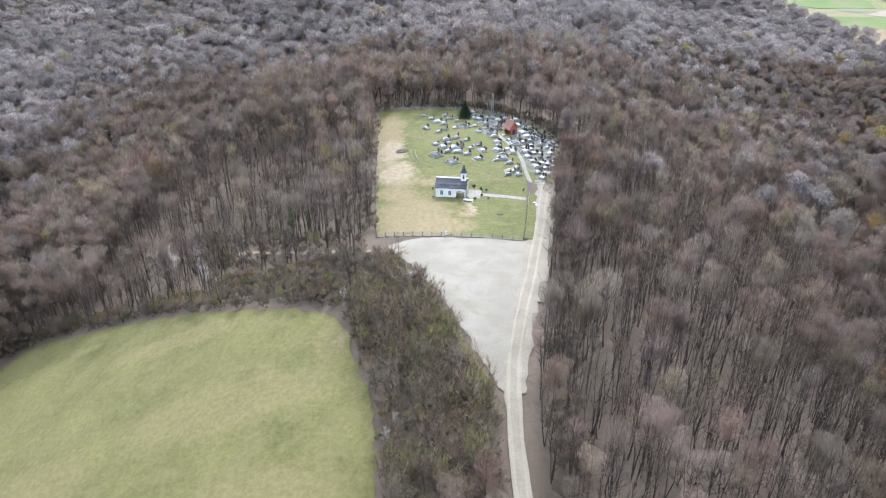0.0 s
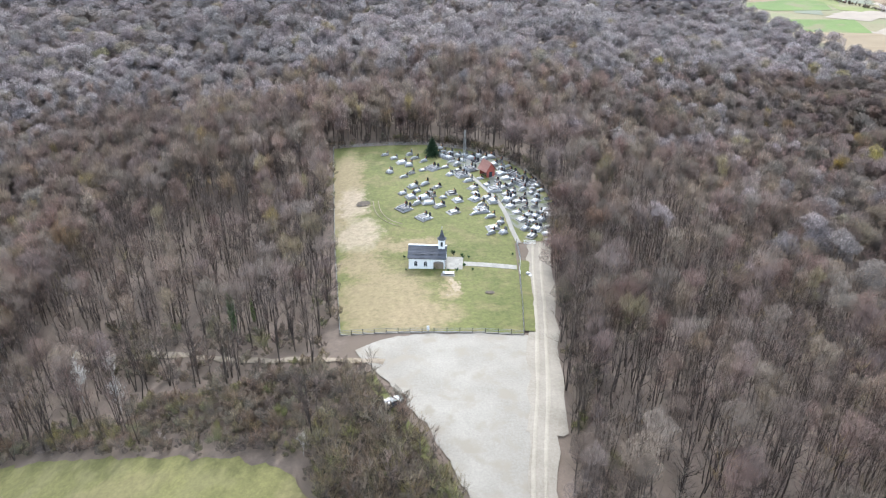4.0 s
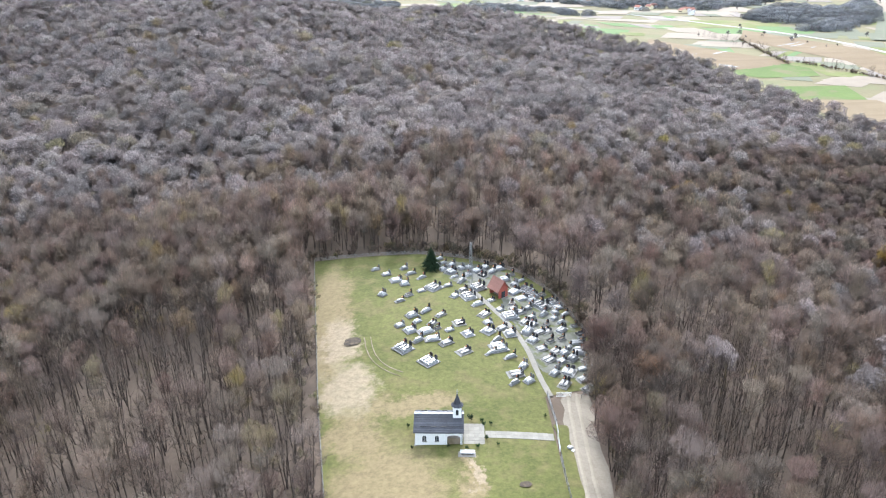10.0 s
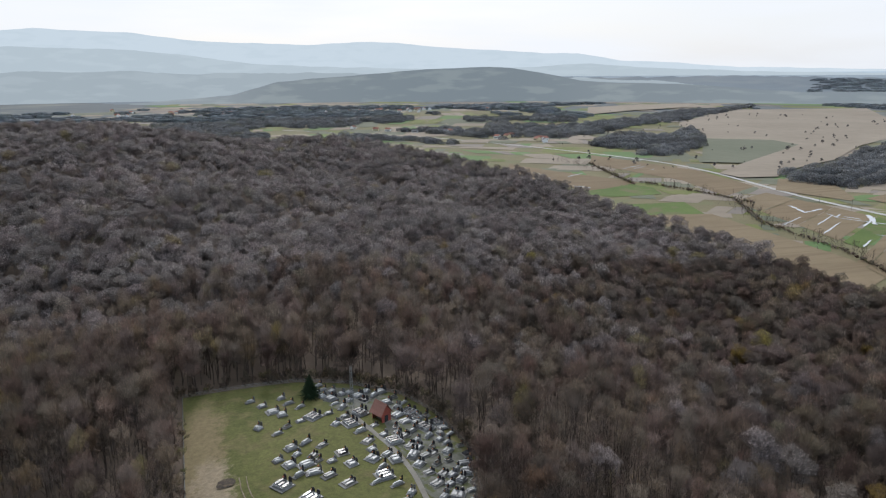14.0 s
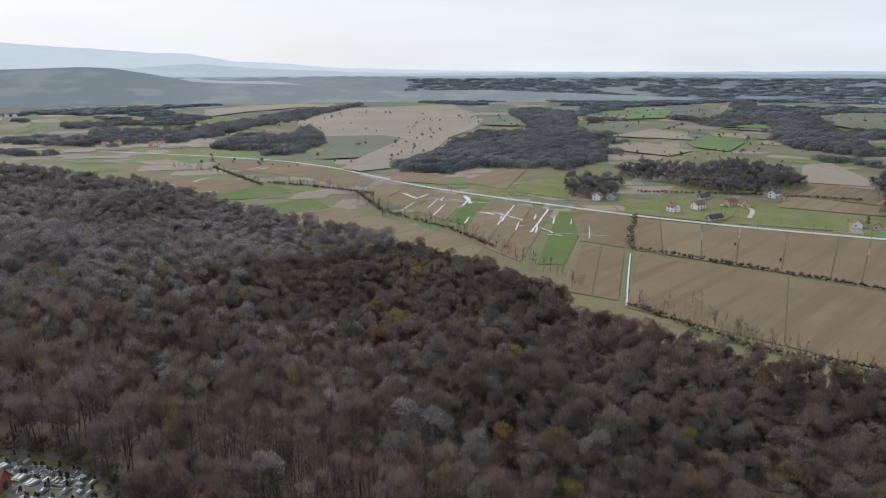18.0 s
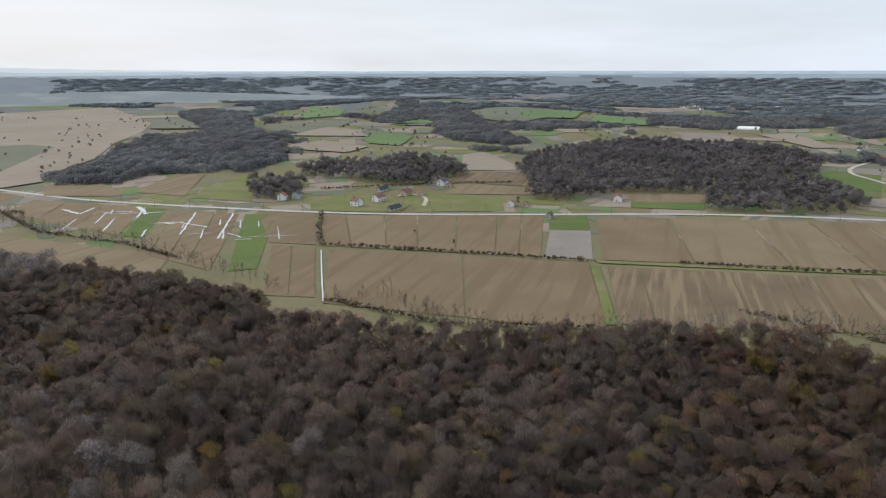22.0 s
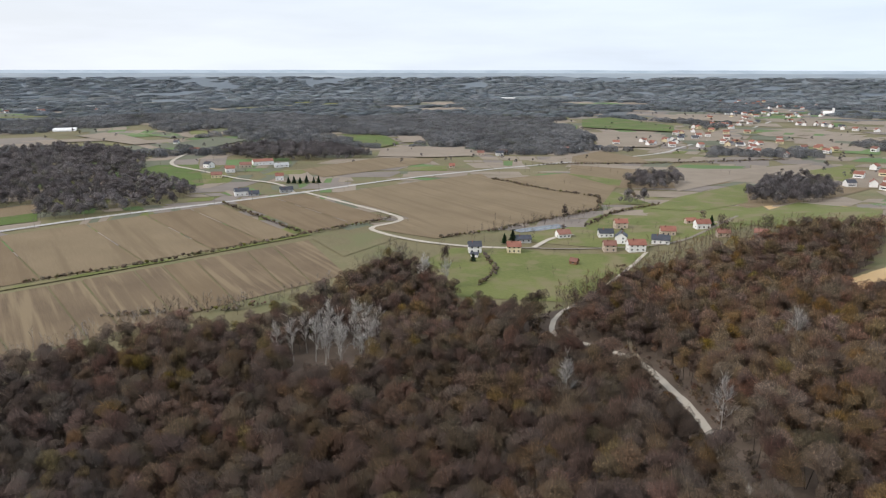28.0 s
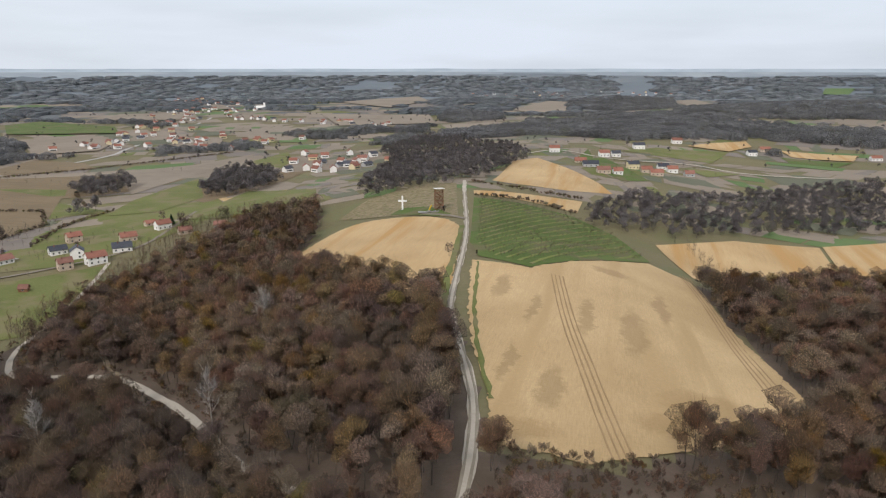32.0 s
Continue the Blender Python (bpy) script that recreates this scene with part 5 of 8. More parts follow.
beside_road = (off_line(sx, sy, ROAD_NEAR) > 5.6) & (off_line(sx, sy, ROAD_NEAR) < 11.5) & (sx > 14) & (sy < 205) & ~inside(sx, sy, CLEARING) & ~inside(sx, sy, PARKING)
thin = np.random.default_rng(6).random(len(sx))
low = (off_line(sx, sy, MEADOW_LINE[:6]) < 7.5) & ~inside(sx, sy, MEADOW_LINE) & (off_line(sx, sy, MEADOW_LINE) > 0.8) | (inside(sx, sy, SCRUB) & (off_line(sx, sy, TRACK_WEST) > 2.2)) | near_edge & (sy > 155) & (thin < np.where(sx < -12, 0.35, 0.75)) | beside_road & (thin < 0.6) | inside(sx, sy, THICKET) & (thin < 0.8) & (off_line(sx, sy, PARKING + PARKING[:1]) > 1.8)
low |= (sx < -10) & (sx > -75) & (off_line(sx, sy, TRACK_WEST) > 1.6) & (off_line(sx, sy, TRACK_WEST) < 9) & (thin < 0.45) & ~inside(sx, sy, CLEARING)
low &= ~inside(sx, sy, YARD_FRONT)
scrub_kinds = [branching_tree(70 + i, 3.0, 1.9, 3, 8, 60, 1.1, 0.06, 0.1, stems=2, limb_w=0.07, veil=0.7) for i in range(4)]
forest("scrub", sx[low], sy[low], scrub_kinds, [BARK, SHRUB, CROWN_SCRUB], "tangled brown and olive scrub at the wood edge", 5, (0.5, 1.25), "bushes")

vx, vy = scatter(14, (-55, -260, 300, -10), 3.0)
ok = (off_line(vx, vy, WOOD_ROAD) > 3.0) & ((off_line(vx, vy, WOOD_ROAD) < 5.2) | (off_line(vx, vy, ROAD_BANK) < 7.5) | (off_line(vx, vy, OPEN_BANK) < 9.5)) | (vx > -52) & (vx < 11) & (vy < -28) & (vy > -70) & ~inside(vx, vy, BIG_FIELD) & (off_line(vx, vy, ROAD_NEAR) > 4.5)
forest("roadside_scrub", vx[ok], vy[ok], scrub_kinds, [BARK, TWIGS_WARM, CROWN_WARM], "low brown scrub beside the wood road", 15, (0.4, 1.1), "bushes")

# trees that can be told apart round the churchyard
WOODS_GROUP = "trees round the churchyard"
def crown_mesh(arrays, mats, shift):
    """The crown of one tree: twigs and their veil in one mesh."""
    wv, wf, tv, tf, sv, sf, grain = arrays
    v = np.concatenate([tv, sv])
    facing = crown_normals(v, 0)
    faces = outward(np.concatenate([tf, sf + len(tv)]), v, facing)
    me = mesh_from("crown", v, faces, mats, np.arange(len(faces)) >= len(tf), True)
    return give_normals(give_fan(me, grain[len(wv):] + shift), facing)


def tree(name, models, x, y, scale, turn, label, group="", category="tree"):
    root = new(name)
    root.empty_display_size = 0.5
    for part_name, me in models:
        new(part_name, me).parent = root
    root.matrix_world = Matrix.Translation((x, y, z_at(x, y))) @ Matrix.Rotation(turn, 4, "Z") @ Matrix.Diagonal((scale, scale, scale, 1))
    return tagged(root, label, category, group)


tree_models = []
for i in range(6):
    arrays = branching_tree(90 + i, 16.0, 3.0, 7 - 2 * (i % 2), 46, 170, 1.9, 0.05, 0.42, stems=1 + i % 3, sides=5, veil=0.8 * (i % 2)) if i < 4 else branching_tree(90 + i, 14.2, 4.2, 6, 40, 190, 1.9, 0.06, 0.36, stems=2, sides=5, veil=1.0)
    tree_models.append((mesh_from("trunk", *arrays[:2], [BARK_DARK], smooth=True), crown_mesh(arrays, [TWIGS_GREY if i < 4 else TWIGS, CROWN], 9 * i)))

rt = random.Random(3)
for x, y in zip(fx[single], fy[single]):
    pool = tree_models[:4] if x < 8 or x > 12 and rt.random() < 0.4 else tree_models[2:]
    trunk, crown = rt.choice(pool)
    tree("bare_tree", (("trunk", trunk), ("crown", crown)), x, y, rt.uniform(0.78, 1.12), rt.uniform(0, 6.28),
         "tall bare broadleaved tree with a grey-brown twiggy crown", WOODS_GROUP)

young_models = []
for i in range(4):
    arrays = branching_tree(60 + i, 7.5, 2.4, 6, 40, 200, 1.5, 0.055, 0.2, stems=2 + i % 2, limb_w=0.1)
    young_models.append((("trunk", mesh_from("trunk", *arrays[:2], [BARK], smooth=True)), ("crown", crown_mesh(arrays, [SHRUB], 7 * i))))
for x, y in thicket_spots:
    tree("young_tree", rt.choice(young_models), x, y, rt.uniform(0.65, 1.3), rt.uniform(0, 6.28), "young bare tree in the thicket between meadow and gravel", "young trees of the thicket")

# woods and hedges of the valley
def make_canopy(seed, tall, spread):
    rng = np.random.default_rng(seed)
    ring, v, f = 6, [], []
    for k, (rad, z) in enumerate(((1.0, 0.0), (0.85, 0.7))):
        for i in range(ring):
            a = 2 * math.pi * (i + 0.5 * k) / ring
            s = rad * rng.uniform(0.8, 1.2)
            v.append((math.cos(a) * s * spread, math.sin(a) * s * spread, tall * z * rng.uniform(0.85, 1.15)))
    v.append((0, 0, tall * rng.uniform(0.95, 1.1)))
    for i in range(ring):
        j = (i + 1) % ring
        f += [(i, j, ring + j), (i, ring + j, ring + i)]
    f += [(ring + i, ring + (i + 1) % ring, 2 * ring) for i in range(ring)]
    v, none = np.array(v), np.zeros((0, 3), np.int32)
    return v[:0], none, v, np.array(f, np.int32), v[:0], none


clump = [branching_tree(110 + i, 12.5, 5.4, 3, 0, 7, 3.0, 0.3, 0.25, veil=1.6) for i in range(5)]
VALLEY_WOODS = []


def valley_wood(area, warm=False, gap=8.6):
    """A leafless wood among the valley fields, within the outline."""
    VALLEY_WOODS.append(area)
    k = len(VALLEY_WOODS)
    xs, ys = [p[0] for p in area], [p[1] for p in area]
    wx, wy = scatter(200 + k, (min(xs), min(ys), max(xs), max(ys)), gap)
    ok = inside(wx, wy, area) & (off_line(wx, wy, ROAD_NEAR) > 7) & (off_line(wx, wy, MAIN_ROAD) > 9)
    if ok.any():
        # woods past 1050 m take the bluer haze colour
        far = math.hypot(sum(xs) / len(xs), sum(ys) / len(ys)) > 1050
        forest("valley_wood", wx[ok], wy[ok], [make_canopy(180 + i, 10.0, 11) for i in range(5)] if far else clump, [TWIGS_HAZE_GREY] * 3 if far else [BARK, TWIGS_MID, CROWN_MID],
               "low leafless brown wood on the ridge slope" if warm else "dark leafless wood among the valley fields", 20 + k, (0.45, 0.85) if warm else (0.6, 1.2))


valley_wood([(645, 790), (615, 738), (629, 672), (693, 687), (728, 626), (734, 577), (801, 560), (875, 605), (1053, 735), (1255, 891), (1819, 1272), (1984, 1522), (1750, 1449), (1144, 917), (1072, 1008), (898, 916), (748, 812), (653, 781)], gap=14)
valley_wood([(579, 470), (614, 428), (691, 467), (673, 527)])
valley_wood([(713, 484), (723, 430), (703, 372), (718, 332), (783, 313), (807, 312), (882, 359), (896, 419), (825, 438), (806, 494), (762, 511)])
valley_wood([(1287, 510), (1193, 448), (1163, 391), (1125, 336), (1159, 304), (1169, 294), (1346, 409), (1635, 519), (1902, 653), (1720, 648)], gap=14)
valley_wood([(2172, 938), (1645, 672), (1471, 565), (1640, 615), (2060, 804), (3090, 1259)], gap=20)
valley_wood([(600, 1189), (595, 1128), (666, 1072), (758, 1172), (837, 1289), (731, 1255), (674, 1258)], gap=14)
valley_wood([(584, 1028), (627, 1002), (748, 1086), (863, 1242), (974, 1434), (837, 1289), (694, 1095), (610, 1041)], gap=14)
valley_wood([(648, 1315), (848, 1496), (1088, 1631), (1494, 1949), (1725, 2116), (1804, 2237), (1208, 1820), (930, 1626), (817, 1619)], gap=20)
valley_wood([(683, 207), (676, 182), (725, 137), (747, 120), (761, 42), (674, 44), (674, 1), (678, -69), (739, -104), (779, -107), (857, -71), (981, -107), (1105, -97), (1212, -26), (1180, 44), (1211, 129), (1119, 214), (1022, 259), (877, 266)])
valley_wood([(1020, -212), (924, -232), (897, -294), (901, -404), (918, -399), (1033, -394), (1063, -333), (1072, -272), (1015, -210)])
valley_wood([(1339, -224), (1407, -310), (1399, -390), (1258, -452), (1259, -497), (1548, -694), (1860, -655), (1596, -442), (1664, -338), (1499, -222)], gap=14)
valley_wood([(1230, -528), (1143, -648), (975, -552), (950, -669), (854, -737), (873, -825), (963, -911), (1175, -1040), (1446, -1096), (1705, -1016), (1639, -765), (1458, -560)], gap=14)
valley_wood([(538, -523), (483, -508), (496, -571), (536, -628), (544, -620), (560, -578)])
valley_wood([(393, -545), (356, -521), (331, -552), (346, -623), (388, -693), (446, -733), (451, -672), (411, -573)])
valley_wood([(475, -424), (434, -443), (447, -464), (456, -442), (470, -422)])
valley_wood([(188, -439), (157, -446), (120, -486), (107, -508), (96, -579), (84, -724), (83, -742), (134, -908), (235, -994), (278, -951), (286, -861), (215, -529)], True)
valley_wood([(312, -865), (270, -808), (273, -932), (222, -936), (228, -1096), (327, -1207), (327, -962)], True)
valley_wood([(4, -394), (-26, -399), (-70, -424), (-113, -460), (-223, -522), (-307, -786), (-226, -732), (-143, -645), (-67, -554), (-23, -525), (6, -436)], True)
valley_wood([(262, -1030), (136, -1122), (-22, -993), (-193, -1085), (-226, -1135), (-398, -1068), (-470, -1295), (-322, -1317), (-188, -1418), (-25, -1581), (141, -1460), (315, -1294)], gap=14)
valley_wood([(152, -2337), (-29, -1998), (-198, -2200), (-242, -3049), (-37, -3257), (164, -2836)], gap=20)
valley_wood([(400, -1586), (356, -1526), (252, -1624), (300, -1888), (496, -2065)], gap=14)
valley_wood([(-150, -1779), (-325, -1593), (-526, -1468), (-686, -1969), (-490, -2490), (-225, -2149)], gap=20)
valley_wood([(478, 1408), (529, 1361), (587, 1312), (703, 1381), (929, 1542), (1183, 1765), (1537, 2051), (1366, 2001), (1041, 1747), (794, 1602), (683, 1572), (585, 1666)], gap=20)
valley_wood([(590, 1170), (644, 1157), (756, 1250), (806, 1341), (712, 1312)], gap=14)
valley_wood([(0, 1975), (103, 1752), (175, 1682), (288, 1735), (315, 1886), (135, 2000), (31, 2042)], gap=20)
HEDGES = [
    [(452, 325), (461, 193), (464, 125)], [(557, 378), (500, 352), (449, 324)], [(664, -111), (583, -119), (507, -126)], [(477, 69), (483, -18), (504, -124), (518, -211)], [(385, 40), (370, 5), (357, -24), (358, -44)],
    [(335, 262), (317, 190), (335, 110)], [(470, 656), (420, 560), (410, 470), (385, 400)], [(445, 790), (470, 700), (475, 640)], [(430, 780), (450, 870), (470, 960)], [(446, -394), (440, -330), (430, -260), (435, -210)],
    [(494, -443), (446, -394)], [(651, -426), (560, -430), (494, -443)], [(600, -640), (528, -525), (470, -470)], [(400, -330), (425, -390), (430, -460)], [(104, -495), (60, -480), (12, -480)], [(90, -431), (50, -436), (14, -425)],
    [(372, -205), (340, -190), (318, -160)], [(720, -560), (640, -700), (560, -900)], [(770, 250), (700, 370), (660, 430)],
]
BELTS = [[(335, 262), (352, 234), (331, 200), (312, 164), (325, 138), (342, 104), (350, 60), (372, 10), (358, -44)], [(470, 656), (430, 570), (412, 470), (390, 410), (366, 352), (345, 300)], [(440, 790), (470, 720), (472, 650)], [(430, 780), (450, 870), (440, 1000)],
         [(369, -99), (389, -138), (400, -160), (357, -162)], [(385, -110), (400, -135), (427, -164)], [(440, -400), (430, -330), (430, -262)], [(-60, -310), (-78, -345), (-60, -400)], [(346, -78), (372, -120), (390, -150)]]
belt_kinds = [branching_tree(140 + i, 9.0, 2.8, 4, 6, 44, 1.8, 0.11, 0.22, stems=1 + i % 2) for i in range(4)]
rbelt = np.random.default_rng(41)
for line in BELTS:
    bx0, by0 = [], []
    for (ax, ay), (bx, by) in zip(line, line[1:]):
        k = max(2, int(math.hypot(bx - ax, by - ay) / 2.6))
        s = np.linspace(0, 1, k)
        bx0.append(ax + (bx - ax) * s + rbelt.normal(0, 3.0, k))
        by0.append(ay + (by - ay) * s + rbelt.normal(0, 3.0, k))
    forest("tree_belt", np.concatenate(bx0), np.concatenate(by0), belt_kinds, [BARK, TWIGS_GREY, CROWN], "belt of bare trees and bushes along a stream", 42, (0.4, 1.15))
for k, (area, gap) in enumerate((([(250, -160), (277, -184), (286, -234), (294, -285), (287, -305), (253, -257), (246, -196), (235, -156)], 3.6), ([(274, -288), (319, -332), (309, -400), (278, -439), (220, -442), (188, -373), (214, -334), (241, -300)], 5.0))):
    xs, ys = scatter(300 + k, (min(p[0] for p in area), min(p[1] for p in area), max(p[0] for p in area), max(p[1] for p in area)), gap)
    ok = inside(xs, ys, area) & (off_line(xs, ys, WOOD_ROAD) > 2.4) & (off_line(xs, ys, SIDE_ROAD) > 7)
    forest("sapling_wood", xs[ok], ys[ok], belt_kinds, [BARK, TWIGS_WARM, CROWN_WARM], "young bare brown trees on the slope by the hamlet", 48 + k, (0.55, 1.15))
for k, line in enumerate(([(338, 262), (330, 200), (318, 165)], [(340, 104), (348, 60), (368, 12)], [(462, 660), (425, 570), (408, 470)], [(372, -8), (352, -50), (372, -95)], [(366, -100), (392, -140), (420, -165)])):
    s = rbelt.random(70) * (len(line) - 1)
    i0 = s.astype(int)
    la = np.array(line, float)
    at = la[i0] + (la[i0 + 1] - la[i0]) * (s - i0)[:, None] + rbelt.normal(0, 6.5, (70, 2))
    forest("silvery_thicket", at[:, 0], at[:, 1], belt_kinds, [BARK_PALE if k == 1 else BARK, TWIGS_SILVER, CROWN], "thicket of silvery-grey bare bushes at the wood's foot", 44 + k, (0.35, 0.95), "bushes")
hedge_kinds = [branching_tree(130 + i, 3.0, 1.7, 3, 0, 10, 1.4, 0.12, 0.1, veil=1.2) for i in range(3)]
rh = np.random.default_rng(33)
for line in HEDGES:
    hx, hy = [], []
    for (ax, ay), (bx, by) in zip(line, line[1:]):
        k = max(2, int(math.hypot(bx - ax, by - ay) / 1.15))
        s = np.linspace(0, 1, k)
        hx.append(ax + (bx - ax) * s + rh.normal(0, 0.9, k))
        hy.append(ay + (by - ay) * s + rh.normal(0, 0.9, k))
    hx, hy = np.concatenate(hx), np.concatenate(hy)
    thin = rh.random(len(hx)) < 0.8
    forest("hedgerow", hx[thin], hy[thin], hedge_kinds, [BARK, SHRUB, SHRUB], "bare brown hedgerow along a field edge", 40, (0.4, 1.05), "hedge")

# distant woods: uneven low crowns merged into canopies
def noise_at(x, y):
    """Broad waves that gather single trees into loose lines."""
    return np.sin(x / 47 + 1.7 * np.sin(y / 83)) * np.sin(y / 39 + 1.3 * np.sin(x / 71)) + 0.35


rw = np.random.default_rng(17)


def rad_of(x, y):
    return np.hypot(x + 7, y - 84)


def far_wood(x, y):
    """How thickly woods lie over the far plain: broad waves of cover, frayed at the edges."""
    a = np.degrees(np.arctan2(x + 7, y - 84))
    share = np.interp(a, [-40, 10, 30, 70, 100, 112, 128, 142, 165, 200], [0.02, 0.05, 0.02, -0.06, -0.04, 0.16, 0.16, 0.0, 0.02, 0.16])
    share = share + np.clip((np.hypot(x, y) - 1500) / 4500, 0, 0.45)
    return np.array([noise.noise((p / 330, q / 330, 2.5)) + 0.6 * noise.noise((p / 120, q / 120, 7.5)) for p, q in zip(x, y)]) + share


# each ring further out has more haze in its twig colour
for r0, r1, gap, kinds, mats, label in ((1050, 1900, 17, [make_canopy(150 + i, 8.5, 11) for i in range(5)], [TWIGS_HAZE_GREY] * 3, "distant leafless woods across the plain, haze-grey in their colour"),
                                        (1900, 3000, 32, [make_canopy(160 + i, 8.0, 22) for i in range(5)], [TWIGS_HAZE_BLUE] * 3, "woods far out on the plain, tinted pale blue for haze"),
                                        (3000, 4300, 52, [make_canopy(170 + i, 8.0, 36) for i in range(5)], [TWIGS_HAZE] * 3, "woods towards the horizon, paled and blued for haze")):
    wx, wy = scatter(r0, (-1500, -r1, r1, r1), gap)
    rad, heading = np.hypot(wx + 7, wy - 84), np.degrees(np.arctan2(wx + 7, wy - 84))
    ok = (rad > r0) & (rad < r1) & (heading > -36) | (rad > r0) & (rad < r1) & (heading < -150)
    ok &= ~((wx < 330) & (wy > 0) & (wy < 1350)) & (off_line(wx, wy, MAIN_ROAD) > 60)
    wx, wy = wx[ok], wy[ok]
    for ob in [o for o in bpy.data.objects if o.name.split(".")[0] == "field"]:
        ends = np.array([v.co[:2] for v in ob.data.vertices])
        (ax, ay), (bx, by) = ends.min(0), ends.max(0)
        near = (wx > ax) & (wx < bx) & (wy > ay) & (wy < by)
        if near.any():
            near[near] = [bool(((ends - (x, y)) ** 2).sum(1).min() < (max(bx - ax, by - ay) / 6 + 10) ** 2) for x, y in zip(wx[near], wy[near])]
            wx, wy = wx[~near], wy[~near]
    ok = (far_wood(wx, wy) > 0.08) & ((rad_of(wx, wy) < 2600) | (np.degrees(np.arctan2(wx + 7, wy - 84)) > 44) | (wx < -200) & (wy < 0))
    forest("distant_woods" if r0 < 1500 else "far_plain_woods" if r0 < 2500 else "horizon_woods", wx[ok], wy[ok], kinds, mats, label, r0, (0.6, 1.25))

# garden trees round the hamlet and the farms
ga = []
for cx0, cy0, sx0, sy0, n in ((345, -320, 38, 52, 75), (388, -235, 14, 34, 26), (625, 345, 32, 45, 45), (860, -190, 50, 45, 45), (430, -300, 14, 45, 40), (505, -205, 22, 10, 12), (640, -560, 60, 90, 40), (70, -800, 90, 40, 40), (-40, -700, 60, 50, 40)):
    ga.append(np.stack([cx0 + rw.normal(0, sx0, n), cy0 + rw.normal(0, sy0, n)], -1))
ga = np.concatenate(ga)
ok = (off_line(ga[:, 0], ga[:, 1], SIDE_ROAD) > 7) & (off_line(ga[:, 0], ga[:, 1], MAIN_ROAD) > 9)
forest("garden_trees", ga[ok, 0], ga[ok, 1], belt_kinds, [BARK, TWIGS_GREY, CROWN], "bare garden trees and bushes among the houses", 64, (0.25, 0.85))

# single trees and bushes among the fields
fa, fr = rw.uniform(radians(25), radians(200), 1500), 950 + 1300 * rw.random(1500) ** 1.1
fx4, fy4 = -7 + np.sin(fa) * fr, 84 + np.cos(fa) * fr
ok = (off_line(fx4, fy4, MAIN_ROAD) > 14) & ~((fx4 < 690) & (fy4 > -230) & (fy4 < 700)) & (noise_at(fx4, fy4) > 0.0)
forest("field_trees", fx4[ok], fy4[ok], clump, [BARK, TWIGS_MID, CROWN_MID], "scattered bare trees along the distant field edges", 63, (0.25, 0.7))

# far hills and mountains, the haze put into a glowing colour
def skyline(name, rad, crest, low, tone, patch, label, rough):
    """A glowing backdrop of hazy hills: crest lists heading in degrees and height."""
    hv, hf = [], []
    a0, a1 = crest[0][0], crest[-1][0]
    steps = 260
    for i in range(steps + 1):
        deg = a0 + (a1 - a0) * i / steps
        h = float(np.interp(deg, [c[0] for c in crest], [c[1] for c in crest]))
        h += rough * (noise.noise((deg * 0.22, rad, 0)) + 0.5 * noise.noise((deg * 0.7, rad, 3)) + 0.2 * noise.noise((deg * 2.4, rad, 5)))
        a = radians(deg)
        for k in range(4):
            s = k / 3
            rr0 = rad + 160 * s
            hv.append((-7 + math.sin(a) * rr0, 84 + math.cos(a) * rr0, low + (h - low) * s))
        if i:
            b = 4 * i - 4
            hf += [(b + k, b + k + 4, b + k + 5, b + k + 1) for k in range(3)]
    m = material(name + "_glow", tone, tone, 0.01, 0.002, bump=0)
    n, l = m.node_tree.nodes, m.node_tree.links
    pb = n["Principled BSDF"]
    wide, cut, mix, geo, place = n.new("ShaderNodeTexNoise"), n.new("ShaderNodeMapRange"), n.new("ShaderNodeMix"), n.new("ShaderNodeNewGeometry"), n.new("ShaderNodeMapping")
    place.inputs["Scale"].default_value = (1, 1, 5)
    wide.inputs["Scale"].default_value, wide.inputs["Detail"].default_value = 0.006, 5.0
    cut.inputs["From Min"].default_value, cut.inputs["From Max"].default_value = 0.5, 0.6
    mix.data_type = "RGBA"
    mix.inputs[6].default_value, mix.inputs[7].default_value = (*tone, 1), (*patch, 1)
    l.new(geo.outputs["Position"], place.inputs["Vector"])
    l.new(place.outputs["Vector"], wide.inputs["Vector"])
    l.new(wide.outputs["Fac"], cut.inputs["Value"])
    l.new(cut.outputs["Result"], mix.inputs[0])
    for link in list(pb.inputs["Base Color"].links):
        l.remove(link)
    # nearly black base; the hazy brightness is all emission
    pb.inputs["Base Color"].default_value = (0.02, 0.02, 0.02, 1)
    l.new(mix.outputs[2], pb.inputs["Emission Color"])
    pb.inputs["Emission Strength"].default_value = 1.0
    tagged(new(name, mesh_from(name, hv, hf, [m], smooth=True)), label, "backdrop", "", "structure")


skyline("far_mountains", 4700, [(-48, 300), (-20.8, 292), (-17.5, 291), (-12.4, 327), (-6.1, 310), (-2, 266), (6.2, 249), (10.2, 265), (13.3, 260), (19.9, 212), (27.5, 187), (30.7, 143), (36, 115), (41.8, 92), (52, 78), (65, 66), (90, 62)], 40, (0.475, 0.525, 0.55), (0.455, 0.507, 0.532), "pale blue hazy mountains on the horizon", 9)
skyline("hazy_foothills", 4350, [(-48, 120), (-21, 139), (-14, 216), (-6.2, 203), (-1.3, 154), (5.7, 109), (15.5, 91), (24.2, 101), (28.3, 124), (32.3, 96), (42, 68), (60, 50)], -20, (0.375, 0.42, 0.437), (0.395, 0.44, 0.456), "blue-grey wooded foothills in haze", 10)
# two added sheets stand in for haze over plain and valley
skyline("horizon_haze", 4500, [(40, 66), (60, 74), (120, 77), (200, 77), (235, 74)], 30, (0.345, 0.41, 0.465), (0.29, 0.355, 0.41), "glowing sheet of pale blue haze over the distant plain", 3)
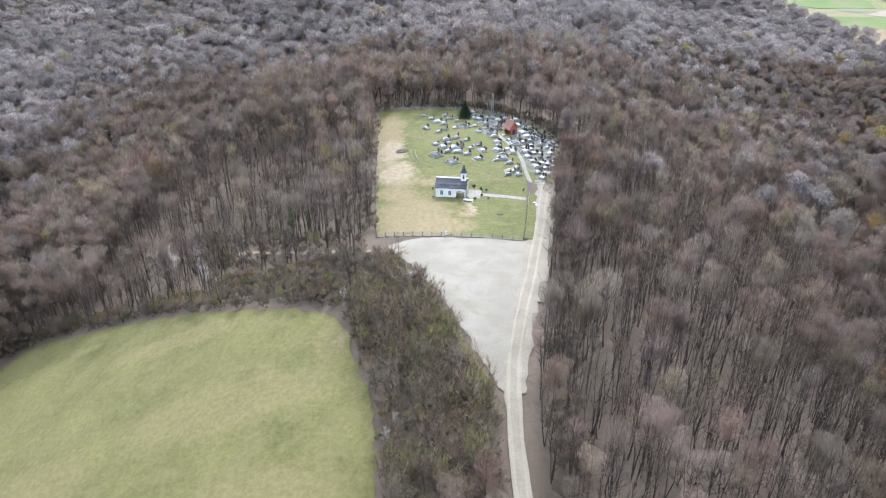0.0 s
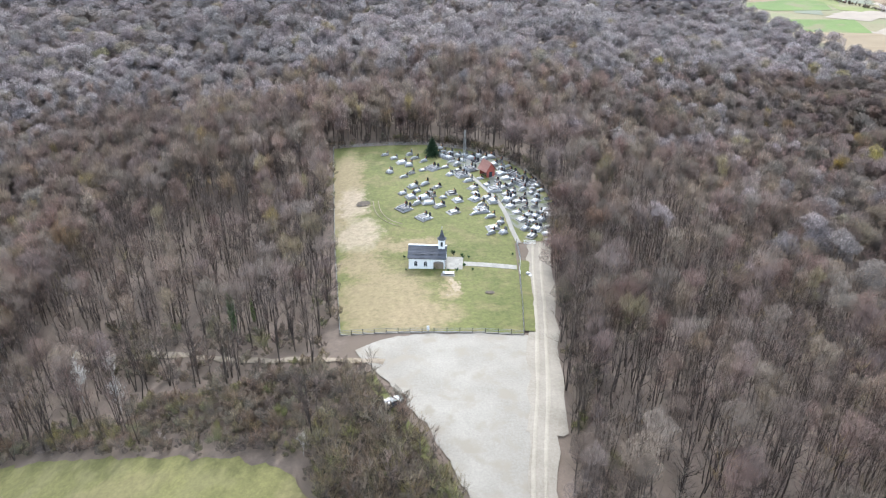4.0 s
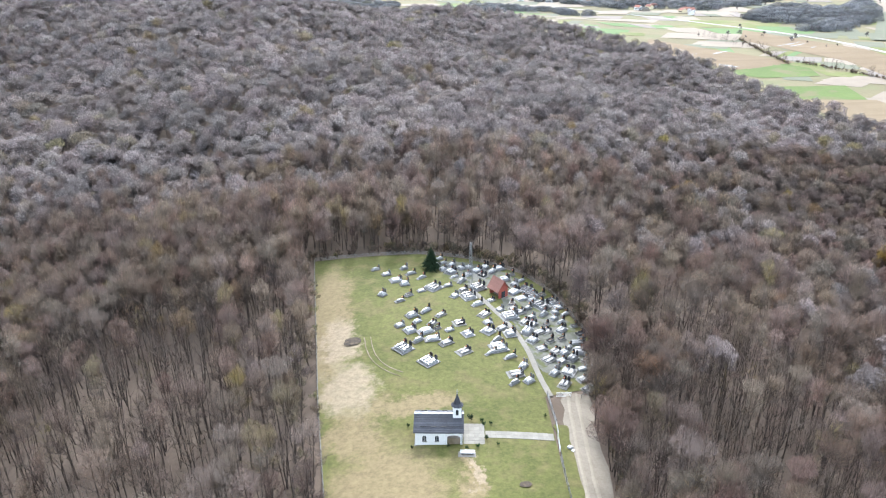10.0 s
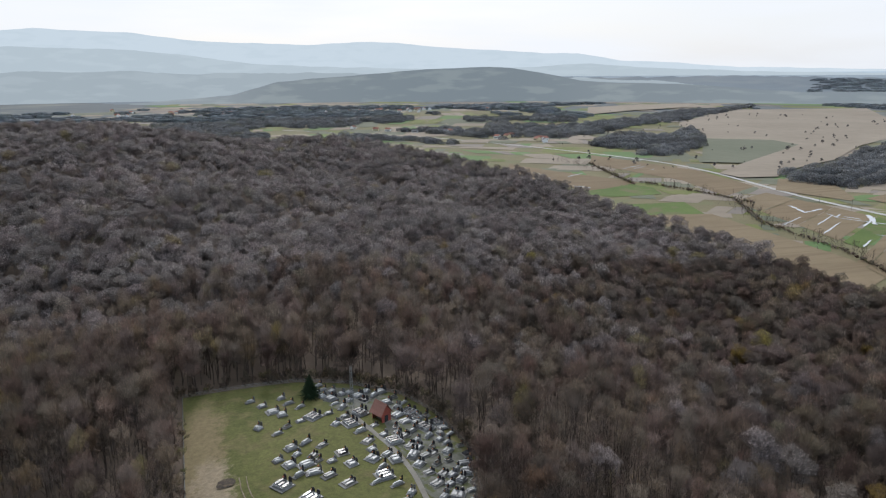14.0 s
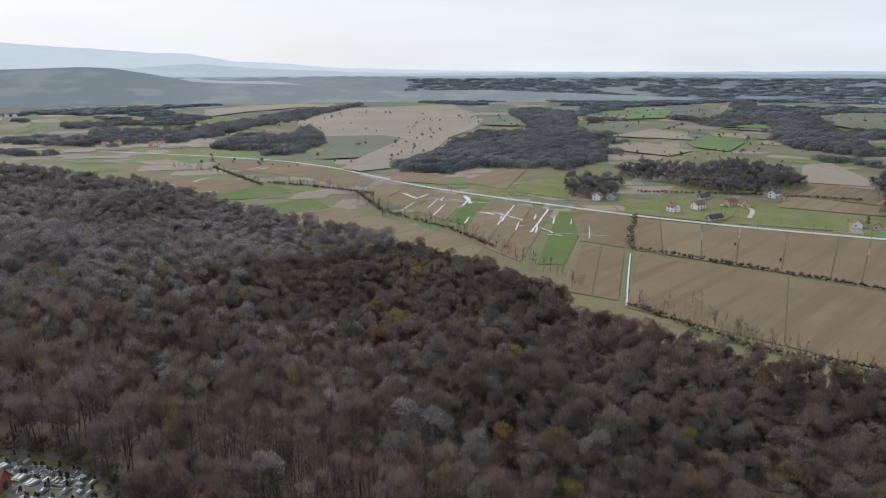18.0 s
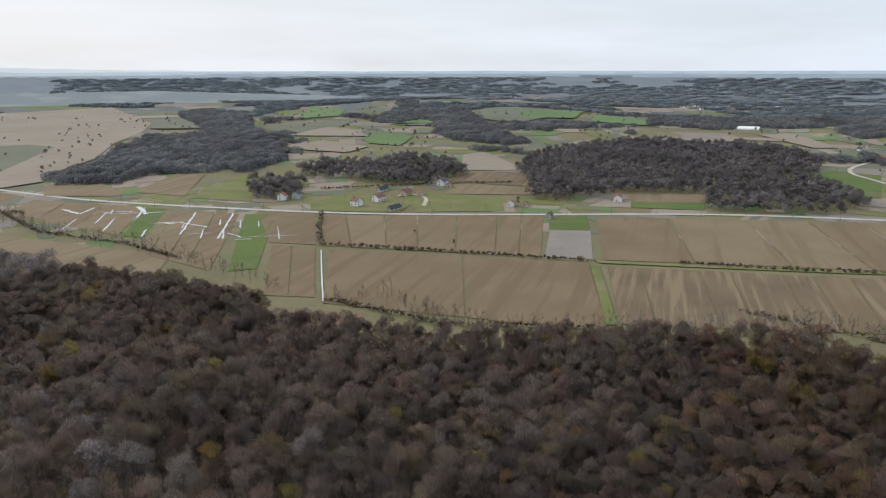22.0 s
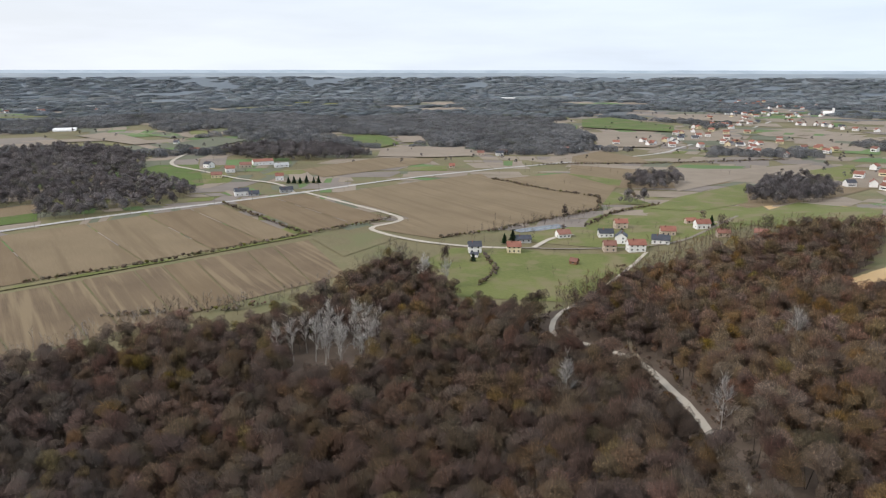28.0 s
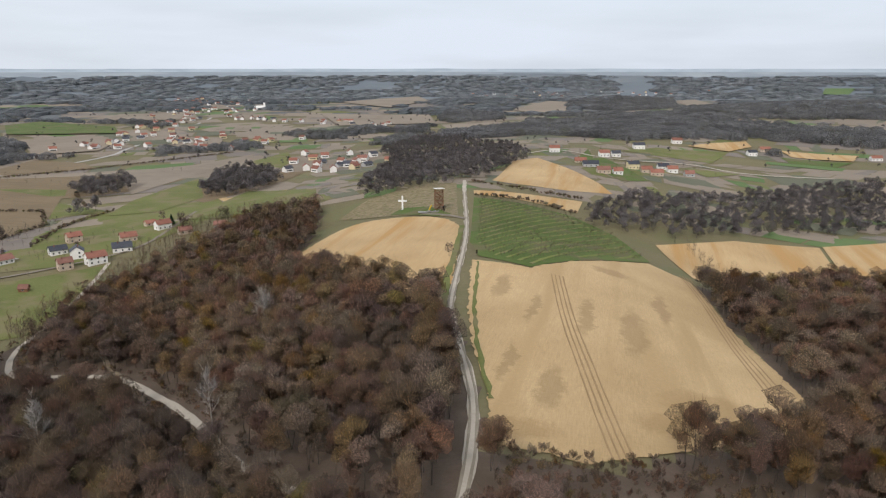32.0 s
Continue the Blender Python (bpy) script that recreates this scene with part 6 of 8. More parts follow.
skyline("valley_haze", 3350, [(-48, 92), (-20, 86), (0, 74), (20, 66), (34, 30), (44, -40)], -45, (0.285, 0.32, 0.333), (0.31, 0.345, 0.357), "glowing sheet of pale haze behind the valley villages", 14)
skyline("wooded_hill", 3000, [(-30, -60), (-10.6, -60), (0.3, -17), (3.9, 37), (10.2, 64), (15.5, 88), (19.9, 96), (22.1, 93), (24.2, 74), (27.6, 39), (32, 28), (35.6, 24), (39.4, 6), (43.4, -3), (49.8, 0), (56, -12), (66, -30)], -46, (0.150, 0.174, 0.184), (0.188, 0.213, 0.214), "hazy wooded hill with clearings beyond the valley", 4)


# ---- building helpers ----
def part(name, bm, mat, parent=None, label="", smooth=False):
    me = bpy.data.meshes.new(name)
    bmesh.ops.recalc_face_normals(bm, faces=bm.faces[:])
    bm.to_mesh(me)
    bm.free()
    me.materials.append(mat)
    if smooth:
        me.polygons.foreach_set("use_smooth", np.full(len(me.polygons), True))
    ob = new(name, me)
    ob.parent = parent
    if label:
        ob["label"] = label
    return ob


def box(w, d, h, x=0, y=0, z=0, bevel=0.0, bm=None, turn=0.0, tilt=0.0):
    """A block w by d by h whose foot stands at x, y, z."""
    own = bmesh.new()
    bmesh.ops.create_cube(own, size=1, matrix=Matrix.Translation((x, y, z)) @ Matrix.Rotation(turn, 4, "Z") @ Matrix.Rotation(tilt, 4, "Y") @ Matrix.Diagonal((w, d, h, 1)) @ Matrix.Translation((0, 0, 0.5)))
    if bevel:
        bmesh.ops.bevel(own, geom=own.edges[:], offset=bevel, segments=1, affect="EDGES")
    if bm is None:
        return own
    me = bpy.data.meshes.new("tmp")
    own.to_mesh(me)
    own.free()
    bm.from_mesh(me)
    bpy.data.meshes.remove(me)
    return bm


def extruded(outline, axis, lo, hi):
    """A prism: the outline (two coordinates) pushed along x, y or z from lo to hi."""
    bm = bmesh.new()
    order = {"x": lambda a, b, c: (c, a, b), "y": lambda a, b, c: (a, c, b), "z": lambda a, b, c: (a, b, c)}[axis]
    f0 = bm.faces.new([bm.verts.new(order(a, b, lo)) for a, b in outline])
    f1 = bm.faces.new([bm.verts.new(order(a, b, hi)) for a, b in reversed(outline)])
    v0, v1 = list(f0.verts), list(reversed(f1.verts))
    for i in range(len(v0)):
        j = (i + 1) % len(v0)
        bm.faces.new([v0[j], v0[i], v1[i], v1[j]])
    return bm


def arch(w, h, n=6):
    """The outline of a round-headed opening, its foot at 0, 0."""
    return [(-w / 2, 0), (w / 2, 0)] + [(math.cos(math.pi * i / n) * w / 2, h - w / 2 + math.sin(math.pi * i / n) * w / 2) for i in range(n + 1)]


def bar(p, q, r, sides=4):
    v, f = rod(np.array(p, float), np.array(q, float), r, r, sides)
    bm = bmesh.new()
    vs = [bm.verts.new(c) for c in v]
    for t in f:
        bm.faces.new([vs[i] for i in t])
    bm.faces.new(vs[:sides])
    bm.faces.new(vs[sides:])
    return bm


def thing(name, x, y, turn=0.0, label="", category="", group="", lift=0.0, z=None):
    root = new(name)
    root.empty_display_size = 0.5
    root.matrix_world = Matrix.Translation((x, y, (z_at(x, y) if z is None else z) + lift)) @ Matrix.Rotation(radians(turn), 4, "Z")
    return tagged(root, label, category, group)


PLASTER = material("white_plaster", (0.72, 0.72, 0.71), (0.84, 0.84, 0.83), 1.0, 0.15, rough=0.85, bump=0.1)
CREAM = material("cream_plaster", (0.600, 0.520, 0.340), (0.720, 0.640, 0.440), 1.0, 0.15, rough=0.85, bump=0.1)
PEACH = material("peach_plaster", (0.440, 0.360, 0.290), (0.560, 0.470, 0.390), 1.0, 0.15, rough=0.85, bump=0.1)
GREY_WALL = material("grey_render", (0.38, 0.39, 0.40), (0.50, 0.51, 0.52), 1.0, 0.15, rough=0.85, bump=0.1)
SLATE = material("dark_slate", (0.030, 0.032, 0.040), (0.065, 0.068, 0.080), 3.0, 0.4, rough=0.55, bump=0.4, random_tint=0.25)
ROOF_RED = material("red_tiles", (0.205, 0.083, 0.061), (0.295, 0.137, 0.099), 1.5, 0.2, rough=0.8, bump=0.4, random_tint=0.2)
ROOF_BROWN = material("brown_tiles", (0.180, 0.085, 0.066), (0.270, 0.140, 0.110), 1.5, 0.2, rough=0.8, bump=0.4, random_tint=0.2)
ROOF_DARK = material("anthracite_tiles", (0.035, 0.04, 0.055), (0.07, 0.075, 0.09), 1.5, 0.2, rough=0.6, bump=0.3, random_tint=0.2)
GLASS = material("dark_window_glass", (0.02, 0.025, 0.03), (0.04, 0.045, 0.055), 0.5, 0.1, rough=0.1, bump=0.0, spec=0.6)
MARBLE = material("pale_marble", (0.221, 0.224, 0.227), (0.362, 0.365, 0.367), 2.0, 0.3, rough=0.35, bump=0.05, random_tint=0.35)
GRANITE = material("grey_granite", (0.09, 0.092, 0.095), (0.17, 0.172, 0.175), 4.0, 0.3, rough=0.35, bump=0.05, random_tint=0.25)
BLACK_STONE = material("black_granite", (0.012, 0.012, 0.015), (0.035, 0.035, 0.04), 4.0, 0.3, rough=0.18, bump=0.0, spec=0.6)
CONCRETE = material("pale_concrete", (0.16, 0.148, 0.128), (0.25, 0.232, 0.20), 1.5, 0.3, rough=0.9, bump=0.2)
TIMBER = material("brown_timber", (0.13, 0.065, 0.035), (0.25, 0.135, 0.075), 2.5, 0.3, rough=0.8, bump=0.4)
RED_WOOD = material("red_painted_timber", (0.270, 0.068, 0.052), (0.405, 0.112, 0.078), 2.5, 0.3, rough=0.7, bump=0.3)
STEEL = material("galvanised_steel", (0.24, 0.245, 0.25), (0.34, 0.345, 0.35), 2.0, 0.2, rough=0.5, metal=0.6, bump=0.0)
WHITE_PAINT = material("white_paint", (0.70, 0.70, 0.69), (0.84, 0.84, 0.83), 1.0, 0.2, rough=0.5, bump=0.05)
DARK_METAL = material("dark_metal", (0.03, 0.03, 0.03), (0.06, 0.06, 0.06), 2.0, 0.2, rough=0.5, bump=0.0)
CAR_PAINT = material("dark_blue_car_paint", (0.018, 0.022, 0.035), (0.03, 0.035, 0.05), 1.0, 0.1, rough=0.25, bump=0.0, spec=0.7)
RUBBER = material("black_rubber", (0.012, 0.012, 0.012), (0.025, 0.025, 0.025), 4.0, 0.5, rough=0.9, bump=0.1)
FLOWERS = material("flower_colours", (0.35, 0.06, 0.08), (0.55, 0.35, 0.12), 9.0, 1.0, rough=0.8, bump=0.2, random_tint=0.4)
YELLOW = material("yellow_paint", (0.62, 0.42, 0.03), (0.72, 0.50, 0.05), 1.0, 0.2, rough=0.5, bump=0.0)
GRAVEYARD_GROUND = material("graveyard_gravel", (0.068, 0.070, 0.045), (0.171, 0.167, 0.149), 1.3, 0.2, bump=0.4, third=(0.077, 0.086, 0.025))
PLOT_STONE = material("weathered_paving", (0.12, 0.118, 0.112), (0.215, 0.21, 0.198), 1.8, 0.3, rough=0.8, bump=0.2, random_tint=0.4)
ASH = material("burnt_ground", (0.022, 0.018, 0.015), (0.085, 0.066, 0.050), 2.0, 0.4, bump=0.6, third=(0.12, 0.09, 0.06))


# ---- chapel ----
def build_chapel():
    L, D, EAVE, RIDGE = 8.8, 6.2, 3.35, 5.0
    root = thing("chapel", 2.7, 189.2, -8.0, "small white chapel with a dark slate roof and a bell turret", "chapel")
    part("plinth", box(L + 0.5, D + 0.5, 0.55, 0, 0, -0.35, 0.03), CONCRETE, root, "grey concrete plinth")
    # nave walls with window and porch openings
    walls = extruded([(-D / 2, 0.2), (D / 2, 0.2), (D / 2, EAVE), (0, RIDGE - 0.15), (-D / 2, EAVE)], "x", -L / 2, 1.1)
    nave = part("wall", walls, PLASTER, root, "white plastered nave wall")
    porch_root = part("porch", extruded([(-D / 2, EAVE - 0.35), (D / 2, EAVE - 0.35), (D / 2, EAVE), (0, RIDGE - 0.15), (-D / 2, EAVE)], "x", 1.1, L / 2), PLASTER, root, "open porch under the roof")
    for px, py in ((1.35, -D / 2 + 0.2), (L / 2 - 0.2, -D / 2 + 0.2), (1.35, D / 2 - 0.2), (L / 2 - 0.2, D / 2 - 0.2)):
        part("pillar", box(0.4, 0.4, EAVE - 0.5, px, py, 0.2, 0.02), PLASTER, porch_root)
    for py in (-D / 2 + 0.16, D / 2 - 0.16):
        w = L / 2 - 1.1 - 0.4
        spandrel = [(-w / 2, EAVE - 0.35), (-w / 2, 1.7)] + [(math.cos(math.pi * (1 - i / 8)) * w / 2, 1.7 + math.sin(math.pi * i / 8) * 0.75) for i in range(1, 8)] + [(w / 2, 1.7), (w / 2, EAVE - 0.35)]
        bm = extruded(spandrel, "y", py - 0.14, py + 0.14)
        bmesh.ops.translate(bm, verts=bm.verts[:], vec=((1.1 + L / 2) / 2, 0, 0))
        part("arch", bm, PLASTER, porch_root)
    part("porch_floor", box(L / 2 - 1.1, D, 0.06, (1.1 + L / 2) / 2, 0, 0.2), CONCRETE, porch_root)
    part("porch_screen", box(L / 2 - 2.0, 0.08, 1.35, (1.1 + L / 2) / 2, -D / 2 + 0.2, 0.26), BARE, porch_root, "tan boarded screen")
    part("door", extruded(arch(1.3, 2.2), "x", 1.1, 1.18), TIMBER, nave, "brown timber double door")
    for wx in (-2.7, -0.35):
        for side in (-1, 1):
            y = side * D / 2
            bm = extruded(arch(0.72, 1.25), "y", min(y, y + side * 0.03), max(y, y + side * 0.03))
            bmesh.ops.translate(bm, verts=bm.verts[:], vec=(wx, 0, 1.1))
            win = part("window", bm, GLASS, root, "dark round-headed window")
            frame_bm = box(0.05, 0.05, 1.2, wx, y + side * 0.04, 1.1)
            part("mullion", frame_bm, WHITE_PAINT, win)
            part("sill", box(0.9, 0.14, 0.07, wx, y + side * 0.06, 1.02), CONCRETE, win)
    # roof slopes of slate courses
    slope = math.hypot(D / 2 + 0.22, (RIDGE - EAVE) * (D / 2 + 0.22) / (D / 2))
    ang = math.atan2(RIDGE - EAVE, D / 2)
    for side in (-1, 1):
        rows, roof = 9, None
        for i in range(rows):
            s0, s1 = slope * i / rows, slope * (i + 1) / rows + 0.05
            y0, y1 = side * math.cos(ang) * s0, side * math.cos(ang) * s1
            z0, z1 = RIDGE - math.sin(ang) * s0, RIDGE - math.sin(ang) * s1
            course = extruded([(y0, z0 + 0.06), (y1, z1 + 0.11), (y1, z1), (y0, z0 - 0.06)], "x", -L / 2 - 0.3, L / 2 + 0.25)
            if roof is None:
                roof = part("roof_slope", course, SLATE, root, "dark slate roof slope")
            else:
                part("slate_course", course, SLATE, roof)
        for k in range(4):
            part("snow_guard", box(1.1, 0.05, 0.12, -3.0 + 2.0 * k, side * (D / 2 - 0.7), RIDGE - math.tan(ang) * (D / 2 - 0.7) + 0.1), DARK_METAL, roof)
        part("gutter", bar((-L / 2 - 0.3, side * (D / 2 + 0.27), EAVE - 0.18), (L / 2 + 0.25, side * (D / 2 + 0.27), EAVE - 0.18), 0.07, 6), DARK_METAL, roof)
    part("ridge_cap", box(L + 0.5, 0.4, 0.16, 0, 0.12, RIDGE + 0.02, 0.03), WHITE_PAINT, root, "pale ridge cap")
    # bell turret
    tx = L / 2 - 1.0
    turret = part("turret", box(1.6, 1.6, 3.4, tx, 0, 3.7, 0.02), PLASTER, root, "white square bell turret")
    for ang4 in range(4):
        bm = extruded(arch(0.5, 1.25), "y", -0.84, -0.80)
        bmesh.ops.rotate(bm, verts=bm.verts[:], matrix=Matrix.Rotation(ang4 * math.pi / 2, 3, "Z"), cent=(0, 0, 0))
        bmesh.ops.translate(bm, verts=bm.verts[:], vec=(tx, 0, 5.3))
        part("belfry_opening", bm, GLASS, turret, "dark arched belfry opening")
    bm = bmesh.new()
    bmesh.ops.create_cone(bm, cap_ends=True, segments=8, radius1=1.22, radius2=0.7, depth=0.45, matrix=Matrix.Translation((tx, 0, 7.3)) @ Matrix.Rotation(math.pi / 8, 4, "Z"))
    bmesh.ops.create_cone(bm, cap_ends=True, segments=8, radius1=0.7, radius2=0.04, depth=2.1, matrix=Matrix.Translation((tx, 0, 8.55)) @ Matrix.Rotation(math.pi / 8, 4, "Z"))
    spire = part("spire", bm, SLATE, root, "dark eight-sided spire")
    bm = bmesh.new()
    bmesh.ops.create_uvsphere(bm, u_segments=8, v_segments=6, radius=0.13, matrix=Matrix.Translation((tx, 0, 9.65)))
    part("finial", bm, STEEL, spire)
    bm = box(0.08, 0.08, 0.8, tx, 0, 9.6)
    box(0.46, 0.08, 0.08, tx, 0, 10.08, bm=bm)
    part("cross", bm, STEEL, spire, "small metal cross")
    part("downpipe", bar((L / 2 - 0.1, -D / 2 - 0.08, 0.2), (L / 2 - 0.1, -D / 2 - 0.08, EAVE - 0.2), 0.05, 6), DARK_METAL, root)


build_chapel()
# paved forecourt and path of slabs
court = thing("forecourt", 9.15, 187.9, -8.0, "pale paved forecourt before the chapel porch", "paving", lift=0.15)
court["kind"] = "structure"
slab = box(0.985, 0.985, 0.12, 0, 0, 0, 0.012)
slab_mesh = bpy.data.meshes.new("paving_slab")
slab.to_mesh(slab_mesh)
slab.free()
slab_mesh.materials.append(material("paving_concrete", (0.20, 0.187, 0.16), (0.28, 0.263, 0.228), 2.0, 0.3, rough=0.9, bump=0.2, random_tint=0.10))
for i in range(4):
    for j in range(7):
        ob = new("paving_slab", slab_mesh)
        ob.parent = court
        ob.location = (-1.5 + i, -3 + j, random.uniform(-0.01, 0.01))
walkway = thing("chapel_path", 18.2, 187.1, -8.0, "pale slab path from the road gate to the chapel", "path", lift=0.14)
walkway["kind"] = "structure"
for i in range(13):
    for j in range(2):
        x = -6.4 + i
        ob = new("paving_slab", slab_mesh)
        ob.parent = walkway
        world_x, world_y = 18.2 + x * math.cos(radians(-8)), 187.1 + x * math.sin(radians(-8))
        ob.location = (x, -0.5 + j, z_at(world_x, world_y) - z_at(18.2, 187.1))
# memorial slab beside the forecourt
memo = thing("memorial_table", 7.0, 182.4, -8.0, "low white stone memorial table on a step", "memorial")
part("step", box(3.2, 1.4, 0.25, 0, 0, 0, 0.03), CONCRETE, memo)
part("slab", box(2.6, 0.7, 0.14, 0.1, 0.1, 0.55, 0.02), MARBLE, memo)
for px in (-0.9, 1.0):
    part("support", box(0.2, 0.5, 0.3, px, 0.1, 0.25), GRANITE, memo)
part("back_rail", box(2.7, 0.12, 0.5, 0.1, 0.55, 0.25, 0.02), WHITE_PAINT, memo)

# clipped shrubs at the forecourt
shrub_arrays = branching_tree(301, 1.0, 0.6, 7, 0, 300, 0.34, 0.09, 0.1, stems=2, limb_w=0.05)
shrub_models = (("stem", mesh_from("stem", shrub_arrays[0], shrub_arrays[1], [BARK])), ("foliage", mesh_from("foliage", shrub_arrays[2], shrub_arrays[3], [NEEDLE])))
for x, y, s in ((9.3, 193.0, 1.25), (11.4, 192.2, 0.8), (11.5, 191.0, 0.8), (13.0, 191.2, 0.7), (11.3, 186.6, 0.85), (13.2, 184.6, 0.65), (9.3, 184.2, 0.8), (7.2, 184.0, 0.8), (4.0, 185.2, 0.7), (-2.8, 185.8, 0.6), (-3.0, 192.6, 0.7), (24.3, 193.0, 0.7)):
    tree("clipped_shrub", shrub_models, x, y, s, random.uniform(0, 6), "small dark evergreen shrub in the grass", "shrubs at the chapel", "shrub")

drape("burnt_patch", [(14.2, 172.2), (15.6, 171.8), (17, 172.6), (16.6, 173.8), (15, 174.0)], ASH, 0.26, 6, "small burnt ring in the grass", "ash", ragged=0.25)
drape("burnt_patch", [(-16.2, 226.0), (-14, 225.2), (-12, 226.2), (-11.8, 228.2), (-14, 229.2), (-16, 228.4)], ASH, 0.3, 6, "black burnt heap of ash in the grass", "ash", ragged=0.3)
ribbon("grave_path", [(27.2, 200), (26.6, 208), (26.6, 216), (26.2, 222), (24.6, 231), (21.5, 240), (18.5, 250)], 1.3, CONCRETE, 0.22, "narrow concrete path among the graves", "path", step=3)
for shift in (0.0, 1.5):
    ribbon("wheel_mark", [(-11.2 + shift, 228.5), (-10.7 + shift, 222.2), (-9.4 + shift * 0.9, 217.6 + shift * 0.3), (-6.9 + shift * 0.7, 213.4 + shift * 0.7), (-3.4 + shift * 0.4, 210.4 + shift)], 0.24, BARE, 0.2, "faint curved wheel mark in the grass", "track", step=2, wobble=0.06)


# ---- fences ----
def fence(line, label, tall=1.25, gap=2.5, rail_mat=STEEL, post_mat=DARK_METAL, kerb=True, group="churchyard fences"):
    x0, y0 = line[0]
    root = tagged(new("fence"), label, "fence", group)
    root.matrix_world = Matrix.Translation((x0, y0, z_at(x0, y0)))
    post_mesh = None
    z0 = z_at(x0, y0)
    pts = []
    for (ax, ay), (bx, by) in zip(line, line[1:]):
        k = max(1, round(math.hypot(bx - ax, by - ay) / gap))
        pts += [(ax + (bx - ax) * i / k, ay + (by - ay) * i / k) for i in range(k)]
    pts.append(line[-1])
    for i, (x, y) in enumerate(pts):
        here = (x - x0, y - y0, z_at(x, y) - z0)
        if post_mesh is None:
            post_mesh = part("post", box(0.12, 0.12, tall + 0.3, 0, 0, -0.2, 0.015), post_mat, root)
            post_mesh.location = here
            post_mesh = post_mesh.data
        else:
            ob = new("post", post_mesh)
            ob.parent, ob.location = root, here
        if i:
            bm = bmesh.new()
            for h in (tall * 0.35, tall * 0.65, tall * 0.95):
                v, f = rod(np.array((last[0], last[1], last[2] + h)), np.array((here[0], here[1], here[2] + h)), 0.035, 0.035, 3)
                vs = [bm.verts.new(c) for c in v]
                for t in f:
                    bm.faces.new([vs[q] for q in t])
            part("wire_panel", bm, rail_mat, root)
            if kerb:
                dx, dy = here[0] - last[0], here[1] - last[1]
                bm = box(math.hypot(dx, dy), 0.22, 0.4, (here[0] + last[0]) / 2, (here[1] + last[1]) / 2, min(here[2], last[2]) - 0.1, turn=math.atan2(dy, dx))
                part("kerb", bm, CONCRETE, root)
        last = here
    return root


fence([(-17, 158), (-10, 157), (2, 155.3), (20, 153.8)], "low wire fence on dark posts with a concrete kerb")
fence([(20, 153.8), (22, 166), (24.0, 180.4)], "wire fence on dark posts beside the gravel road")
fence([(25.9, 190.6), (26.6, 200.2)], "wire fence on dark posts beside the gravel road")
fence([(-17, 158), (-21, 203), (-26, 280)], "pale wire fence along the wood edge", post_mat=CONCRETE, kerb=True)
fence([(-26, 280), (6, 279), (20, 274), (34, 263), (40, 250), (43.5, 225), (38, 205.5), (33.5, 199.2)], "thin wire fence behind the graves", post_mat=CONCRETE, kerb=False)


def gate(x, y, turn, wide, label):
    root = thing("gate", x, y, turn, label, "gate", "churchyard gates")
    n = int(wide / 0.16)
    part("gate_frame", box(0.06, 0.06, 1.35, -wide / 2, 0, 0), WHITE_PAINT, root)
    part("gate_frame", box(0.06, 0.06, 1.35, wide / 2, 0, 0), WHITE_PAINT, root)
    for z in (0.2, 1.1):
        part("rail", box(wide, 0.05, 0.07, 0, 0, z), WHITE_PAINT, root)
    for i in range(1, n):
        part("picket", box(0.05, 0.03, 1.15, -wide / 2 + wide * i / n, 0, 0.15), WHITE_PAINT, root)


gate(24.6, 184.0, 82, 4.0, "white slatted metal gate by the road")
gate(25.5, 188.6, 82, 3.2, "white slatted metal gate standing open at the path")
gate(30.0, 200.0, -4, 3.0, "white slatted gate into the graveyard")
sign = thing("white_sign", 0.8, 155.7, 5, "small white board standing at the fence", "sign")
part("board", box(0.5, 0.06, 1.1, 0, 0, 0.5, 0.01), WHITE_PAINT, sign)
part("leg", box(0.08, 0.08, 0.55, 0, 0, -0.05), DARK_METAL, sign)
stone_pile = thing("stone_block", 26.0, 182.5, 20, "white stone blocks stacked beside the road gate", "stone")
for i, (bx, by, bz) in enumerate(((0, 0, 0), (0.8, 0.2, 0), (0.3, 0.1, 0.4), (0.5, -0.7, 0))):
    part("block", box(0.75, 0.6, 0.4, bx, by, bz, 0.03, turn=0.2 * i), MARBLE, stone_pile)


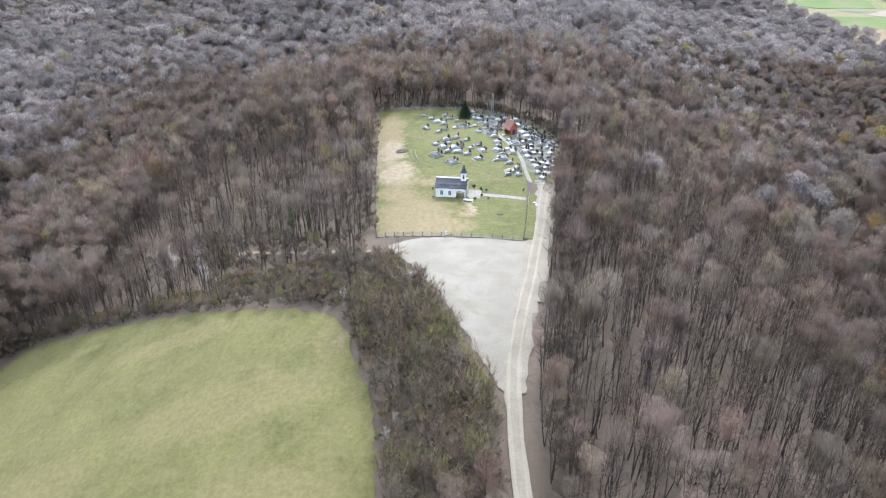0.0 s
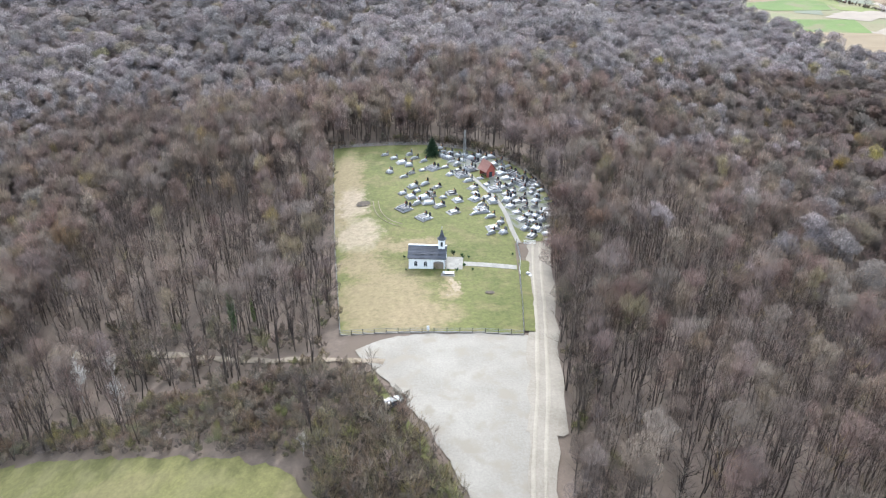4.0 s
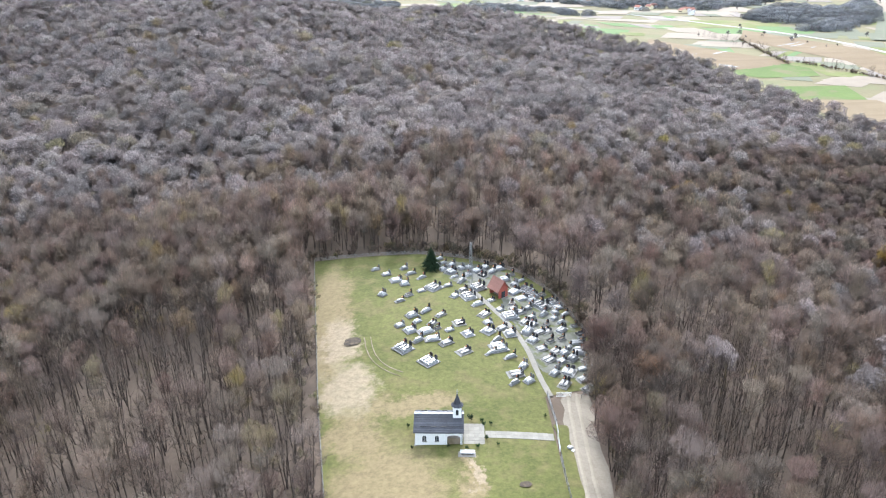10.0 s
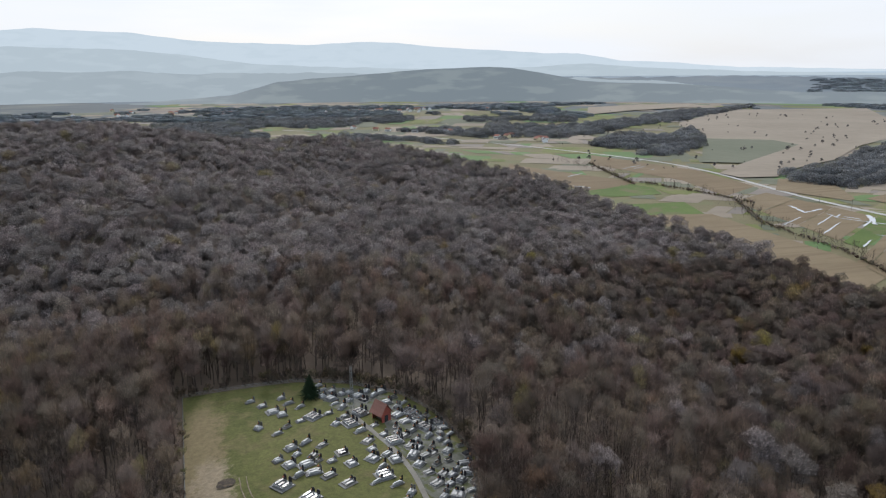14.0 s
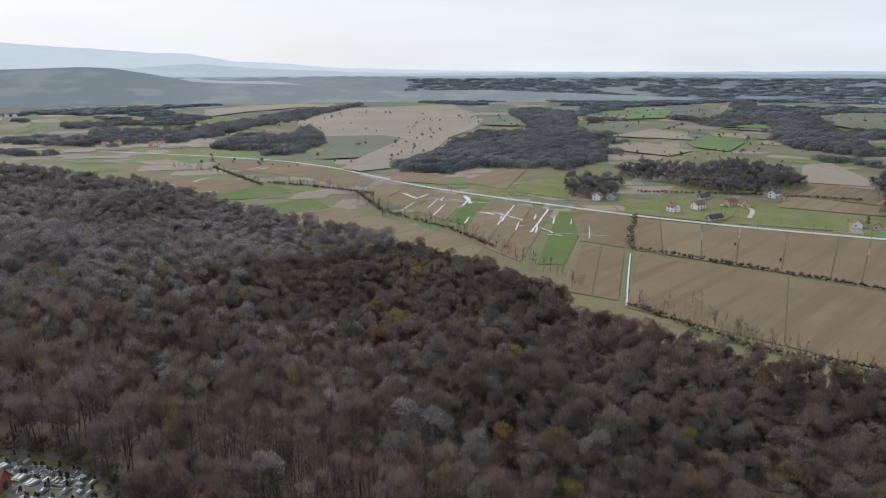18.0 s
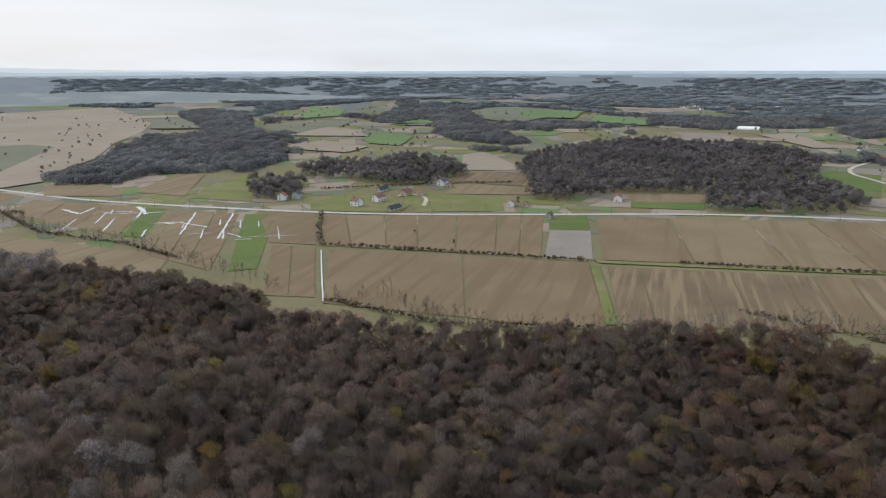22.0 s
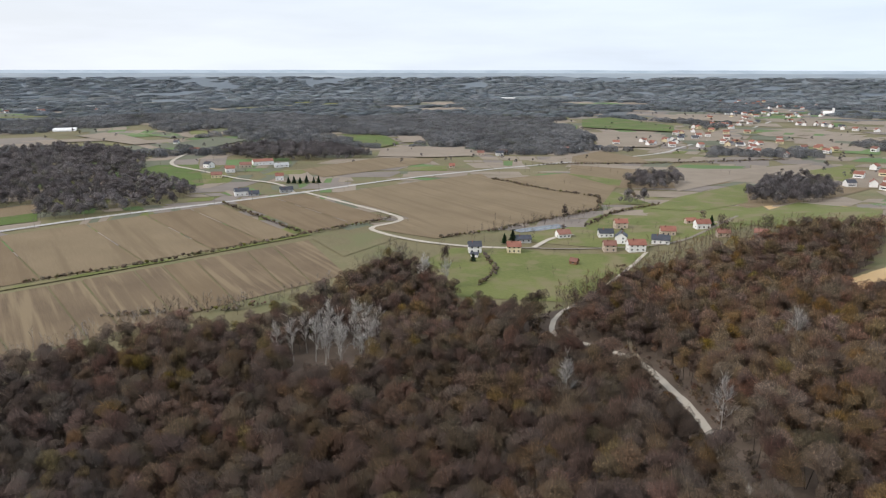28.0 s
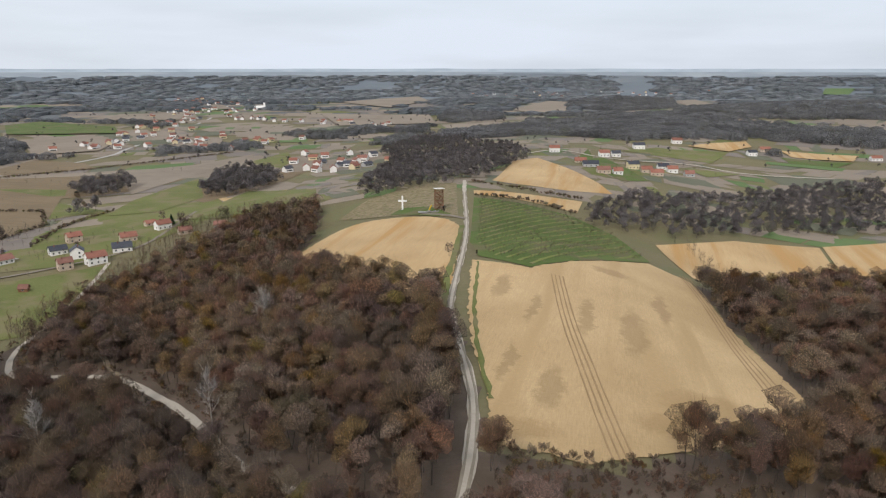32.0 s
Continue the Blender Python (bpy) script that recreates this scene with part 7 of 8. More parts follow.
# ---- graves ----
def grave(kind, stone, head, label):
    """A grave with its head towards +x: kerb, cover, headstone, vases."""
    root = tagged(new("grave"), label, "grave", "graves in the churchyard")
    wide = {"single": 1.1, "double": 2.2, "open": 1.3, "family": 3.0}[kind]
    long = {"single": 2.2, "double": 2.4, "open": 2.2, "family": 2.8}[kind]
    part("base", box(long + 0.5, wide + 0.5, 0.32, 0, 0, -0.12, 0.03), GRANITE if stone is MARBLE else CONCRETE, root)
    if kind == "open":
        for sx, sy, px, py in ((long, 0.16, 0, wide / 2), (long, 0.16, 0, -wide / 2), (0.16, wide, -long / 2, 0), (0.16, wide, long / 2, 0)):
            part("kerb", box(sx, sy, 0.3, px, py, 0.18, 0.02), stone, root)
        part("bed", box(long - 0.2, wide - 0.2, 0.12, 0, 0, 0.18), LITTER, root, "earth bed")
    else:
        n = {"single": 1, "double": 2, "family": 3}[kind]
        for i in range(n):
            y = (i - (n - 1) / 2) * wide / n
            part("kerb", box(long, wide / n - 0.06, 0.28, 0, y, 0.2, 0.03), stone, root)
            part("cover_slab", box(long - 0.7, wide / n - 0.34, 0.14, -0.12, y, 0.48, 0.03), head if n == 3 else stone, root)
    part("paving", box(long + 1.1, wide + 0.7, 0.14, -0.1, 0, 0.0, 0.02), PLOT_STONE, root, "grey paved plot")
    n = 1 if kind in ("single", "open") else 2
    for i in range(n):
        y = (i - (n - 1) / 2) * wide / 2
        outline = [(-0.42, 0), (0.42, 0), (0.42, 0.88), (0.18, 1.12), (-0.18, 1.15), (-0.42, 0.92)]
        bm = extruded(outline, "x", long / 2 - 0.02, long / 2 + 0.14)
        bmesh.ops.translate(bm, verts=bm.verts[:], vec=(0, y, 0.2))
        part("headstone", bm, head, root)
    for y in (-wide * 0.3, wide * 0.28):
        bm = bmesh.new()
        bmesh.ops.create_cone(bm, cap_ends=True, segments=6, radius1=0.07, radius2=0.11, depth=0.3, matrix=Matrix.Translation((long / 2 - 0.3, y, 0.72)))
        part("vase", bm, BLACK_STONE, root)
    bm = bmesh.new()
    bmesh.ops.create_icosphere(bm, subdivisions=1, radius=0.2, matrix=Matrix.Translation((long / 2 - 0.32, wide * 0.28, 0.92)))
    for v in bm.verts:
        v.co += Vector((random.uniform(-0.05, 0.05), random.uniform(-0.05, 0.05), random.uniform(-0.05, 0.05)))
    part("flowers", bm, FLOWERS, root, "bunch of faded flowers")
    return root


GRAVE_WEST = [(-4.5, 263.7), (-1.9, 258.8), (0.8, 267.1), (2.5, 263.0), (0.3, 255.7), (-6.1, 250.1), (-1.6, 245.6), (0.9, 248.6), (4.5, 250.9), (7.9, 252.5), (12.0, 253.3), (13.0, 246.6), (5.3, 259.6), (-7.5, 268)]
GRAVE_TOP = [(11.8, 273.5), (12.5, 270), (14.9, 268.0), (17.3, 265.3), (14.6, 259.2), (16.2, 256.0), (18.5, 260.5), (21.6, 263.2), (24.4, 266.0), (28.3, 265.3), (31.4, 260.7), (33.0, 256.5), (30.6, 253.5), (20.0, 251.4), (16.6, 246.0), (18.4, 241.2), (19.2, 235.9), (12.0, 265)]
GRAVE_MID = [(-2.4, 232.5), (1.0, 237.2), (4.6, 238.9), (8.2, 236.5), (2.0, 233.9), (5.6, 232.4), (3.7, 228.6), (1.6, 224.6), (5.0, 224.8), (-2.2, 221.6), (12.3, 231.8), (9.5, 228.7), (13.6, 226.3), (8.0, 222.6), (11.6, 218.4), (3.1, 215.3), (19.4, 231.7), (18.7, 227.2), (20.0, 222.9)]
GRAVE_PATH = [(23.8, 225.6), (22.4, 228.6), (17.8, 217.4), (21.8, 215.2), (24.0, 211.6), (19.9, 219.5), (23.6, 238.1), (21.6, 208.4), (23.9, 205.6), (22.2, 243.6), (20.6, 205.0)]
GRAVE_EAST = [(27.4, 241.5), (30.7, 244.6), (34.0, 247.2), (36.8, 247.0), (28.2, 236.5), (31.1, 238.6), (35.0, 240.4), (37.9, 236.9), (31.0, 234.0), (28.6, 231.6), (38.1, 231.8), (41.0, 230.2), (41.4, 226.3), (28.6, 222.7), (31.2, 226.5), (34.0, 230.5), (37.0, 227.8)]
GRAVE_SOUTH = [(39.4, 222.0), (41.2, 218.8), (29.8, 218.8), (32.9, 222.4), (35.9, 223.5), (28.3, 227.0), (32.9, 217.8), (33.3, 213.6), (36.2, 214.8), (37.2, 210.6), (30.4, 214.2), (30.4, 208.6), (33.7, 209.3), (39.0, 214.2), (36.6, 219.3), (34.6, 235.7), (36.0, 206.4), (31.4, 204.4)]
GRAVE_MORE = [(14.0, 262.6), (19.6, 266.4), (10.4, 268.6), (22.6, 259.8), (26.0, 262.6), (28.6, 257.2), (33.0, 250.4), (38.6, 243.2), (40.2, 236.2), (39.4, 240.0), (33.0, 227.4), (30.2, 230.2), (27.2, 238.6), (25.4, 234.4), (38.6, 218.0), (31.6, 211.2), (34.8, 217.2), (40.6, 222.8), (32.4, 240.6), (36.8, 233.6), (29.4, 248.6), (33.6, 243.4), (6.6, 229.8), (0.0, 229.6), (15.8, 250.0)]
models = [
    grave("single", MARBLE, BLACK_STONE, "single grave of pale marble with a black headstone"), grave("double", MARBLE, BLACK_STONE, "double grave of pale marble with black headstones"),
    grave("double", MARBLE, GRANITE, "double grave of pale marble with grey headstones"), grave("open", GRANITE, BLACK_STONE, "kerbed grave with an earth bed and a black headstone"),
    grave("family", MARBLE, BLACK_STONE, "wide family grave of pale slabs with black headstones"), grave("double", GRANITE, BLACK_STONE, "double grave of grey granite with black headstones"),
    grave("double", BLACK_STONE, BLACK_STONE, "double grave of polished black granite"),
]
rg = random.Random(12)
first = set()
for x, y in GRAVE_WEST + GRAVE_TOP + GRAVE_MID + GRAVE_PATH + GRAVE_EAST + GRAVE_SOUTH + GRAVE_MORE:
    k = rg.choices(range(7), (3.4, 2.6, 4.2, 2.6, 2.0, 2.2, 0.7))[0]
    m = Matrix.Translation((x, y, z_at(x, y) + 0.18)) @ Matrix.Rotation(radians(rg.gauss(31, 12)), 4, "Z") @ Matrix.Diagonal((rg.uniform(0.72, 1.15), rg.uniform(0.65, 1.15), rg.uniform(0.75, 1.45), 1))
    if k in first:
        copy_thing(models[k], m)
    else:
        models[k].matrix_world = m
        first.add(k)
drape("graveyard_paving", [(26, 209), (38, 206), (42, 220), (40, 234), (35, 248), (26, 246), (24, 236), (27, 224)], GRAVEYARD_GROUND, 0.17, 5, "grey gravel and trodden ground between the crowded graves", "gravel", ragged=0.8)
drape("graveyard_paving", [(10, 274), (13, 256), (22, 250), (33, 252), (33, 261), (22, 270)], GRAVEYARD_GROUND, 0.17, 5, "grey gravel and trodden ground between the crowded graves", "gravel", ragged=0.8)
# a taller dark monument by the graveyard gate
mon = thing("grave_monument", 36.6, 202.6, 30, "polished black grave monument with a tall obelisk", "grave", "graves in the churchyard", lift=0.15)
part("base", box(3.4, 3.2, 0.4, 0, 0, -0.1, 0.03), CONCRETE, mon)
part("cover_slab", box(2.4, 2.4, 0.3, -0.2, 0, 0.3, 0.04), BLACK_STONE, mon)
part("obelisk", box(0.45, 0.5, 2.6, 1.3, 0, 0.3, 0.06), BLACK_STONE, mon)
# grave-side shelter with red tiles
def build_shelter():
    root = thing("bell_shelter", 25.0, 247.2, -62, "small red timber shelter with a red tiled gable roof", "shelter")
    part("floor", box(4.6, 3.6, 0.3, 0, 0, -0.15), CONCRETE, root)
    for px in (-1.9, 1.9):
        for py in (-1.4, 1.4):
            part("post", box(0.22, 0.22, 2.7, px, py, 0.1, 0.02), RED_WOOD, root)
    part("back_wall", box(3.8, 0.1, 2.6, 0, 1.4, 0.1), RED_WOOD, root)
    for px in (-1.9, 1.9):
        part("side_wall", box(0.1, 2.8, 2.6, px, 0, 0.1), RED_WOOD, root)
    part("gable", extruded([(-1.6, 2.7), (1.6, 2.7), (0, 4.9)], "x", -1.95, 1.95), RED_WOOD, root)
    # the wall is closed; a dark panel stands in for the doorway's shade
    part("doorway", box(0.06, 1.2, 1.8, 1.97, 0, 0.15), GLASS, root, "dark panel for the shade inside the doorway")
    for side in (-1, 1):
        roof = None
        for i in range(7):
            s0, s1 = i / 7, (i + 1) / 7 + 0.03
            y0, y1, z0, z1 = side * 2.1 * s0, side * 2.1 * s1, 5.15 - 2.9 * s0, 5.15 - 2.9 * s1
            course = extruded([(y0, z0), (y1, z1 + 0.06), (y1, z1 - 0.05), (y0, z0 - 0.1)], "x", -2.4, 2.4)
            if roof is None:
                roof = part("roof_slope", course, ROOF_BROWN, root)
            else:
                part("tile_course", course, ROOF_BROWN, roof)


build_shelter()


# ---- lattice mast among the graves ----
def build_mast(x, y, tall):
    root = thing("lattice_mast", x, y, 10, "slim grey steel lattice mast among the graves", "mast")
    part("footing", box(1.6, 1.6, 0.4, 0, 0, -0.1, 0.03), CONCRETE, root)
    legs = []
    for i in range(4):
        a = math.pi / 4 + i * math.pi / 2
        p, q = (0.65 * math.cos(a), 0.65 * math.sin(a), 0.2), (0.25 * math.cos(a), 0.25 * math.sin(a), tall)
        part("leg", bar(p, q, 0.05), STEEL, root)
        legs.append((np.array(p), np.array(q)))
    steps = int(tall / 1.3)
    for k in range(steps):
        for i in range(4):
            a0, a1 = legs[i], legs[(i + 1) % 4]
            p = a0[0] + (a0[1] - a0[0]) * k / steps
            q = a1[0] + (a1[1] - a1[0]) * (k + 1) / steps
            part("brace", bar(p, q, 0.025, 3), STEEL, root)


build_mast(18.4, 253.8, 13.0)


# ---- conifer, ivy-clad tree, pale trees ----
def make_conifer(seed, tall, spread, n):
    rng = np.random.default_rng(seed)
    tv = []
    for i in range(n):
        s = rng.random() ** 0.8
        z, rad, a = tall * (0.1 + 0.9 * s), spread * (1 - s) * rng.uniform(0.6, 1.1) + 0.1, rng.uniform(0, 6.28)
        p = np.array([0.3 * rad * math.cos(a), 0.3 * rad * math.sin(a), z])
        q = p + np.array([rad * math.cos(a), rad * math.sin(a), -0.25 * rad + 0.2])
        tv.extend(spike(p, q, 0.55 * rng.uniform(0.6, 1.2), np.array([0, 0, 1]) + rng.normal(0, 0.5, 3)))
    v, f = rod(np.array([0, 0, -0.3]), np.array([0, 0, tall * 0.9]), tall * 0.02, tall * 0.004, 6)
    return (("trunk", mesh_from("trunk", v, f, [BARK])), ("crown", mesh_from("crown", np.array(tv), np.arange(len(tv)).reshape(-1, 3), [NEEDLE])))


spruce = make_conifer(5, 7.0, 2.3, 900)
tree("conifer", make_conifer(15, 7.5, 3.2, 1500), 8.6, 266.0, 0.92, 0.3, "dark green conifer standing among the graves", category="tree")
for x, y, s in ((743, -208, 1.0), (739, -213, 1.1), (736, -219, 1.0), (734, -226, 1.2), (730, -233, 0.9), (728, -238, 1.1), (393, -239, 1.0), (392, -246, 1.3), (330, -400, 1.1), (366, -190, 0.8)):
    tree("conifer", spruce, x, y, s * 1.15, random.uniform(0, 6), "dark green conifer beside a house", "conifers at the houses", "tree")
ivy_wood = branching_tree(401, 15, 2.4, 7, 20, 80, 1.8, 0.07, 0.45, sides=5)
rng = np.random.default_rng(9)
leaf_v = []
for i in range(1500):
    z, a = rng.uniform(0.5, 11.0), rng.uniform(0, 6.28)
    p = np.array([0, 0, z]) + rng.uniform(0.15, 0.85) * np.array([math.cos(a), math.sin(a), 0]) * (0.5 + 0.6 * math.sin(z * 0.28))
    leaf_v.extend(spike(p, p + rng.normal(0, 0.22, 3) + np.array([0, 0, -0.15]), 0.26, rng.normal(0, 1, 3)))
ivy_models = (("trunk", mesh_from("trunk", ivy_wood[0], ivy_wood[1], [BARK])), ("crown", mesh_from("crown", ivy_wood[2], ivy_wood[3], [TWIGS])), ("ivy", mesh_from("ivy", np.array(leaf_v), np.arange(len(leaf_v)).reshape(-1, 3), [LEAF])))
tree("ivy_clad_tree", ivy_models, -40.5, 168.0, 1.0, 0.4, "bare tree with its trunk wrapped in bright green ivy")
tree("ivy_clad_tree", ivy_models, -37.0, 172.0, 0.6, 2.0, "slim bare tree with a little green ivy on its trunk")
pale_models = []
for i in range(3):
    arrays = branching_tree(420 + i, 16, 3.2, 9, 60, 420, 2.2, 0.11, 0.32, stems=1 + i % 2, sides=5, limb_w=0.2)
    pale_models.append((("trunk", mesh_from("trunk", *arrays[:2], [BARK_PALE])), ("crown", crown_mesh(arrays, [TWIGS_PALE], 0))))
rb = random.Random(8)
for x, y in ((278, -17), (274, -23), (268, -31), (262, -40), (251, -45), (277, -68), (283, -59), (268, -37), (280, -32), (272, -52), (287, -47), (265, -60), (272, -44), (258, -52), (281, -40), (276, -60), (262, -33), (284, -66), (255, -38), (330, -128), (336, -133), (325, -140), (150, -70), (118, -150), (95, -75), (122, -158)):
    tree("pale_tree", rb.choice(pale_models), x, y, rb.uniform(1.05, 1.4), rb.uniform(0, 6), "bare whitish-grey tree standing out of the brown wood", "pale trees")
for x, y, a in ((-72, 160, 60), (-66, 163, 30), (-78, 168, 85), (-60, 150, 10)):
    tree("pale_tree", rb.choice(pale_models), x, y, rb.uniform(0.55, 0.75), rb.uniform(0, 6), "bare whitish-grey tree standing out of the brown wood", "pale trees")
for x, y, s in ((-9, 84, 0.30), (-8, 88, 0.25), (-21, 124, 0.3), (-47, 134, 0.22)):
    tree("blossoming_shrub", rb.choice(pale_models), x, y, s, 0.0, "pale blossoming shrub at the meadow edge", "blossoming shrubs", "shrub")


# ---- parked car ----
def build_car(x, y, turn):
    root = thing("car", x, y, turn, "dark blue hatchback car parked on the gravel", "car", lift=0.2)
    side = [(-2.0, 0.35), (2.0, 0.35), (2.05, 0.62), (1.9, 0.85), (0.95, 0.95), (-1.95, 1.0), (-2.05, 0.7)]
    body = extruded(side, "y", -0.86, 0.86)
    bmesh.ops.bevel(body, geom=body.edges[:], offset=0.06, segments=2, affect="EDGES")
    part("body", body, CAR_PAINT, root)
    cabin = extruded([(0.95, 0.93), (0.25, 1.42), (-1.3, 1.46), (-1.95, 0.98)], "y", -0.74, 0.74)
    bmesh.ops.bevel(cabin, geom=cabin.edges[:], offset=0.05, segments=2, affect="EDGES")
    glass = part("windows", cabin, GLASS, root, "dark tinted car windows")
    part("roof", box(1.5, 1.3, 0.06, -0.53, 0, 1.43, 0.02), CAR_PAINT, glass)
    for wx in (-1.25, 1.3):
        for wy in (-0.8, 0.8):
            bm = bmesh.new()
            bmesh.ops.create_cone(bm, cap_ends=True, segments=14, radius1=0.32, radius2=0.32, depth=0.2, matrix=Matrix.Translation((wx, wy, 0.32)) @ Matrix.Rotation(math.pi / 2, 4, "X"))
            wheel = part("wheel", bm, RUBBER, root)
            bm = bmesh.new()
            bmesh.ops.create_cone(bm, cap_ends=True, segments=10, radius1=0.2, radius2=0.2, depth=0.22, matrix=Matrix.Translation((wx, wy, 0.32)) @ Matrix.Rotation(math.pi / 2, 4, "X"))
            part("rim", bm, STEEL, wheel)
    for wy in (-0.62, 0.62):
        part("headlight", box(0.08, 0.32, 0.14, 2.0, wy, 0.66, 0.02), WHITE_PAINT, root)
        part("rear_light", box(0.06, 0.22, 0.2, -2.02, wy, 0.74, 0.02), ROOF_RED, root)
        part("mirror", box(0.12, 0.16, 0.12, 0.7, wy * 1.5, 0.98, 0.02), CAR_PAINT, root)


build_car(-6.6, 132.6, 38)


# ---- cross and timber tower on the ridge ----
cross = thing("monument_cross", 133, -386, 12, "tall white concrete cross on a low base", "cross")
part("base", box(3.0, 3.0, 0.6, 0, 0, -0.2, 0.05), CONCRETE, cross)
part("shaft", box(1.15, 0.9, 10.0, 0, 0, 0.3, 0.05), WHITE_PAINT, cross)
for side in (-1, 1):
    part("arm", box(2.4, 0.9, 1.15, side * 1.775, 0, 6.2, 0.05), WHITE_PAINT, cross)


def build_tower(x, y, turn):
    root = thing("lookout_tower", x, y, turn, "square brown timber lookout tower with a pale flat roof", "tower")
    half, tall = 2.6, 15.0
    corners = [(-half, -half), (half, -half), (half, half), (-half, half)]
    for cx, cy in corners:
        part("post", box(0.32, 0.32, tall, cx, cy, -0.3, 0.02), TIMBER, root)
    levels = [0.3, 3.2, 6.1, 9.0, 11.9]
    for z in levels[1:]:
        deck = part("platform", box(half * 2 + 0.3, half * 2 + 0.3, 0.16, 0, 0, z), TIMBER, root)
        for i in range(4):
            (ax, ay), (bx, by) = corners[i], corners[(i + 1) % 4]
            part("railing", bar((ax, ay, z + 1.05), (bx, by, z + 1.05), 0.07), TIMBER, deck)
            part("railing", bar((ax, ay, z + 0.55), (bx, by, z + 0.55), 0.05), TIMBER, deck)
    for z in levels:
        for i in range(4):
            (ax, ay), (bx, by) = corners[i], corners[(i + 1) % 4]
            part("brace", bar((ax, ay, z), (bx, by, z + 2.7), 0.09), TIMBER, root)
            part("brace", bar((bx, by, z), (ax, ay, z + 2.7), 0.09), TIMBER, root)
    for k, z in enumerate(levels[:-1]):
        s = 1 if k % 2 else -1
        part("stair", bar((s * -1.8, 0, z), (s * 1.8, 0, z + 2.9), 0.28), TIMBER, root)
    roof = box(half * 2 + 1.6, half * 2 + 1.6, 0.22, 0, 0, tall - 0.2, 0.03)
    bmesh.ops.rotate(roof, verts=roof.verts[:], cent=(0, 0, tall), matrix=Matrix.Rotation(radians(6), 3, "X"))
    part("roof", roof, WHITE_PAINT, root, "pale sloping roof sheet")


build_tower(104, -376, 24)
yard = thing("concrete_apron", 104, -366, 10, "pale concrete apron with rubble before the tower", "paving", lift=0.45)
yard["kind"] = "structure"
part("slab", box(13, 4.5, 0.2, 0, 0, 0, 0.04), CONCRETE, yard)
part("slab", box(7, 3.0, 0.2, 8, 1.0, -0.05, 0.04), MARBLE, yard)
for i in range(7):
    part("rubble", box(random.uniform(0.8, 1.8), random.uniform(0.6, 1.2), random.uniform(0.3, 0.6), random.uniform(-5, 9), random.uniform(-1.5, 1.5), 0.2, 0.08, turn=random.uniform(0, 3)), MARBLE, yard)
chute = thing("yellow_chute", 110.5, -374, 30, "yellow chute leaning against the timber tower", "chute")
part("trough", bar((0, 0, 0.1), (-1.6, 1.0, 4.2), 0.42, 6), YELLOW, chute)
part("foot", box(1.2, 0.9, 0.3, 0.2, -0.2, 0, 0.04), YELLOW, chute)

# lone trees and the orchard on the ridge
for x, y, s in ((97, -362, 0.38), (66, -243, 0.5), (53, -247, 0.22), (645, 215, 0.7), (1000, -330, 0.9), (640, 330, 0.3), (480, 230, 0.35), (505, 270, 0.3), (372, -170, 0.8), (380, -178, 0.7), (425, -330, 0.9), (440, -345, 0.8), (318, -395, 0.8), (345, -410, 0.7), (300, -372, 0.9), (280, -395, 1.0), (360, -330, 0.4), (395, -300, 0.5)):
    trunk, crown = tree_models[4]
    tree("lone_tree", (("trunk", trunk), ("crown", crown)), x, y, s, x % 6, "bare round-crowned tree standing alone by a field", "lone trees")
LUSH = material("lush_orchard_lane", (0.110, 0.150, 0.030), (0.190, 0.210, 0.060), 0.7, 0.05, bump=0.4, third=(0.20, 0.19, 0.08))
a = radians(68)
for k in range(-16, 17):
    mid = (22 - math.sin(a) * k * 6.6, -340 + math.cos(a) * k * 6.6)
    run = [(mid[0] + math.cos(a) * d, mid[1] + math.sin(a) * d) for d in range(-120, 121, 4)]
    run = [p for p in run if inside(np.array([p[0]]), np.array([p[1]]), ORCHARD)[0] and off_line(np.array([p[0]]), np.array([p[1]]), ORCHARD + ORCHARD[:1])[0] > 4]
    if len(run) > 3:
        ribbon("orchard_lane", run, 1.9, LUSH, 0.44, "bright grass lane between orchard rows", "verge", step=6, wobble=0.6, bend=0)
ox, oy = np.meshgrid(np.arange(-120, 120, 3.2), (np.arange(-17, 17) + 0.5) * 6.6)
ox, oy = 22 + ox * math.cos(a) - oy * math.sin(a), -340 + ox * math.sin(a) + oy * math.cos(a)
ox, oy = ox.ravel(), oy.ravel()
ok = inside(ox, oy, ORCHARD) & (off_line(ox, oy, ORCHARD + ORCHARD[:1]) > 4)
orchard_kinds = [branching_tree(500 + i, 3.0, 1.5, 4, 6, 30, 1.0, 0.09, 0.25) for i in range(3)]
forest("orchard_trees", ox[ok], oy[ok], orchard_kinds, [BARK, SHRUB], "rows of small bare orchard trees on the green slope", 80, (0.7, 1.2))


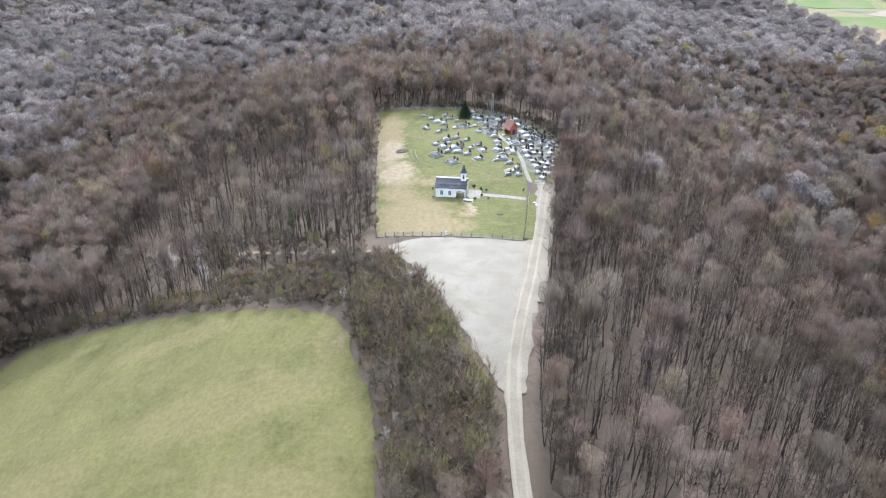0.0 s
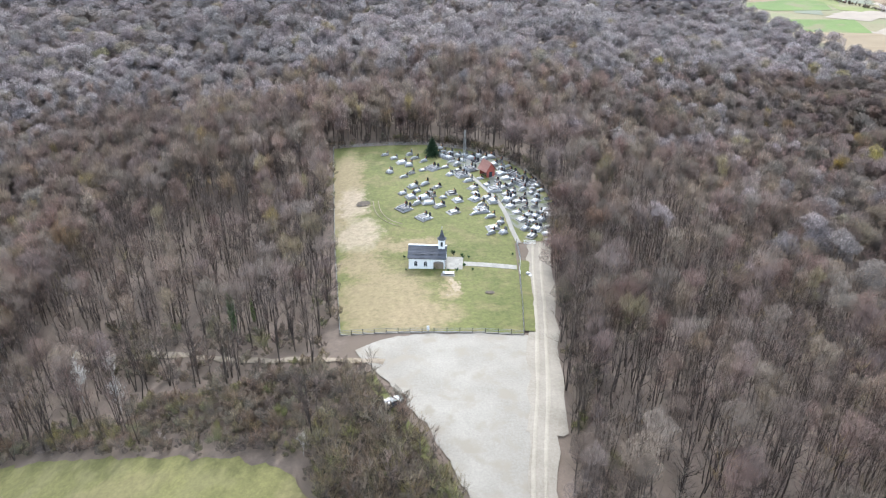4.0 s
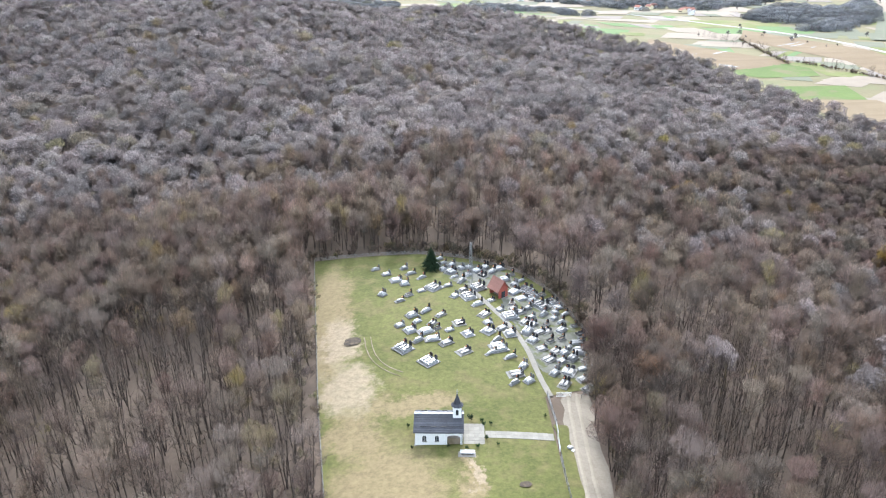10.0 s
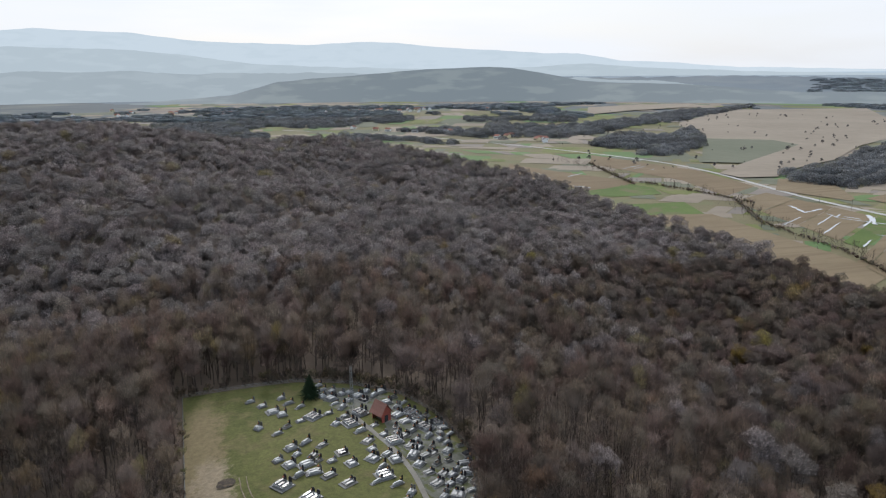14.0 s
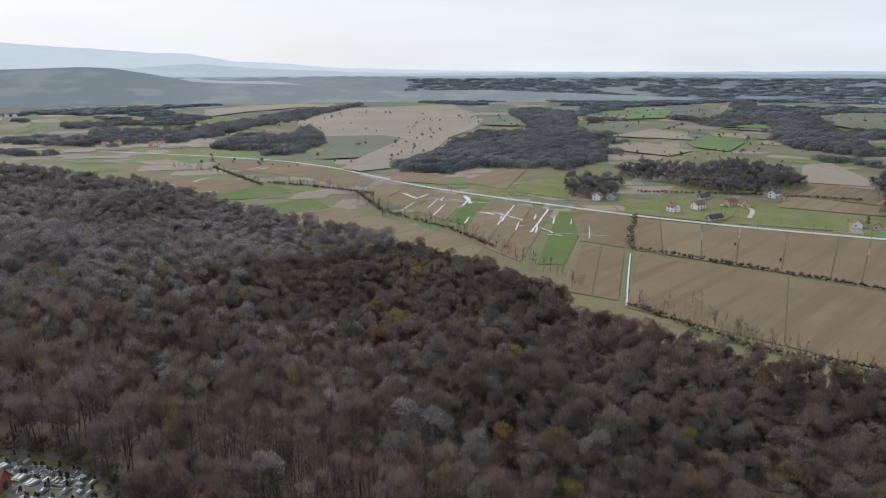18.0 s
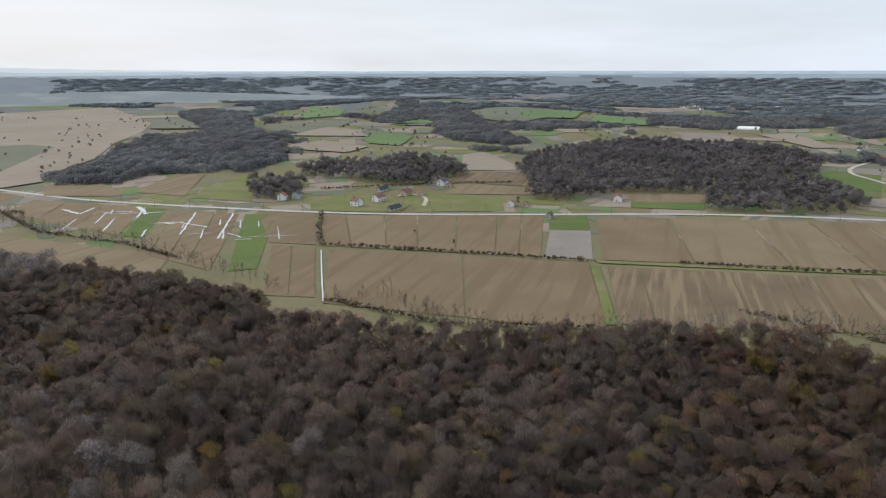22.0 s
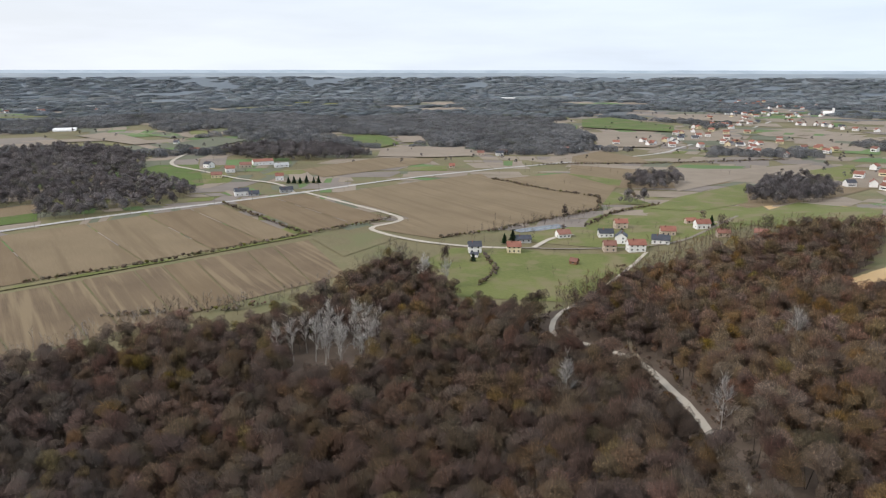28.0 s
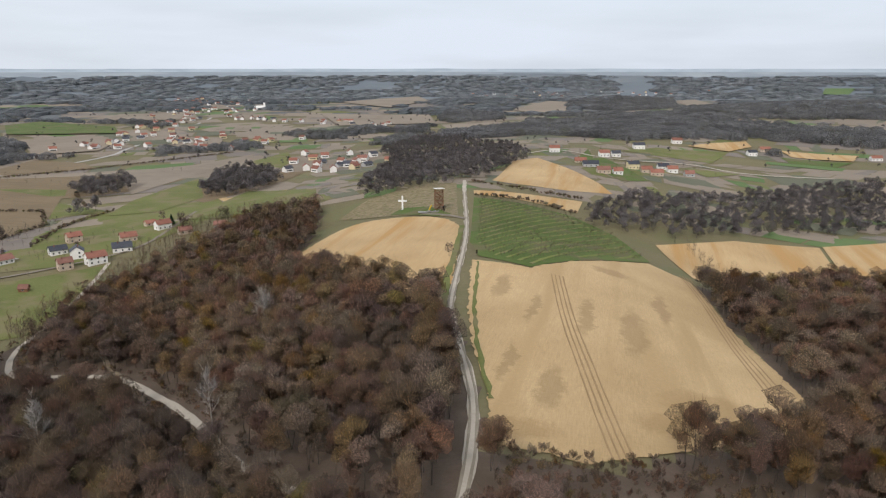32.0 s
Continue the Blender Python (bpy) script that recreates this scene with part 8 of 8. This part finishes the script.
# ---- houses ----
def house(w, d, wall_h, roof_h, wall_mat, roof_mat, label, windows=2, chimney=True, group="", storeys=1, name="house", far=False):
    """A gabled house at the origin, its ridge along x."""
    root = tagged(new(name), label, "house", group)
    gable = [(-d / 2, -0.6), (d / 2, -0.6), (d / 2, wall_h), (0, wall_h + roof_h - 0.12), (-d / 2, wall_h)]
    wall = part("wall", extruded(gable, "x", -w / 2, w / 2), wall_mat, root)
    over, ang = 0.5, math.atan2(roof_h, d / 2)
    bm = bmesh.new()
    top, low_y, low_z = wall_h + roof_h, d / 2 + over, wall_h - over * math.tan(ang)
    for side in (-1, 1):
        me = bpy.data.meshes.new("tmp")
        slab_bm = extruded([(0, top + 0.1), (side * low_y, low_z + 0.1), (side * low_y, low_z - 0.12), (0, top - 0.12)], "x", -w / 2 - over, w / 2 + over)
        bmesh.ops.recalc_face_normals(slab_bm, faces=slab_bm.faces[:])
        slab_bm.to_mesh(me)
        slab_bm.free()
        bm.from_mesh(me)
        bpy.data.meshes.remove(me)
    roof = part("roof", bm, roof_mat, root)
    if chimney:
        part("chimney", box(0.55, 0.55, 1.7, w * 0.2, d * 0.12, top - 0.7), ROOF_BROWN, roof)
    if far:
        for side in (-1, 1):
            part("window", box(w * 0.7, 0.08, 1.2, 0, side * (d / 2 + 0.02), 1.0), GLASS, root)
        return root
    for s in range(storeys):
        for i in range(windows):
            x = -w / 2 + w * (i + 0.5) / windows
            for side in (-1, 1):
                win = part("window", box(1.1, 0.08, 1.2, x, side * (d / 2 + 0.02), 0.9 + s * 2.7), GLASS, root)
                part("sill", box(1.3, 0.16, 0.08, x, side * (d / 2 + 0.06), 0.8 + s * 2.7), WHITE_PAINT, win)
        for side in (-1, 1):
            part("window", box(0.08, 1.1, 1.2, side * (w / 2 + 0.02), d * 0.18, 0.9 + s * 2.7), GLASS, root)
    part("door", box(1.0, 0.1, 2.05, w * 0.05, -d / 2 - 0.03, 0.0), TIMBER, root)
    return root


def put(root, x, y, turn):
    root.matrix_world = Matrix.Translation((x, y, z_at(x, y) + 0.3)) @ Matrix.Rotation(radians(turn), 4, "Z")
    return root


HAMLET = "hamlet houses"
put(house(9, 8, 5.2, 2.8, PLASTER, ROOF_DARK, "white two-storey house with a dark roof at the hamlet's edge", 2, True, HAMLET, 2), 386, -206, 60)
put(house(9.5, 8.5, 5.0, 2.8, CREAM, ROOF_RED, "pale yellow house with an orange-red roof", 3, True, HAMLET, 2), 370, -229, 55)
put(house(12, 8, 3.0, 2.2, GREY_WALL, ROOF_DARK, "low grey house with a dark roof by the pond", 3, True, HAMLET), 390, -254, 60)
put(house(10, 8, 3.4, 2.8, PLASTER, ROOF_BROWN, "white house with a brown roof behind a low wall", 3, True, HAMLET), 383, -289, 70)
put(house(11, 8, 3.6, 2.6, PLASTER, ROOF_DARK, "white house with a black hipped roof", 3, True, HAMLET), 364, -316, 55)
put(house(10, 7.5, 5.0, 2.6, PEACH, ROOF_RED, "peach-walled house with a red roof", 2, True, HAMLET, 2), 378, -348, 60)
put(house(8.5, 8, 5.0, 2.6, PEACH, ROOF_BROWN, "unplastered peach house with a brown roof", 2, True, HAMLET, 2), 331, -285, 55)
put(house(9, 8.5, 5.4, 3.2, PLASTER, ROOF_DARK, "white gabled house with a black roof", 2, True, HAMLET, 2), 342, -309, 130)
put(house(12, 9, 5.2, 3.0, PLASTER, ROOF_RED, "large white house with a bright orange roof", 3, True, HAMLET, 2), 319, -299, 58)
put(house(12.5, 9, 3.4, 3.0, PLASTER, ROOF_DARK, "white bungalow with a black hipped roof", 3, True, HAMLET), 321, -328, 40)
put(house(11, 8, 4.0, 2.8, PEACH, ROOF_RED, "peach house with a red tiled roof and a roof window", 3, True, HAMLET), 335, -353, 50)
put(house(11, 8, 4.6, 2.8, PLASTER, ROOF_RED, "white house with a dark red roof", 3, True, HAMLET, 1), 330, -388, 60)
put(house(9, 7, 3.2, 2.4, PEACH, ROOF_BROWN, "small brown-roofed house among bare trees", 2, True, HAMLET), 300, -372, 50)
put(house(9, 7, 3.2, 2.4, GREY_WALL, ROOF_BROWN, "grey house half hidden by the wood", 2, True, HAMLET), 277, -384, 30)
put(house(8, 6, 2.6, 2.0, PEACH, ROOF_RED, "low red-roofed shed in the hamlet", 2, False, HAMLET), 350, -400, 60)
put(house(5, 4, 2.4, 1.8, TIMBER, ROOF_BROWN, "small brown timber barn alone in the meadow", 1, False, HAMLET, name="barn"), 321, -241, 20)
put(house(6, 4, 2.2, 1.2, PLASTER, ROOF_RED, "small white outbuilding with a red roof", 1, False, HAMLET, name="outbuilding"), 400, -216, 60)
put(house(5, 4, 2.3, 1.0, PLASTER, ROOF_DARK, "small white flat-fronted garage", 1, False, HAMLET, name="garage"), 375, -198, 40)
FARM = "farm houses by the valley road"
for x, y, turn, w, d, h, wall, roof, label in (
        (601, 444, 15, 9, 8, 4.5, PLASTER, ROOF_BROWN, "white house with a dark red roof by the road"), (612, 434, 15, 10, 8, 4.2, GREY_WALL, ROOF_DARK, "grey house with a blue-black roof"),
        (597, 362, 70, 9, 8, 5.2, PLASTER, ROOF_BROWN, "white two-storey house with a maroon roof"), (623, 350, -20, 11, 8, 4.8, PLASTER, ROOF_BROWN, "white house with a maroon roof in green grass"),
        (672, 366, -20, 13, 5, 2.6, GREY_WALL, ROOF_DARK, "long grey shed behind the farm"), (588, 320, -18, 16, 5, 2.6, PEACH, ROOF_DARK, "long low barn beside the road"),
        (658, 334, -20, 11, 7, 4.0, PEACH, ROOF_RED, "peach house with an orange roof at the end of a drive"), (659, 319, 20, 8, 7, 3.2, PEACH, ROOF_RED, "peach annex with an orange roof"),
        (724, 316, -10, 11, 8, 5.0, PLASTER, ROOF_DARK, "white house with a grey roof on the slope"), (716, 306, 20, 8, 6, 3.0, PEACH, ROOF_RED, "small outbuilding with a red roof"),
        (643, 222, 10, 9, 7, 3.4, PLASTER, ROOF_BROWN, "white house under a tall bare tree"), (645, 208, 10, 7, 6, 2.8, PEACH, ROOF_BROWN, "small brown house by the road"),
        (597, 177, -18, 5, 4, 3.6, GREY_WALL, ROOF_BROWN, "small grey hut at the roadside"), (700, 126, 5, 11, 8, 4.4, PLASTER, ROOF_RED, "white house with a vivid red roof below the wood")):
    put(house(w, d, h, 2.6, wall, roof, label, 2 if w < 10 else 3, w > 7, FARM, 2 if h > 4.4 else 1), x, y, turn)
ESTATE = "farmstead houses on the slope"
for x, y, turn, w, d, h, wall, roof, label in (
        (899, -164, 20, 11, 9, 5, PLASTER, ROOF_DARK, "white farmhouse with a dark roof"), (819, -150, 70, 12, 8, 4, CREAM, ROOF_BROWN, "cream farmhouse on the slope"), (852, -176, 80, 11, 9, 5, PLASTER, ROOF_RED, "white farmhouse with a red gable roof"),
        (880, -205, 80, 14, 8, 4, PEACH, ROOF_BROWN, "peach barn with a brown roof"), (892, -232, 85, 26, 11, 5, PLASTER, ROOF_RED, "long white barn with a red roof"), (862, -246, 85, 18, 6, 2.8, PLASTER, GREY_WALL, "low white shed with a grey roof"),
        (1050, -187, 70, 13, 8, 4, PLASTER, ROOF_RED, "white house with a red roof on the hill lane"), (770, -208, 70, 9, 8, 5.5, PLASTER, ROOF_RED, "white house with an orange roof beside dark conifers"), (694, -186, 80, 13, 7, 3.2, GREY_WALL, ROOF_DARK, "low dark-roofed building at the crossroads"),
        (700, -140, 80, 14, 9, 5, PLASTER, ROOF_DARK, "white house with a black roof by the road"), (692, -150, 80, 10, 6, 2.6, GREY_WALL, ROOF_DARK, "low grey garage by the road"), (1174, -191, 40, 8, 6, 3, PLASTER, ROOF_DARK, "small white hut on the hilltop"),
        (852, -560, 60, 10, 8, 4, PEACH, ROOF_BROWN, "small brown house by the road"), (836, -584, 60, 11, 8, 4, PLASTER, ROOF_DARK, "white house beside the valley road"), (846, -600, 60, 10, 8, 4, PEACH, ROOF_RED, "peach house with a red roof"),
        (823, -708, 60, 11, 8, 4, PLASTER, ROOF_RED, "white house with a red roof"), (813, -768, 60, 11, 8, 4, PLASTER, ROOF_DARK, "white house with a grey roof"), (759, -443, 60, 7, 6, 3, PEACH, ROOF_RED, "small red-roofed hut by the road"), (812, -722, 20, 9, 8, 4, PLASTER, ROOF_DARK, "white bungalow beside the road")):
    put(house(w, d, h, 2.8, wall, roof, label, 2 if w < 12 else 3, w < 20, ESTATE), x, y, turn)
RIDGE_GROUP = "ridge village houses"
for x, y, turn, w, d, h, wall, roof, label in (
        (60, -795, 10, 12, 10, 5.5, PLASTER, ROOF_RED, "white house with an orange roof on the ridge"), (0, -785, 15, 12, 9, 5, PLASTER, ROOF_RED, "white house with a red roof"), (-14, -796, 15, 10, 8, 4.5, PLASTER, ROOF_DARK, "white house with a dark roof"),
        (-44, -905, 10, 15, 10, 5.5, PLASTER, ROOF_DARK, "large white house with a black roof"), (12, -676, 10, 16, 9, 3.4, GREY_WALL, ROOF_DARK, "low grey house with a dark roof"), (24, -705, 10, 12, 6, 2.6, PEACH, ROOF_RED, "long shed with a red roof"),
        (-2, -636, 15, 13, 9, 4, PEACH, ROOF_BROWN, "peach house with a brown roof"), (-16, -642, 15, 9, 8, 4, PLASTER, ROOF_RED, "white house with a red roof"), (-32, -705, 20, 12, 9, 5.5, CREAM, ROOF_DARK, "yellow two-storey house with a dark roof"),
        (-46, -690, 10, 11, 8, 4, PEACH, ROOF_RED, "peach house with an orange roof"), (-56, -680, 10, 13, 8, 3.8, PEACH, ROOF_RED, "peach house with a red roof"), (-75, -725, 10, 11, 8, 4.5, PLASTER, ROOF_RED, "white house with a red roof"),
        (-92, -715, 15, 10, 7, 3.5, GREY_WALL, ROOF_BROWN, "small grey house on the ridge"), (-66, -740, 15, 12, 8, 4, PLASTER, ROOF_DARK, "white house with a dark roof"), (-194, -943, 15, 12, 9, 5, PLASTER, ROOF_DARK, "white house with a black roof in a green field"),
        (-219, -990, 10, 14, 9, 4, PEACH, ROOF_RED, "peach house with an orange roof"), (-100, -997, 10, 14, 10, 5, PLASTER, ROOF_RED, "house with a red roof in the wood"), (-353, -964, 10, 14, 9, 4, PLASTER, ROOF_RED, "white house with an orange roof")):
    put(house(w, d, h, 3.0, wall, roof, label, 2 if w < 12 else 3, True, RIDGE_GROUP), x, y, turn)

# villages further off: a few house models set out along their lanes
rv = random.Random(77)
far_models = [house(11, 8.5, 4.5, 3, PLASTER, ROOF_RED, "white village house with a red roof", 2, True, "village houses", far=True), house(11, 8.5, 4.5, 3, PLASTER, ROOF_DARK, "white village house with a dark roof", 2, True, "village houses", far=True),
              house(12, 9, 4.2, 3, CREAM, ROOF_RED, "cream village house with a red roof", 2, True, "village houses", far=True), house(10, 8, 5.2, 3, PLASTER, ROOF_BROWN, "white village house with a brown roof", 2, True, "village houses", far=True),
              house(13, 8, 3.4, 2.4, GREY_WALL, ROOF_DARK, "grey village house with a dark roof", 2, True, "village houses", far=True)]
spots = [(383, -720), (434, -884), (344, -719), (319, -712), (387, -848), (359, -874), (320, -814), (315, -849), (273, -793), (293, -762), (409, -793), (339, -792), (365, -735), (300, -735)]
spots += [(360 + rv.uniform(-60, 60), -800 + rv.uniform(-70, 60)) for _ in range(10)]
for (ax, ay), (bx, by), n, wide in (((797, -880), (981, -1400), 34, 60), ((640, -950), (800, -1150), 18, 70), ((981, -1400), (1250, -2000), 40, 110), ((1250, -2000), (1700, -2600), 34, 160), ((470, -1400), (900, -1600), 20, 60), ((560, -1090), (680, -1000), 8, 40),
                                    ((600, -3200), (-330, -3500), 34, 160), ((3200, 300), (3250, 1050), 30, 90), ((2400, -300), (2650, 100), 14, 120), ((-430, 2500), (620, 2150), 44, 150), ((225, 1671), (487, 1432), 9, 35), ((430, 1440), (560, 1260), 8, 30)):
    for _ in range(n):
        s = rv.random()
        spots.append((ax + (bx - ax) * s + rv.uniform(-wide, wide), ay + (by - ay) * s + rv.uniform(-wide, wide)))
used = set()
for x, y in spots:
    if off_line(np.array([x]), np.array([y]), MAIN_ROAD)[0] < 12:
        continue
    k = rv.choices(range(5), (5, 2, 2, 2, 2))[0]
    m = Matrix.Translation((x, y, z_at(x, y) + 0.8)) @ Matrix.Rotation(rv.uniform(0, 6.28), 4, "Z")
    if k in used:
        copy_thing(far_models[k], m)
    else:
        far_models[k].matrix_world = m
        used.add(k)
church = thing("village_church", 1070, -1956, 30, "white village church with a pointed tower", "church", lift=0.8)
part("nave", extruded([(-6, 0), (6, 0), (6, 8), (0, 13), (-6, 8)], "x", -12, 12), PLASTER, church)
part("tower", box(6, 6, 22, -14, 0, 0), PLASTER, church)
bm = bmesh.new()
bmesh.ops.create_cone(bm, cap_ends=True, segments=4, radius1=4.6, radius2=0.1, depth=10, matrix=Matrix.Translation((-14, 0, 27)) @ Matrix.Rotation(math.pi / 4, 4, "Z"))
part("spire", bm, ROOF_DARK, church)
# long pale greenhouses far out on the plain
for x, y, turn, w in ((2713, -618, 70, 90), (2490, -598, 70, 60), (1534, -71, 80, 40), (2611, -83, 80, 70), (2684, -290, 80, 60), (2739, 2313, 40, 110), (3090, 2441, 40, 80), (2495, -1945, 40, 60)):
    g = thing("greenhouse", x, y, turn, "long white plastic greenhouse on the plain", "greenhouse", "greenhouses", lift=0.6)
    for i in range(3):
        bm = extruded([(math.cos(math.pi * k / 8) * 6 + (i - 1) * 13, math.sin(math.pi * k / 8) * 4.5) for k in range(9)], "x", -w / 2, w / 2)
        part("tunnel", bm, WHITE_PAINT, g)
# roadside poles
for i in range(26):
    y = 620 - i * 38
    x = float(np.interp(-y, [-q[1] for q in MAIN_ROAD], [q[0] for q in MAIN_ROAD])) - 8
    pole = thing("power_pole", x, y, 0, "slim grey pole beside the valley road", "pole", "roadside poles", lift=0.3)
    part("shaft", bar((0, 0, -0.3), (0, 0, 8.5), 0.14, 5), CONCRETE, pole)
    part("crossarm", box(0.1, 1.6, 0.1, 0, 0, 8.0), DARK_METAL, pole)
